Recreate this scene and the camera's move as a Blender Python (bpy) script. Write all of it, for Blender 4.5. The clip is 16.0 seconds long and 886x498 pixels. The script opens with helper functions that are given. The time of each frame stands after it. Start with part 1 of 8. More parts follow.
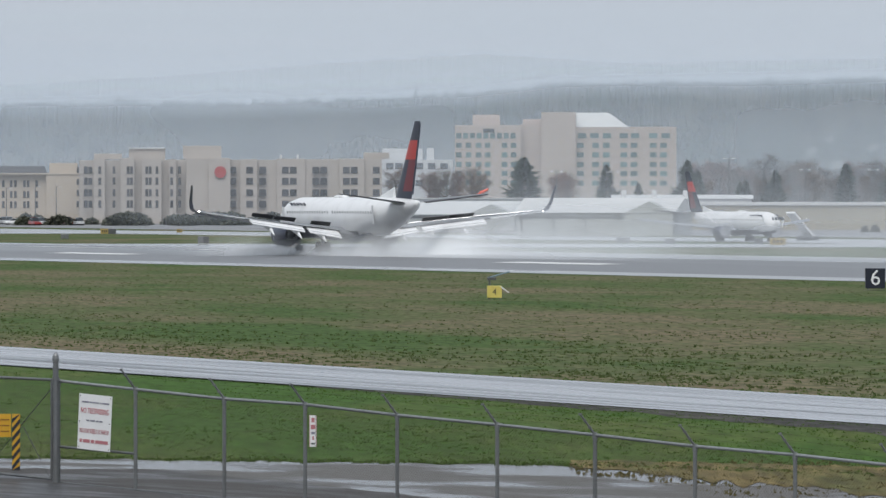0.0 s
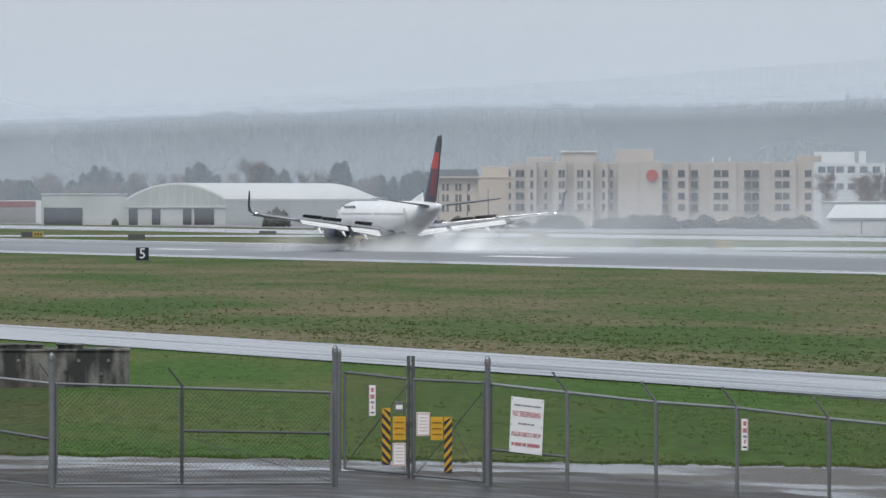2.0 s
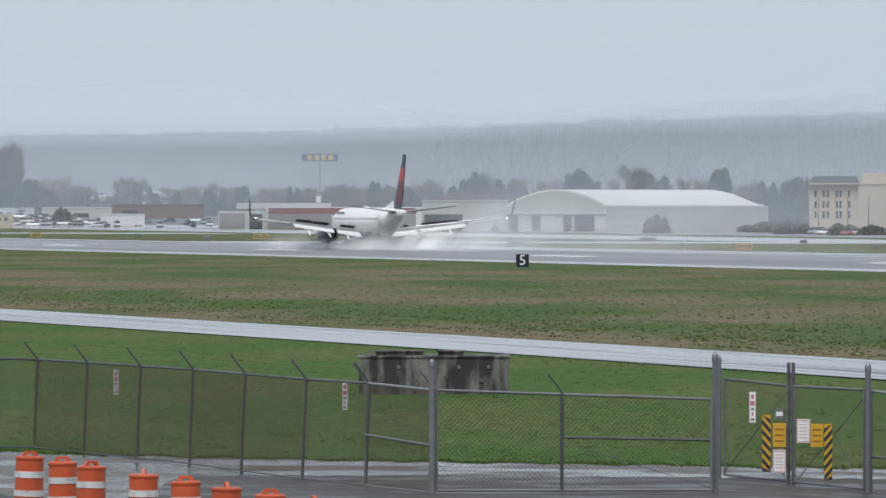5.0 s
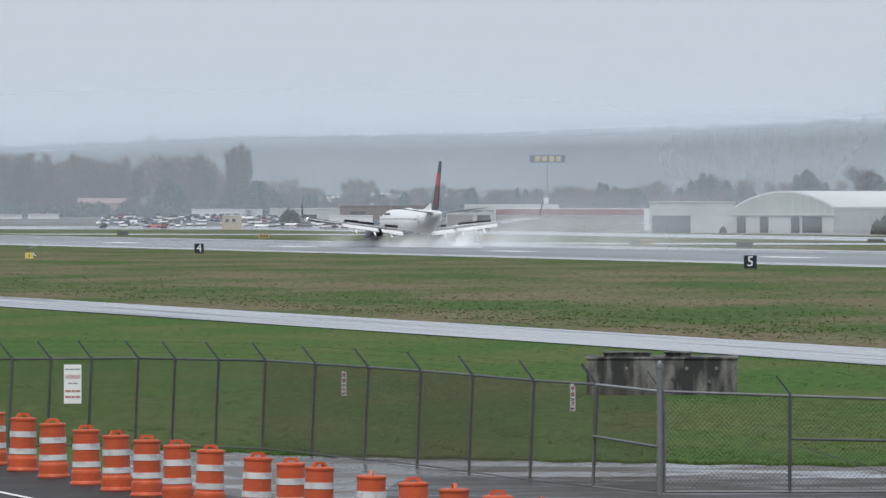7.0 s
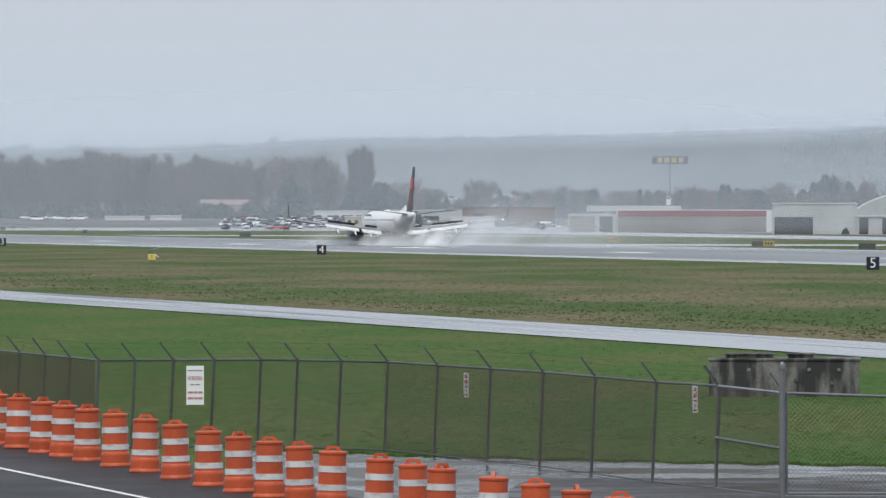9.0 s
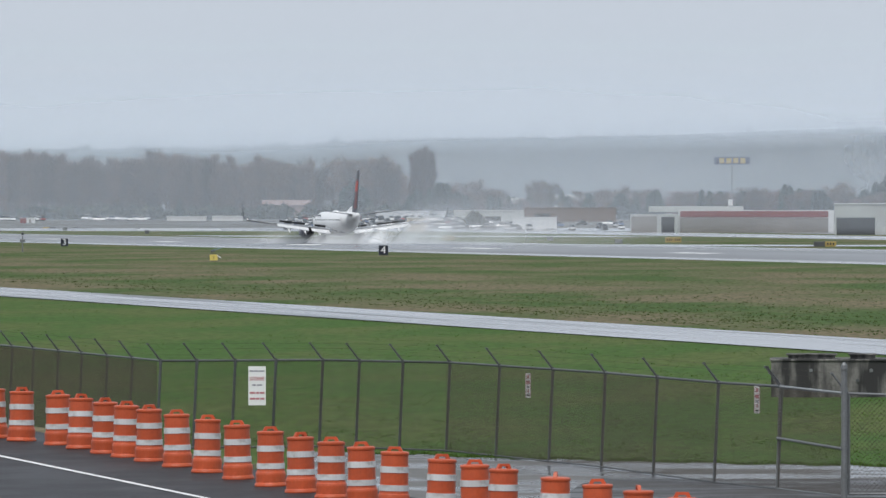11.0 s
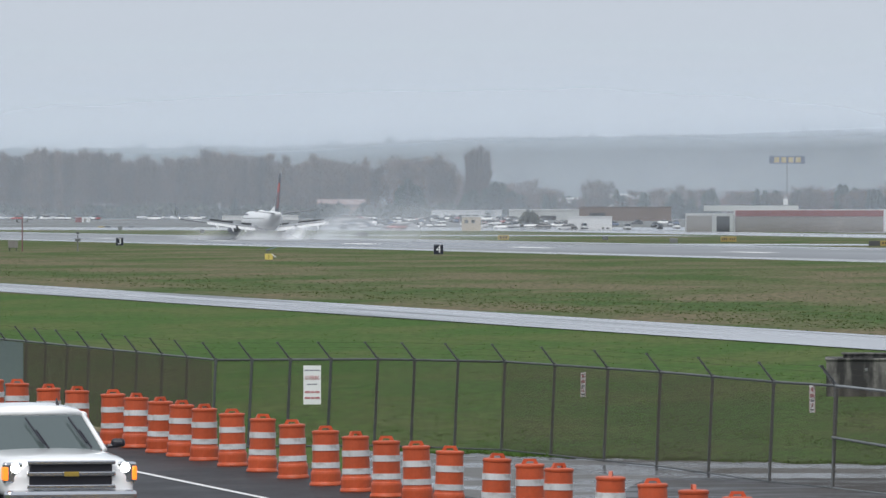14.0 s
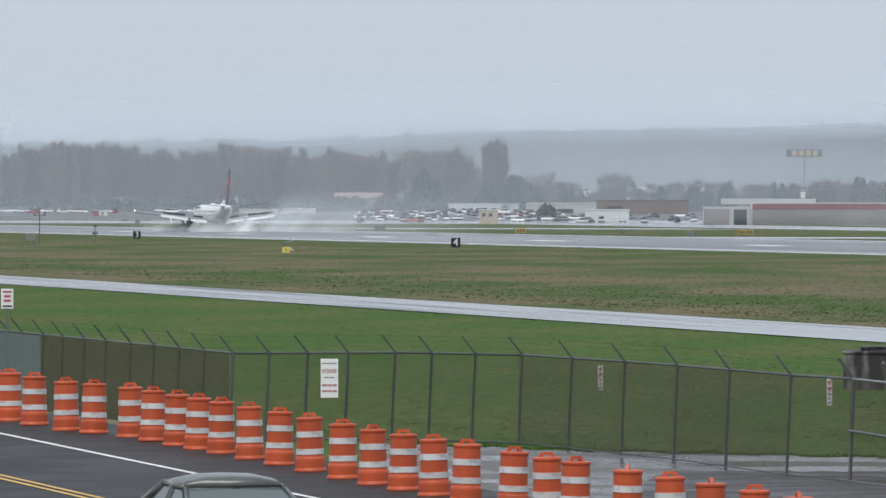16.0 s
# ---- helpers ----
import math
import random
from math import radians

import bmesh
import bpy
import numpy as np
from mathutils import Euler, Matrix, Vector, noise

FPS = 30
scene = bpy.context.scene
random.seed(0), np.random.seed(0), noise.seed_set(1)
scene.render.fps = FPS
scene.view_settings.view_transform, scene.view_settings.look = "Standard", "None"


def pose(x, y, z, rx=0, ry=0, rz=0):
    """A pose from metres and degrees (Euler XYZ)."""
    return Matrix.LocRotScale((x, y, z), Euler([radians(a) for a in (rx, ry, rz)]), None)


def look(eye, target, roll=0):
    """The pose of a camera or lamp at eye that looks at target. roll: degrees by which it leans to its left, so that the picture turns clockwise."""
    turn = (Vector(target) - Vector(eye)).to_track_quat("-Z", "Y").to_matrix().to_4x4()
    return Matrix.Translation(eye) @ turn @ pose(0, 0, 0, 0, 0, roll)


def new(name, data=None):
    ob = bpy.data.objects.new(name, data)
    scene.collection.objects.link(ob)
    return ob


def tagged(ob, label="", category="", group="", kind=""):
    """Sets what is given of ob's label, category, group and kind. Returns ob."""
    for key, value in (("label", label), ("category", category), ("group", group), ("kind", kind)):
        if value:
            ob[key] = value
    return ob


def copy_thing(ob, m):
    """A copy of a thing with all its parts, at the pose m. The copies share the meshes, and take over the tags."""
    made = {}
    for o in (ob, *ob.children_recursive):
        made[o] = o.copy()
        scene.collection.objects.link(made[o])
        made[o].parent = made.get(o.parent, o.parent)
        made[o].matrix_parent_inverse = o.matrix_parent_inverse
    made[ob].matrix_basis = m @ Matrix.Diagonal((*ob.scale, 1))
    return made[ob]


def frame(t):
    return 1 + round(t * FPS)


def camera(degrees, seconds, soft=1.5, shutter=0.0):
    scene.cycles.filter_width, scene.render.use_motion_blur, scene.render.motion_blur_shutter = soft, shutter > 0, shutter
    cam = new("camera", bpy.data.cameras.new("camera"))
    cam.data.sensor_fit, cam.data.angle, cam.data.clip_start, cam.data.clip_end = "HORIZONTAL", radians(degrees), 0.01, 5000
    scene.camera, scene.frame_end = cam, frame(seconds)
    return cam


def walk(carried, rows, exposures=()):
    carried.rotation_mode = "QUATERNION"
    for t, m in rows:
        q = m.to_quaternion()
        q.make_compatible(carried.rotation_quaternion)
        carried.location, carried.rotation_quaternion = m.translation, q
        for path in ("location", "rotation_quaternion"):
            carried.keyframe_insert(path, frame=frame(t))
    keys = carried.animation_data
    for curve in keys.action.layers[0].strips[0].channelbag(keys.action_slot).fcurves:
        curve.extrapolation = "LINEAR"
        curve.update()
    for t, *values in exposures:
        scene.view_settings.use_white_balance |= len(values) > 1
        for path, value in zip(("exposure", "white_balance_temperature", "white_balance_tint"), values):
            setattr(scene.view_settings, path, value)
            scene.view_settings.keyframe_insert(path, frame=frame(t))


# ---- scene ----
# Survey frame: the eye stands at the origin, the runway runs along +y.
# Bearings are in units of 1/14500 radian, heights in metres.
UNIT = 14500.0
EYE_Z = 5.84
LEVEL = 354.0


def bearing(u):
    return radians(22.4) + (u - 1548.0) / UNIT


def at(u, d, z=0.0):
    """The place at bearing u, d metres off, at height z."""
    b = bearing(u)
    return Vector((d * math.sin(b), d * math.cos(b), z))


def rise(v, d):
    """The height of a sight line that dips (v - LEVEL) units, d metres off."""
    return EYE_Z - (v - LEVEL) * d / UNIT


# the tripod head: seconds, pan, tilt
PAN = [(0.0, 0, 0), (0.5, 243.5, 1.5), (1.0, 467, 3), (1.5, 635.5, 4.5), (2.0, 764, 6), (2.5, 888.5, 7), (3.0, 1049, 10), (3.2, 1106, 11),
       (4.0, 1268, 14.5), (4.7, 1390, 17), (5.3, 1479, 18.5), (5.5, 1508, 19), (6.0, 1626, 19), (6.5, 1768, 20), (7.0, 1839.5, 20), (7.5, 1901.5, 19.5),
       (8.0, 1930, 21), (8.5, 2000.5, 21), (9.0, 2056, 22.5), (9.5, 2091, 21.5), (9.7, 2115, 22.5), (10.4, 2147, 23), (11.1, 2168, 23.5),
       (11.8, 2191, 24), (12.0, 2208.5, 24), (12.5, 2241, 22.5), (13.0, 2249.5, 22), (13.5, 2258.5, 21.5), (14.0, 2263, 22), (14.5, 2267.5, 19),
       (15.0, 2283, 14.5), (15.5, 2298.5, 11), (16.0, 2293.5, 10)]
cam = camera(2 * math.degrees(math.atan(784 / UNIT)), 16.0)
rows = []
for t, p, q in PAN:
    rows.append((t, pose(0, 0, EYE_Z, 90 - math.degrees(math.atan((87.0 - q) / UNIT)), 0, -math.degrees(bearing(784.0 - p)))))
walk(cam, rows, [(0.0, -0.13), (1.5, -0.08), (3.0, -0.04), (5.5, 0.0), (16.0, 0.0)])

# ---- light: low overcast in rain ----
world = bpy.data.worlds.new("overcast_sky")
scene.world = world
world.use_nodes = True
wn, wl = world.node_tree.nodes, world.node_tree.links
wn.clear()
sky = wn.new("ShaderNodeTexSky")
sky.sky_type, sky.sun_disc = "NISHITA", False
sky.sun_elevation, sky.sun_rotation = radians(48), radians(200)
sky.dust_density, sky.air_density = 6.0, 1.0
bg = wn.new("ShaderNodeBackground")
bg.inputs["Strength"].default_value = 0.07
cloud = wn.new("ShaderNodeBackground")
cloud.inputs["Color"].default_value = (0.80, 0.885, 1.0, 1)
cloud.inputs["Strength"].default_value = 0.77
mixw = wn.new("ShaderNodeMixShader")
mixw.inputs[0].default_value = 0.9
outw = wn.new("ShaderNodeOutputWorld")
wl.new(sky.outputs[0], bg.inputs["Color"])
wl.new(bg.outputs[0], mixw.inputs[1])
wl.new(cloud.outputs[0], mixw.inputs[2])
wl.new(mixw.outputs[0], outw.inputs[0])
sun = new("sun", bpy.data.lights.new("sun", "SUN"))
sun.data.energy, sun.data.angle, sun.data.color = 2.3, radians(40), (1.0, 0.97, 0.93)
sun.matrix_world = look((-300, -500, 900), (0, 0, 0))
scene.view_settings.exposure = 0.0


# ---- materials ----
def nodes_of(name):
    m = bpy.data.materials.new(name)
    m.use_nodes = True
    nt = m.node_tree
    return m, nt, nt.nodes["Principled BSDF"]


def plain(name, colour, rough=0.6, metal=0.0, grain=0.08, scale=3.0, bump=0.0, spread=0.0, stain=None, stain_scale=0.4, stain_cut=(0.5, 0.7), run=(1, 1, 1)):
    """A procedural surface: a base colour with grain at two scales, chance tone per object, worn patches and relief."""
    m, nt, b = nodes_of(name)
    n, l = nt.nodes, nt.links
    tc = n.new("ShaderNodeTexCoord")
    fine = n.new("ShaderNodeTexNoise")
    fine.inputs["Scale"].default_value, fine.inputs["Detail"].default_value = scale * 6, 6
    wide = n.new("ShaderNodeTexNoise")
    wide.inputs["Scale"].default_value, wide.inputs["Detail"].default_value = scale * 0.7, 4
    l.new(tc.outputs["Object"], fine.inputs["Vector"])
    l.new(tc.outputs["Object"], wide.inputs["Vector"])
    add = n.new("ShaderNodeMath")
    add.operation = "ADD"
    l.new(fine.outputs[0], add.inputs[0])
    l.new(wide.outputs[0], add.inputs[1])
    mr = n.new("ShaderNodeMapRange")
    mr.inputs["From Min"].default_value, mr.inputs["From Max"].default_value = 0.6, 1.4
    mr.inputs["To Min"].default_value, mr.inputs["To Max"].default_value = 1 - grain, 1 + grain
    l.new(add.outputs[0], mr.inputs["Value"])
    hsv = n.new("ShaderNodeHueSaturation")
    hsv.inputs["Color"].default_value = (*colour, 1)
    value = mr.outputs[0]
    if spread:
        oi = n.new("ShaderNodeObjectInfo")
        mr2 = n.new("ShaderNodeMapRange")
        mr2.inputs["To Min"].default_value, mr2.inputs["To Max"].default_value = 1 - spread, 1 + spread
        l.new(oi.outputs["Random"], mr2.inputs["Value"])
        mu = n.new("ShaderNodeMath")
        mu.operation = "MULTIPLY"
        l.new(value, mu.inputs[0])
        l.new(mr2.outputs[0], mu.inputs[1])
        value = mu.outputs[0]
    l.new(value, hsv.inputs["Value"])
    col = hsv.outputs[0]
    if stain:
        st = n.new("ShaderNodeTexNoise")
        st.inputs["Scale"].default_value, st.inputs["Detail"].default_value = stain_scale, 6
        down = n.new("ShaderNodeMapping")
        down.inputs["Scale"].default_value = run
        l.new(tc.outputs["Object"], down.inputs[0])
        l.new(down.outputs[0], st.inputs["Vector"])
        mr3 = n.new("ShaderNodeMapRange")
        mr3.inputs["From Min"].default_value, mr3.inputs["From Max"].default_value = stain_cut
        l.new(st.outputs[0], mr3.inputs["Value"])
        mx = n.new("ShaderNodeMix")
        mx.data_type = "RGBA"
        l.new(mr3.outputs[0], mx.inputs[0])
        l.new(col, mx.inputs[6])
        mx.inputs[7].default_value = (*stain, 1)
        col = mx.outputs[2]
    l.new(col, b.inputs["Base Color"])
    b.inputs["Roughness"].default_value, b.inputs["Metallic"].default_value = rough, metal
    if bump:
        bp = n.new("ShaderNodeBump")
        bp.inputs["Strength"].default_value, bp.inputs["Distance"].default_value = bump, 0.02
        l.new(fine.outputs[0], bp.inputs["Height"])
        l.new(bp.outputs[0], b.inputs["Normal"])
    return m


def glow(name, colour, strength):
    m, nt, b = nodes_of(name)
    b.inputs["Base Color"].default_value = (*colour, 1)
    b.inputs["Emission Color"].default_value = (*colour, 1)
    b.inputs["Emission Strength"].default_value = strength
    return m


def veil(name, alpha, soft_x=0, soft_top=0, soft_low=0, colour=(0.92, 0.95, 0.98), wisps=0.0, wisp_scale=0.05):
    """Fine drops in air: a thin lit sheet that lets most light through. soft_x and soft_top thin it out towards its own rims."""
    m, nt, b = nodes_of(name)
    n, l = nt.nodes, nt.links
    n.remove(b)
    out = n["Material Output"]
    tr, di, tl = n.new("ShaderNodeBsdfTransparent"), n.new("ShaderNodeBsdfDiffuse"), n.new("ShaderNodeBsdfTranslucent")
    di.inputs["Color"].default_value = tl.inputs["Color"].default_value = (*colour, 1)
    half, mix = n.new("ShaderNodeMixShader"), n.new("ShaderNodeMixShader")
    half.inputs[0].default_value = 0.15
    l.new(di.outputs[0], half.inputs[1])
    l.new(tl.outputs[0], half.inputs[2])
    l.new(tr.outputs[0], mix.inputs[1])
    l.new(half.outputs[0], mix.inputs[2])
    l.new(mix.outputs[0], out.inputs["Surface"])
    fac = n.new("ShaderNodeValue")
    fac.outputs[0].default_value = alpha
    f = fac.outputs[0]

    def times(a, c):
        mu = n.new("ShaderNodeMath")
        mu.operation = "MULTIPLY"
        l.new(a, mu.inputs[0])
        l.new(c, mu.inputs[1])
        return mu.outputs[0]

    tc = n.new("ShaderNodeTexCoord")
    sep = n.new("ShaderNodeSeparateXYZ")
    l.new(tc.outputs["UV"], sep.inputs[0])
    if soft_top:
        ramp = n.new("ShaderNodeMapRange")
        ramp.interpolation_type = "SMOOTHSTEP"
        ramp.inputs["From Min"].default_value, ramp.inputs["From Max"].default_value = 1.0, 1.0 - soft_top
        l.new(sep.outputs[1], ramp.inputs["Value"])
        f = times(f, ramp.outputs[0])
    if soft_low:
        ramp = n.new("ShaderNodeMapRange")
        ramp.interpolation_type = "SMOOTHSTEP"
        ramp.inputs["From Min"].default_value, ramp.inputs["From Max"].default_value = 0.0, soft_low
        l.new(sep.outputs[1], ramp.inputs["Value"])
        f = times(f, ramp.outputs[0])
    if soft_x:
        head, tail = soft_x if isinstance(soft_x, tuple) else (soft_x, soft_x)
        for a, c in ((0.0, head), (1.0, 1 - tail)):
            ramp = n.new("ShaderNodeMapRange")
            ramp.interpolation_type = "SMOOTHSTEP"
            ramp.inputs["From Min"].default_value, ramp.inputs["From Max"].default_value = a, c
            l.new(sep.outputs[0], ramp.inputs["Value"])
            f = times(f, ramp.outputs[0])
    if wisps:
        no = n.new("ShaderNodeTexNoise")
        no.inputs["Scale"].default_value, no.inputs["Detail"].default_value = wisp_scale, 5
        l.new(tc.outputs["Object"], no.inputs["Vector"])
        ramp = n.new("ShaderNodeMapRange")
        ramp.inputs["From Min"].default_value, ramp.inputs["From Max"].default_value = 0.32, 0.68
        ramp.inputs["To Min"].default_value, ramp.inputs["To Max"].default_value = 1 - wisps, 1 + wisps
        l.new(no.outputs[0], ramp.inputs["Value"])
        f = times(f, ramp.outputs[0])
    l.new(f, mix.inputs[0])
    return m


def ground_cover(name, a, c, e, rough, scale, stretch=(1, 1, 1), bump=0.3, cut=(0.42, 0.62), fine_scale=2.5, dark=0.5, belts=(), grain=0.0):
    """Ground in three tones: a and c in broad patches, e in small tufts."""
    m, nt, b = nodes_of(name)
    n, l = nt.nodes, nt.links
    tc = n.new("ShaderNodeTexCoord")
    swing, mp = n.new("ShaderNodeMapping"), n.new("ShaderNodeMapping")
    swing.inputs["Rotation"].default_value = (0, 0, radians(15))
    mp.inputs["Scale"].default_value = stretch
    l.new(tc.outputs["Object"], swing.inputs[0])
    l.new(swing.outputs[0], mp.inputs[0])
    broad, mid, tuft = n.new("ShaderNodeTexNoise"), n.new("ShaderNodeTexNoise"), n.new("ShaderNodeTexNoise")
    for node, sc, de in ((broad, scale, 6), (mid, scale * 7, 5), (tuft, fine_scale, 7)):
        node.inputs["Scale"].default_value, node.inputs["Detail"].default_value = sc, de
        l.new(mp.outputs[0], node.inputs["Vector"])
    mr = n.new("ShaderNodeMapRange")
    mr.inputs["From Min"].default_value, mr.inputs["From Max"].default_value = cut
    ad = n.new("ShaderNodeMath")
    ad.operation, ad.inputs[1].default_value = "MULTIPLY_ADD", 0.35
    l.new(mid.outputs[0], ad.inputs[0])
    sub = n.new("ShaderNodeMath")
    sub.operation, sub.inputs[1].default_value = "SUBTRACT", 0.175
    l.new(broad.outputs[0], sub.inputs[0])
    l.new(sub.outputs[0], ad.inputs[2])
    patch = ad.outputs[0]
    if belts:
        # mown and worn belts that run along the runway: (metres from the eye's line, lift)
        axis = n.new("ShaderNodeSeparateXYZ")
        l.new(tc.outputs["Object"], axis.inputs[0])
        wave = n.new("ShaderNodeMath")
        wave.operation, wave.inputs[1].default_value = "MULTIPLY_ADD", 22.0
        l.new(broad.outputs[0], wave.inputs[0])
        l.new(axis.outputs[0], wave.inputs[2])
        part_ = n.new("ShaderNodeMapRange")
        part_.inputs["From Min"].default_value, part_.inputs["From Max"].default_value = 80.0 + 11.0, 330.0 + 11.0
        l.new(wave.outputs[0], part_.inputs["Value"])
        ramp = n.new("ShaderNodeValToRGB")
        el = ramp.color_ramp.elements
        for i, (x, k) in enumerate(belts):
            e_ = el[i] if i < 2 else el.new((x - 80.0) / 250.0)
            e_.position, e_.color = (x - 80.0) / 250.0, (k, k, k, 1)
        l.new(part_.outputs[0], ramp.inputs[0])
        up = n.new("ShaderNodeMath")
        up.operation, up.inputs[1].default_value = "MULTIPLY_ADD", 0.5
        shift = n.new("ShaderNodeMath")
        shift.operation, shift.inputs[1].default_value = "SUBTRACT", 0.25
        l.new(patch, shift.inputs[0])
        l.new(ramp.outputs[0], up.inputs[0])
        l.new(shift.outputs[0], up.inputs[2])
        patch = up.outputs[0]
    l.new(patch, mr.inputs["Value"])
    mx = n.new("ShaderNodeMix")
    mx.data_type = "RGBA"
    mx.inputs[6].default_value, mx.inputs[7].default_value = (*a, 1), (*c, 1)
    l.new(mr.outputs[0], mx.inputs[0])
    mr2 = n.new("ShaderNodeMapRange")
    mr2.inputs["From Min"].default_value, mr2.inputs["From Max"].default_value = 0.5, 0.72
    mr2.inputs["To Max"].default_value = dark
    l.new(tuft.outputs[0], mr2.inputs["Value"])
    mx2 = n.new("ShaderNodeMix")
    mx2.data_type = "RGBA"
    l.new(mr2.outputs[0], mx2.inputs[0])
    l.new(mx.outputs[2], mx2.inputs[6])
    mx2.inputs[7].default_value = (*e, 1)
    tint = mx2.outputs[2]
    if grain:
        hatch, gm = n.new("ShaderNodeTexNoise"), n.new("ShaderNodeMapping")
        gm.inputs["Scale"].default_value = (1.0, 0.16, 1.0)
        hatch.inputs["Scale"].default_value, hatch.inputs["Detail"].default_value = 2.6, 5
        l.new(swing.outputs[0], gm.inputs[0])
        l.new(gm.outputs[0], hatch.inputs["Vector"])
        sp = n.new("ShaderNodeMapRange")
        sp.inputs["From Min"].default_value, sp.inputs["From Max"].default_value = 0.32, 0.68
        sp.inputs["To Min"].default_value, sp.inputs["To Max"].default_value = 1 - grain, 1 + grain
        l.new(hatch.outputs[0], sp.inputs["Value"])
        hv = n.new("ShaderNodeHueSaturation")
        l.new(sp.outputs[0], hv.inputs["Value"])
        l.new(tint, hv.inputs["Color"])
        tint = hv.outputs[0]
    l.new(tint, b.inputs["Base Color"])
    b.inputs["Roughness"].default_value = rough
    b.inputs["Specular IOR Level"].default_value = 0.08
    if bump:
        bp = n.new("ShaderNodeBump")
        bp.inputs["Strength"].default_value, bp.inputs["Distance"].default_value = bump, 0.1
        l.new(tuft.outputs[0], bp.inputs["Height"])
        l.new(bp.outputs[0], b.inputs["Normal"])
    return m


def wet(name, dry, wetc, rough_dry, rough_wet, scale, stretch=(1, 1, 1), cut=(0.4, 0.6), bump=0.05, spec=0.5):
    """Wet paving: films of water lie in streaks and pools, glossy where they stand."""
    m, nt, b = nodes_of(name)
    n, l = nt.nodes, nt.links
    tc = n.new("ShaderNodeTexCoord")
    mp = n.new("ShaderNodeMapping")
    mp.inputs["Scale"].default_value = stretch
    l.new(tc.outputs["Object"], mp.inputs[0])
    pool, grit = n.new("ShaderNodeTexNoise"), n.new("ShaderNodeTexNoise")
    pool.inputs["Scale"].default_value, pool.inputs["Detail"].default_value = scale, 6
    grit.inputs["Scale"].default_value, grit.inputs["Detail"].default_value = 8, 5
    l.new(mp.outputs[0], pool.inputs["Vector"])
    l.new(tc.outputs["Object"], grit.inputs["Vector"])
    mr = n.new("ShaderNodeMapRange")
    mr.inputs["From Min"].default_value, mr.inputs["From Max"].default_value = cut
    l.new(pool.outputs[0], mr.inputs["Value"])
    mx = n.new("ShaderNodeMix")
    mx.data_type = "RGBA"
    mx.inputs[6].default_value, mx.inputs[7].default_value = (*dry, 1), (*wetc, 1)
    l.new(mr.outputs[0], mx.inputs[0])
    hs = n.new("ShaderNodeHueSaturation")
    l.new(mx.outputs[2], hs.inputs["Color"])
    mv = n.new("ShaderNodeMapRange")
    mv.inputs["From Min"].default_value, mv.inputs["From Max"].default_value = 0.3, 0.7
    mv.inputs["To Min"].default_value, mv.inputs["To Max"].default_value = 0.70, 1.30
    l.new(grit.outputs[0], mv.inputs["Value"])
    l.new(mv.outputs[0], hs.inputs["Value"])
    l.new(hs.outputs[0], b.inputs["Base Color"])
    rr = n.new("ShaderNodeMapRange")
    rr.inputs["To Min"].default_value, rr.inputs["To Max"].default_value = rough_dry, rough_wet
    l.new(mr.outputs[0], rr.inputs["Value"])
    l.new(rr.outputs[0], b.inputs["Roughness"])
    bp = n.new("ShaderNodeBump")
    b.inputs["Specular IOR Level"].default_value = spec
    bp.inputs["Strength"].default_value, bp.inputs["Distance"].default_value = bump, 0.02
    l.new(grit.outputs[0], bp.inputs["Height"])
    l.new(bp.outputs[0], b.inputs["Normal"])
    return m


BELTS = ((80, 0.50), (93, 0.66), (99, 0.56), (103, 0.34), (114, 0.36), (121, 0.62), (146, 0.60), (151, 0.36), (157, 0.34), (163, 0.56), (184, 0.58), (198, 0.44), (240, 0.42), (330, 0.46))
M_GRASS = ground_cover("rough_grass", (0.058, 0.098, 0.029), (0.150, 0.127, 0.078), (0.034, 0.054, 0.018), 0.95, 0.022, (3.0, 0.8, 1), fine_scale=0.55, dark=0.85, cut=(0.38, 0.64), belts=BELTS, grain=0.34)
M_LAWN = ground_cover("short_grass", (0.053, 0.106, 0.024), (0.086, 0.112, 0.036), (0.032, 0.062, 0.016), 0.95, 0.05, (2.5, 0.6, 1), fine_scale=0.7, dark=0.65, grain=0.20)
M_OCHRE = ground_cover("ochre_weeds", (0.190, 0.150, 0.068), (0.105, 0.110, 0.045), (0.090, 0.080, 0.055), 0.95, 0.12, (2.5, 0.5, 1), fine_scale=0.9, dark=0.6, grain=0.35)
M_MUD = ground_cover("dark_wet_soil", (0.052, 0.050, 0.047), (0.080, 0.076, 0.066), (0.030, 0.032, 0.026), 0.8, 0.1, (2.5, 0.5, 1), fine_scale=1.2, dark=0.7, grain=0.4)
M_RUNWAY = wet("wet_runway", (0.135, 0.138, 0.145), (0.11, 0.113, 0.12), 0.40, 0.24, 0.02, (1, 0.1, 1))
M_SHOULDER = wet("wet_concrete", (0.31, 0.32, 0.33), (0.24, 0.25, 0.265), 0.30, 0.12, 0.03, (1, 0.2, 1))
M_STRIP = wet("wet_strip", (0.30, 0.31, 0.33), (0.07, 0.075, 0.085), 0.22, 0.34, 0.45, (2.4, 0.022, 1), cut=(0.50, 0.60))
M_TARMAC = wet("wet_tarmac", (0.066, 0.063, 0.061), (0.030, 0.030, 0.032), 0.75, 0.34, 0.4, (1, 1.2, 1), spec=0.3, bump=0.2)
M_ROAD = wet("damp_asphalt", (0.034, 0.034, 0.037), (0.022, 0.022, 0.025), 0.7, 0.5, 0.3, spec=0.25)
M_GRAVEL = wet("wet_gravel", (0.115, 0.112, 0.106), (0.09, 0.092, 0.098), 0.70, 0.13, 0.22, (1, 1.2, 1), cut=(0.44, 0.54), bump=0.06)
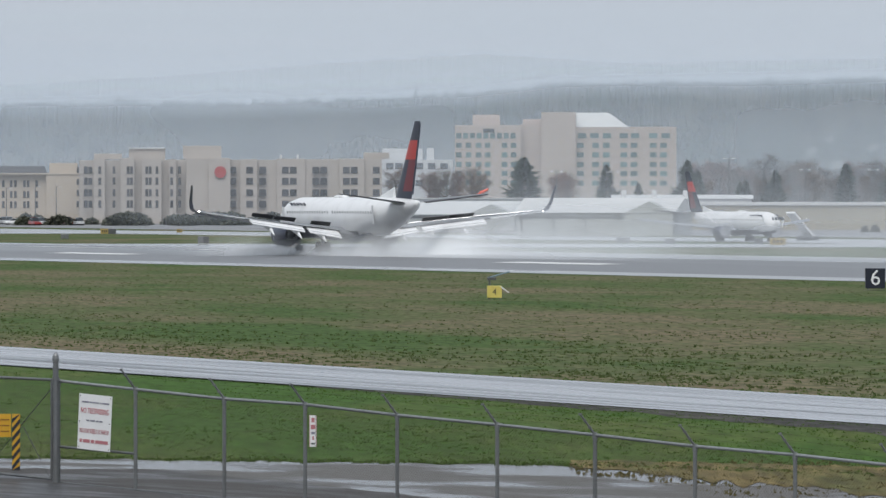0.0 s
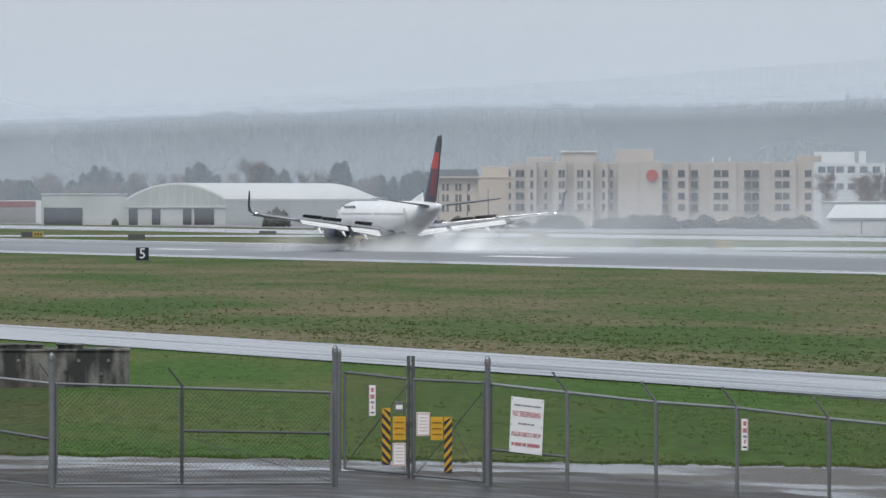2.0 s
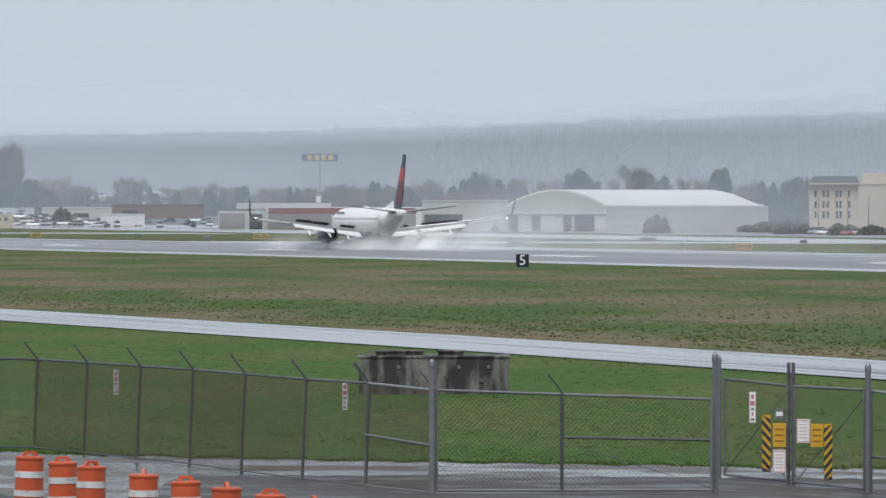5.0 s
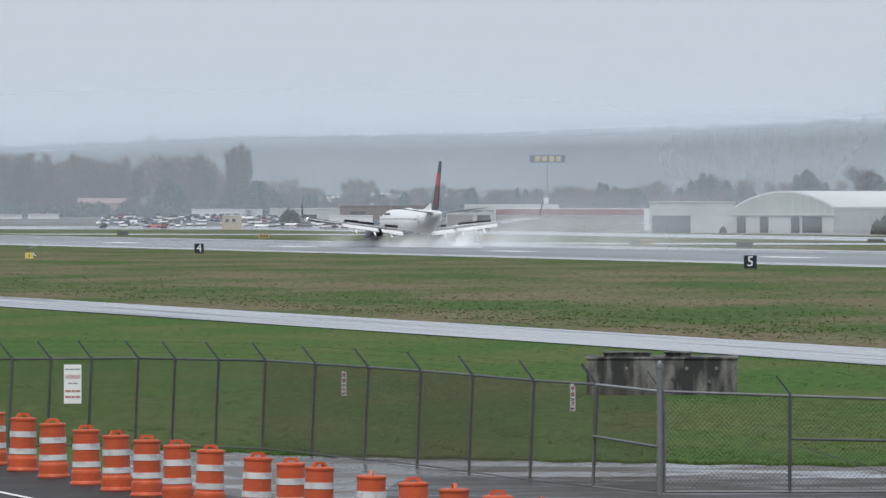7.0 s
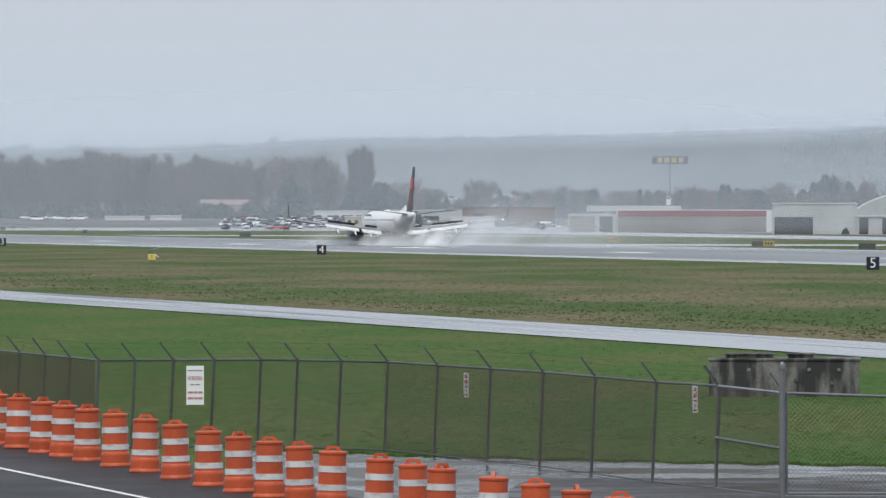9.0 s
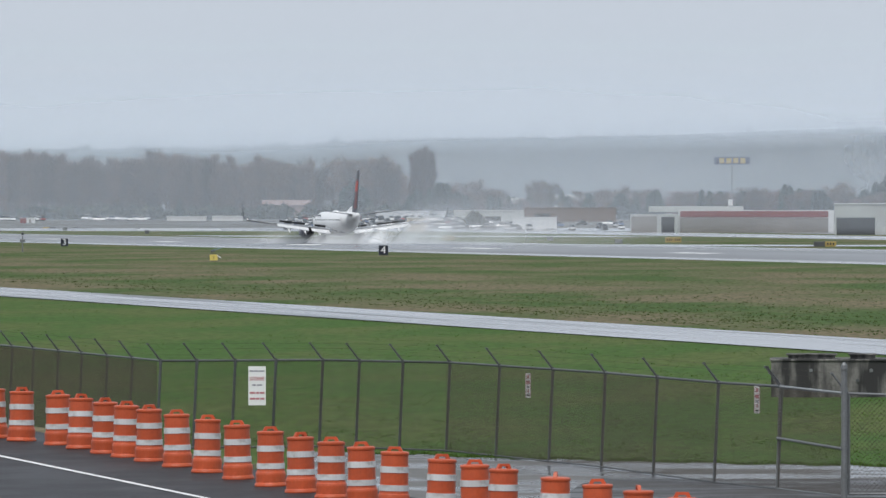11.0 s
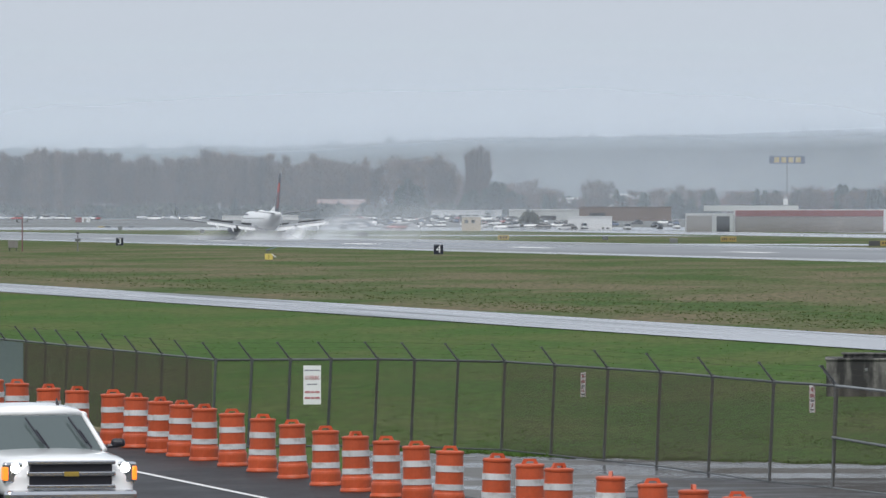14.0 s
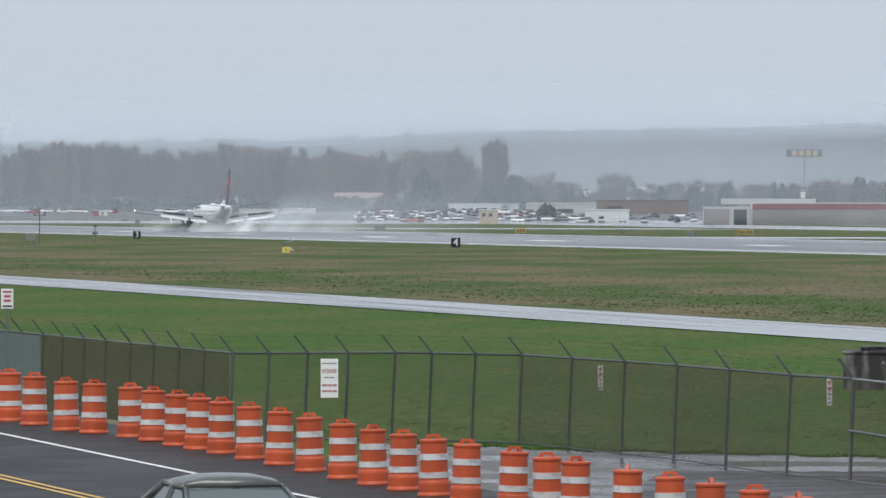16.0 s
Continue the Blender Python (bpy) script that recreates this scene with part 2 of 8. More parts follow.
M_APRON = wet("wet_apron", (0.20, 0.20, 0.20), (0.13, 0.13, 0.14), 0.6, 0.3, 0.05, (1, 0.3, 1))
M_LINE_W = plain("road_paint_white", (0.75, 0.75, 0.74), 0.4, grain=0.15, scale=2)
M_LINE_Y = plain("road_paint_yellow", (0.62, 0.38, 0.06), 0.4, grain=0.15, scale=2)
M_STEEL = plain("galvanised_steel", (0.20, 0.208, 0.213), 0.45, 0.6, 0.2, 4, spread=0.12)
M_STEEL_D = plain("weathered_steel", (0.10, 0.105, 0.11), 0.5, 0.4, 0.25, 4, spread=0.15)
# paler steel: the wet highlight along the top rails, put in as colour
M_RAIL_LIT = plain("galvanised_rail_highlight", (0.29, 0.30, 0.305), 0.4, 0.5, 0.2, 4, spread=0.12)
M_WIRE = plain("fence_wire", (0.056, 0.046, 0.032), 0.8, 0.0, 0.1, 4)
M_ORANGE = plain("orange_plastic", (0.49, 0.082, 0.026), 0.45, 0, 0.14, 3, 0.1, spread=0.1, stain=(0.42, 0.09, 0.03), stain_scale=3, stain_cut=(0.55, 0.75))
M_REFLECT = plain("white_reflective_sheet", (0.58, 0.585, 0.59), 0.4, 0, 0.12, 5, spread=0.08, stain=(0.34, 0.33, 0.32), stain_scale=5, stain_cut=(0.56, 0.72))
M_RUBBER = plain("black_rubber", (0.02, 0.02, 0.022), 0.7, grain=0.2)
M_WHITE = plain("white_panel", (0.78, 0.79, 0.80), 0.5, grain=0.06)
M_RED = plain("red_print", (0.42, 0.06, 0.08), 0.5)
M_PRINT = plain("faded_print", (0.20, 0.20, 0.25), 0.5)
M_DULLRED = plain("faded_red_print", (0.44, 0.17, 0.19), 0.5)
M_BLACK = plain("black_print", (0.02, 0.022, 0.028), 0.5)
M_YELLOW = plain("yellow_panel", (0.58, 0.33, 0.025), 0.5, grain=0.1)
M_PALE_YELLOW = plain("pale_yellow_panel", (0.60, 0.50, 0.13), 0.5, grain=0.12)
M_PINK = plain("faded_pink_panel", (0.58, 0.40, 0.39), 0.5, grain=0.1)


# ---- building helpers ----
def part(name, bm, material, parent=None, label="", smooth=False, kind="", at_=None):
    """Links a bmesh as one mesh object, under a thing or a part."""
    me = bpy.data.meshes.new(name)
    bm.normal_update()
    bm.to_mesh(me)
    bm.free()
    for m in (material if isinstance(material, (list, tuple)) else [material]):
        me.materials.append(m)
    if smooth:
        me.shade_smooth()
    ob = new(name, me)
    ob.parent = parent
    if at_ is not None:
        ob.matrix_basis = at_
    return tagged(ob, label, kind=kind)


def thing(name, m, label, category, group="", kind=""):
    ob = new(name)
    ob.empty_display_size = 0.3
    ob.matrix_basis = m
    return tagged(ob, label, category, group, kind)


def share(name, ob, parent, m):
    """Another object on the mesh of ob."""
    o = new(name, ob.data)
    o.parent, o.matrix_basis = parent, m
    return o


def box(bm, x0, x1, y0, y1, z0, z1, bevel=0.0, mat=0, m=None):
    vs = [bm.verts.new(p) for p in ((x0, y0, z0), (x1, y0, z0), (x1, y1, z0), (x0, y1, z0), (x0, y0, z1), (x1, y0, z1), (x1, y1, z1), (x0, y1, z1))]
    fs = [bm.faces.new([vs[i] for i in q]) for q in ((3, 2, 1, 0), (4, 5, 6, 7), (0, 1, 5, 4), (1, 2, 6, 5), (2, 3, 7, 6), (3, 0, 4, 7))]
    for f in fs:
        f.material_index = mat
    if m is not None:
        bmesh.ops.transform(bm, matrix=m, verts=vs)
    if bevel:
        es = list({e for f in fs for e in f.edges})
        bmesh.ops.bevel(bm, geom=es, offset=bevel, segments=2, profile=0.5, affect="EDGES", clamp_overlap=True)
    return fs


def tube(bm, a, b, r0, r1=None, seg=8, caps=True):
    a, b = Vector(a), Vector(b)
    r1 = r0 if r1 is None else r1
    q = (b - a).to_track_quat("Z", "Y")
    ra = [bm.verts.new(a + q @ Vector((r0 * math.cos(2 * math.pi * i / seg), r0 * math.sin(2 * math.pi * i / seg), 0))) for i in range(seg)]
    rb = [bm.verts.new(b + q @ Vector((r1 * math.cos(2 * math.pi * i / seg), r1 * math.sin(2 * math.pi * i / seg), 0))) for i in range(seg)]
    for i in range(seg):
        bm.faces.new((ra[i], ra[(i + 1) % seg], rb[(i + 1) % seg], rb[i]))
    if caps:
        bm.faces.new(ra[::-1])
        bm.faces.new(rb)


def lathe(bm, prof, seg=24, axis="z", mat=0, centre=(0, 0, 0)):
    """prof: (radius, height) from low to high."""
    c = Vector(centre)
    rings = []
    for r, h in prof:
        ring = []
        for i in range(seg):
            a = 2 * math.pi * i / seg
            p = Vector((r * math.cos(a), r * math.sin(a), h))
            if axis == "y":
                p = Vector((p.x, p.z, p.y))
            elif axis == "x":
                p = Vector((p.z, p.x, p.y))
            ring.append(bm.verts.new(c + p))
        rings.append(ring)
    for ra, rb in zip(rings, rings[1:]):
        for i in range(seg):
            f = bm.faces.new((ra[i], ra[(i + 1) % seg], rb[(i + 1) % seg], rb[i]))
            f.material_index = mat
    bm.faces.new(rings[0][::-1]).material_index = mat
    bm.faces.new(rings[-1]).material_index = mat
    bmesh.ops.recalc_face_normals(bm, faces=bm.faces)


def loft(bm, rings, cap=True, mat=0):
    """rings: lists of equally many points."""
    vs = [[bm.verts.new(p) for p in r] for r in rings]
    n = len(vs[0])
    for ra, rb in zip(vs, vs[1:]):
        for i in range(n):
            f = bm.faces.new((ra[i], ra[(i + 1) % n], rb[(i + 1) % n], rb[i]))
            f.material_index = mat
    if cap:
        bm.faces.new(vs[0][::-1]).material_index = mat
        bm.faces.new(vs[-1]).material_index = mat
    bmesh.ops.recalc_face_normals(bm, faces=bm.faces)


def text_part(name, body, size, material, parent, m, label=""):
    """Lettering in the built-in font, turned into a mesh."""
    cu = bpy.data.curves.new(name, "FONT")
    cu.body, cu.size, cu.align_x, cu.align_y, cu.extrude, cu.resolution_u = body, size, "CENTER", "CENTER", 0.002, 2
    tmp = bpy.data.objects.new(name, cu)
    scene.collection.objects.link(tmp)
    me = bpy.data.meshes.new_from_object(tmp.evaluated_get(bpy.context.evaluated_depsgraph_get()))
    bpy.data.objects.remove(tmp)
    bpy.data.curves.remove(cu)
    me.materials.clear()
    me.materials.append(material)
    ob = new(name, me)
    ob.parent, ob.matrix_basis = parent, m
    return tagged(ob, label)


# ---- ground ----
CROWN = ((0, 0.0), (205, 0.0), (221, 0.03), (240, 0.42), (255, 0.66), (287, 0.36), (330, 0.25), (420, 0.1), (480, 0.0), (6000, 0.0))


def crown(x):
    for (a, za), (b, zb) in zip(CROWN, CROWN[1:]):
        if x <= b:
            return za + (zb - za) * max(0.0, (x - a)) / (b - a)
    return 0.0


def kerb_x(y):
    """The line of drums along the road's edge."""
    return 22.65 + 0.143 * (121.9 - y)


def road_z(x, y):
    z = 1.31 + 0.02 * (x - 22.6) + 0.0265 * (y - 121.9)
    return min(max(z, 0.2), 3.4)


def ground_z(x, y):
    """Flat field; the road's bank rises on one side, a shallow swale drops along the fence on the other."""
    k = min(max((x - kerb_x(y) - 1.2) / 8.0, 0.0), 1.0)
    if y > 230:
        k = max(k, min(1.0, (y - 230) / 80.0))
    k = k * k * (3 - 2 * k)
    z = crown(x)
    d = math.hypot(x, y)
    if 60 < d < 205 and y > 0:
        u = 1548 + (math.atan2(x, y) - radians(22.4)) * UNIT
        w = min(max((u + 200) / 1768.0, 0.0), 1.0) * min(max((205 - d) / 30.0, 0.0), 1.0) * min(max((d - 60) / 60.0, 0.0), 1.0)
        z -= 1.4 * w
    return road_z(x, y) * (1 - k) + z * k


def reach(u, e):
    """How far off a sight line at bearing u that dips e units meets the ground."""
    lo, hi = 60.0, 900.0
    for _ in range(40):
        mid = (lo + hi) / 2
        p = at(u, mid)
        if EYE_Z - e * mid / UNIT > ground_z(p.x, p.y):
            lo = mid
        else:
            hi = mid
    return lo


def sheet(name, xs, ys, dz, material, label, category, follow=ground_z, shear=0.0):
    bm = bmesh.new()
    grid = [[bm.verts.new((x + shear * y, y, follow(x + shear * y, y) + dz)) for x in xs] for y in ys]
    for ra, rb in zip(grid, grid[1:]):
        for i in range(len(xs) - 1):
            bm.faces.new((ra[i], ra[i + 1], rb[i + 1], rb[i]))
    ob = part(name, bm, material, None, label, smooth=True)
    return tagged(ob, category=category, kind="structure")


def steps(*spans):
    out = []
    for a, b, n in spans:
        out += [a + (b - a) * i / n for i in range(n)]
    return out + [spans[-1][1]]


XS = steps((-4500, -300, 6), (-300, -20, 8), (-20, 75, 60), (75, 105, 24), (105, 205, 14), (205, 300, 24), (300, 500, 8), (500, 4900, 8))
YS = steps((-2500, -100, 6), (-100, 90, 12), (90, 330, 90), (330, 2500, 24), (2500, 4900, 6))
sheet("ground", XS, YS, 0.0, M_GRASS, "rough wet airfield grass, green with brown patches", "grass")


def bend(y):
    return -5.0 * min(max((y - 320) / 330.0, 0.0), 1.6)


def band(name, xs, ys, dz, material, label, category, shift=None):
    """A long paved strip along the runway's direction."""
    bm = bmesh.new()
    grid = []
    for y in ys:
        o = shift(y) if shift else 0.0
        grid.append([bm.verts.new((x + o, y, ground_z(x + o, y) + dz)) for x in xs])
    for ra, rb in zip(grid, grid[1:]):
        for i in range(len(xs) - 1):
            bm.faces.new((ra[i], ra[i + 1], rb[i + 1], rb[i]))
    return tagged(part(name, bm, material, None, label, smooth=True), category=category, kind="structure")


def fan(name, us, near, far, dz, material, label, category, cuts=14):
    """A patch of ground between two edges, each a function of the bearing that gives a distance."""
    bm = bmesh.new()
    grid = []
    for u in us:
        a, b = near(u), far(u)
        row = []
        for i in range(cuts + 1):
            p = at(u, a + (b - a) * i / cuts)
            row.append(bm.verts.new((p.x, p.y, ground_z(p.x, p.y) + dz)))
        grid.append(row)
    for ra, rb in zip(grid, grid[1:]):
        for i in range(cuts):
            bm.faces.new((ra[i], rb[i], rb[i + 1], ra[i + 1]))
    bmesh.ops.recalc_face_normals(bm, faces=bm.faces)
    ob = part(name, bm, material, None, label, smooth=True)
    return tagged(ob, category=category, kind="structure")


def lerp(table, u):
    for (a, va), (b, vb) in zip(table, table[1:]):
        if u <= b:
            return va + (vb - va) * min(max((u - a) / (b - a), 0.0), 1.0)
    return table[-1][1]


LONG = steps((-300, 100, 12), (100, 330, 90), (330, 2600, 62), (2600, 4000, 10))
band("service_road", (80.8, 82.1, 83.5, 86, 88.5, 91), LONG, 0.05, M_STRIP, "wet concrete service road shining with water", "road", bend)
band("runway_shoulder", (221, 226.2), LONG, 0.03, M_SHOULDER, "pale wet runway shoulder beside the grass", "runway shoulder")
band("runway", (226.2, 240, 255, 270, 287), LONG, 0.03, M_RUNWAY, "wet dark grey asphalt runway", "runway")
band("runway_shoulder", (287, 294), LONG, 0.03, M_SHOULDER, "pale wet runway shoulder on the far side", "runway shoulder")
def veer(y):
    return 0.074 * max(y - 1470.0, 0.0)


band("taxiway", (403, 430, 455), LONG, 0.03, M_SHOULDER, "wet concrete taxiway behind the runway", "taxiway", veer)
band("apron", (478, 540, 620, 720), LONG, 0.03, M_APRON, "wet grey apron before the hangars and lots", "apron", veer)
for ya, yb in ((520, 610), (900, 980), (1320, 1400), (1900, 2000)):
    band("taxiway_link", (294, 345, 403), steps((ya, yb, 6)), 0.035, M_SHOULDER, "wet concrete link between runway and taxiway", "taxiway", lambda y: veer(y) * 0.5)
LANE_FAR = ((-1600, 424), (-1249, 437), (-850, 446), (-608, 450), (-178, 456), (300, 463), (900, 471), (1568, 490), (1800, 497))
DARK_FAR = ((-1250, 580), (-1150, 486), (-1100, 474), (-600, 474), (-178, 477), (280, 481), (705, 524), (1000, 560))
lawn_us = steps((-2600, 1900, 90))


def lane_edge(u):
    e = lerp(LANE_FAR, u) + 1.2 * math.sin(u * 0.05) + 0.8 * math.sin(u * 0.13 + 1)
    return reach(u, e) if u > -200 else EYE_Z * UNIT / e


def dark_edge(u):
    e = lerp(DARK_FAR, u) + 1.0 * math.sin(u * 0.07)
    return reach(u, e) if u > -200 else EYE_Z * UNIT / e


def strip_near(u):
    b = bearing(u)
    d = 80.6 / math.sin(b)
    return min((80.6 + bend(d * math.cos(b))) / math.sin(b), 1500.0)


def lawn_near(u):
    return lane_edge(u) + 0.2 if u > -1560 else at_fence(u) - 24


FENCE_L = ((-2430, 255), (-2293, 239), (-1881, 202), (-1589, 203), (-1369, 199.5), (-1099, 187), (-894, 176), (-782, 172), (-672, 167.5))


def at_fence(u):
    return 1.0 / lerp([(a, 1.0 / d) for a, d in FENCE_L], u)


fan("lawn", lawn_us, lawn_near, strip_near, 0.02, M_LAWN, "bright green mown grass behind the chain-link fence", "lawn", 40)
fan("pavement", steps((-1620, 1900, 88)), lambda u: 100.0, lane_edge, 0.03, M_GRAVEL, "wet grey gravel and worn paving by the gate", "paving", 40)
fan("pavement_dark", steps((-1250, 1000, 60)), lambda u: 112.0, dark_edge, 0.05, M_TARMAC, "dark patched asphalt before the gate", "paving", 20)


fan("weedy_verge", steps((1010, 1900, 120)), lambda u: lane_edge(u) - lerp(((1010, 0.0), (1150, 2.0), (1350, 5.0), (1568, 7.0), (1900, 8.0)), u) * (0.85 + 0.5 * noise.noise(Vector((u * 0.006, 2, 0))) + 0.4 * noise.noise(Vector((u * 0.03, 5, 0)))), lambda u: lane_edge(u) + 2.5, 0.042, M_OCHRE,
    "ochre weeds creeping over wet gravel", "verge", 12)
fan("soil_verge", steps((560, 1900, 60)), lambda u: strip_near(u) - lerp(((560, 0.4), (900, 3.0), (1250, 6.0), (1900, 10.0)), u) * (0.9 + 0.5 * noise.noise(Vector((u * 0.012, 8, 0)))), lambda u: strip_near(u) + 0.6, 0.03, M_MUD,
    "dark wet bare soil beside the service road", "verge", 8)


def line_patch(name, xy, y0, y1, dz, material, label, category):
    bm = bmesh.new()
    ys = steps((y0, y1, 80))
    prev = None
    for y in ys:
        a, b = xy(y)
        row = [bm.verts.new((x, y, ground_z(x, y) + dz)) for x in [a + (b - a) * i / 8 for i in range(9)]]
        if prev:
            for i in range(8):
                bm.faces.new((prev[i], prev[i + 1], row[i + 1], row[i]))
        prev = row
    return tagged(part(name, bm, material, None, label, smooth=True), category=category, kind="structure")


def edge_line(y):
    return 20.3 + 0.122 * (125.7 - y)


def centre_line(y):
    return 17.2 + 0.12 * (127.0 - y)


line_patch("road", lambda y: (centre_line(y) - 6.5, kerb_x(y) + 1.15), 10, 330, 0.035, M_ROAD, "dark wet asphalt road", "road")
line_patch("road_line_white", lambda y: (edge_line(y) - 0.06, edge_line(y) + 0.06), 10, 330, 0.045, M_LINE_W, "white painted edge line on the road", "road marking")
line_patch("road_line_yellow", lambda y: (centre_line(y) - 0.05, centre_line(y) + 0.05), 10, 330, 0.045, M_LINE_Y, "yellow painted centre line on the road", "road marking")
line_patch("road_line_yellow", lambda y: (centre_line(y) - 0.27, centre_line(y) - 0.17), 10, 330, 0.045, M_LINE_Y, "yellow painted centre line on the road", "road marking")


def runway_mark(x0, x1, y0, y1, name="runway_marking"):
    bm = bmesh.new()
    vs = [bm.verts.new((x, y, crown(x) + 0.05)) for x, y in ((x0, y0), (x1, y0), (x1, y1), (x0, y1))]
    bm.faces.new(vs)
    tagged(part(name, bm, M_LINE_W, None, "worn white painted runway bar"), category="runway marking", kind="structure")


# touchdown bars, and one edge of the centre line stripes
for y0, y1 in ((774, 801), (640, 666), (912, 939), (1062, 1089), (1214, 1241), (1366, 1393), (1520, 1547), (1672, 1699)):
    runway_mark(238.6, 241.4, y0, y1)
for i in range(34):
    runway_mark(259.0, 261.0, 420 + 61 * i, 456 + 61 * i, "runway_centre_stripe")


# ---- chain-link fence and gates ----
def wire_mesh(bm, a, b, za, zb, ha, hb, pitch, r):
    """Woven wire between two posts: crossing slanted wires."""
    a, b = Vector(a), Vector(b)
    run = (b - a).length
    n = max(2, int(run / pitch))
    for k in (1, -1):
        h = (ha + hb) / 2
        slant = h
        for i in range(-int(slant / pitch), n + int(slant / pitch) + 1):
            s0, s1 = i * pitch, i * pitch + slant
            if k < 0:
                s0, s1 = s1, s0
            t0, t1 = 0.0, 1.0
            lo, hi = (s0, s1) if s0 < s1 else (s1, s0)
            if hi <= 0 or lo >= run:
                continue
            span = s1 - s0
            c0, c1 = (0 - s0) / span, (run - s0) / span
            t0, t1 = max(0.0, min(c0, c1)), min(1.0, max(c0, c1))
            if t1 - t0 < 0.02:
                continue
            pts = []
            for t in (t0, t1):
                f = (s0 + span * t) / run
                p = a.lerp(b, f)
                p.z = za + (zb - za) * f + (ha + (hb - ha) * f) * t
                pts.append(p)
            tube(bm, pts[0], pts[1], r, seg=3, caps=False)


def fence_post(x, y, zg, top, r, parent, lean=0.0, arm=True, m=M_STEEL_D, ball=False):
    bm = bmesh.new()
    h = top - zg
    tip = Vector((lean * h, 0, h))
    tube(bm, (0, 0, 0), tip, r, seg=10)
    if ball:
        bmesh.ops.create_uvsphere(bm, u_segments=10, v_segments=6, radius=r * 1.25, matrix=Matrix.Translation(tip + Vector((0, 0, r * 0.5))))
    else:
        tube(bm, tip - Vector((0, 0, 0.09)), tip + Vector((0, 0, 0.05)), r * 1.3, r * 1.1, seg=10)
    for q in (0.25, 0.5, 0.75):
        c = tip * q
        tube(bm, c - Vector((0, 0, 0.02)), c + Vector((0, 0, 0.02)), r * 1.15, seg=10)
    p = part("post", bm, m, parent, smooth=False, at_=pose(x, y, zg))
    if arm:
        bm = bmesh.new()
        a = Vector((0, 0, 0))
        b = Vector((-0.34, -0.04, 0.43))
        tube(bm, a, b, 0.026, 0.018, seg=6)
        for q in (0.35, 0.68, 0.97):
            c = a.lerp(b, q)
            box(bm, c.x - 0.03, c.x + 0.03, c.y - 0.02, c.y + 0.02, c.z - 0.02, c.z + 0.02)
        part("barbed_wire_arm", bm, m, p, at_=Matrix.Translation(tip))
    return p


def fence_run(name, posts, label, rail=0.03, mid=(), brace=(), post_r=0.035, lean=0.0, top_of=None, pitch=0.075, steel=M_STEEL_D, weave=(), bare=0):
    """posts: places of the posts as (x, y, ground, rail height above it)."""
    f = thing(name, Matrix.Identity(4), label, "fence")
    for i, (x, y, g, h) in enumerate(posts):
        fence_post(x, y, g, g + h, post_r, f, lean, arm=i >= bare, m=steel)
    for i, ((x0, y0, g0, h0), (x1, y1, g1, h1)) in enumerate(zip(posts, posts[1:])):
        thick, wm = 0.0032, M_WIRE
        for last, th, pi, m in weave[::-1]:
            if i < last:
                thick, pitch, wm = th, pi, m
        o0, o1 = lean * h0, lean * h1
        bm = bmesh.new()
        tube(bm, (x0 + o0, y0, g0 + h0), (x1 + o1, y1, g1 + h1), rail, seg=8)
        part("top_rail", bm, M_RAIL_LIT if steel is M_STEEL else M_STEEL_D, f)
        bm = bmesh.new()
        tube(bm, (x0, y0 - 0.02, g0 + 0.06), (x1, y1 - 0.02, g1 + 0.06), 0.022, seg=6)
        part("bottom_rail", bm, steel, f)
        bm = bmesh.new()
        wire_mesh(bm, (x0, y0, 0), (x1, y1, 0), g0 + 0.05, g1 + 0.05, h0 - 0.08, h1 - 0.08, pitch, thick)
        part("wire_mesh", bm, wm, f, kind="stuff")
        bm = bmesh.new()
        for q in (0.35, 0.68, 0.97):
            d = Vector((-0.34, -0.04, 0.43)) * q
            tube(bm, Vector((x0 + o0, y0, g0 + h0)) + d, Vector((x1 + o1, y1, g1 + h1)) + d, 0.002, seg=3, caps=False)
        part("barbed_wire", bm, M_WIRE, f, kind="stuff")
    return f


M_WIRE_B = plain("bluish_coated_wire", (0.10, 0.135, 0.135), 0.7, 0.0, 0.1, 4)


def foot(u, d):
    p = at(u, d)
    return p.x, p.y, ground_z(p.x, p.y)


left_us = (-2330, -2304, -2278, -2253, -2215, -2181, -2143, -2105, -2061, -2020, -1975, -1931, -1881, -1817, -1749, -1677, -1594, -1529, -1452, -1369,
           -1281, -1187, -1094, -1002, -894, -782)
posts = []
for u in left_us:
    x, y, g = foot(u, at_fence(u))
    posts.append((x - 0.045 * (2.2 - g), y, g, 2.2 - g))
i_end = posts[-1]
fence_run("chain_link_fence", posts, "grey chain-link fence with angled barbed wire arms on wet ground", lean=0.045, weave=((4, 0.0058, 0.075, M_WIRE_B), (12, 0.0041, 0.075, M_WIRE), (19, 0.0044, 0.072, M_WIRE), (23, 0.0036, 0.075, M_WIRE), (26, 0.0030, 0.075, M_WIRE)))

# single end panel with a round-capped terminal post
x, y, g = foot(-672, 167.5)
panel = fence_run("chain_link_fence", [i_end, (x, y, g, 2.15 - g)], "galvanised chain-link end panel beside the gate", lean=0.03, steel=M_STEEL)
bm = bmesh.new()
tube(bm, (i_end[0], i_end[1], i_end[2] + 1.12), (x, y, g + 1.02), 0.03, seg=8)
part("brace_rail", bm, M_STEEL, panel)


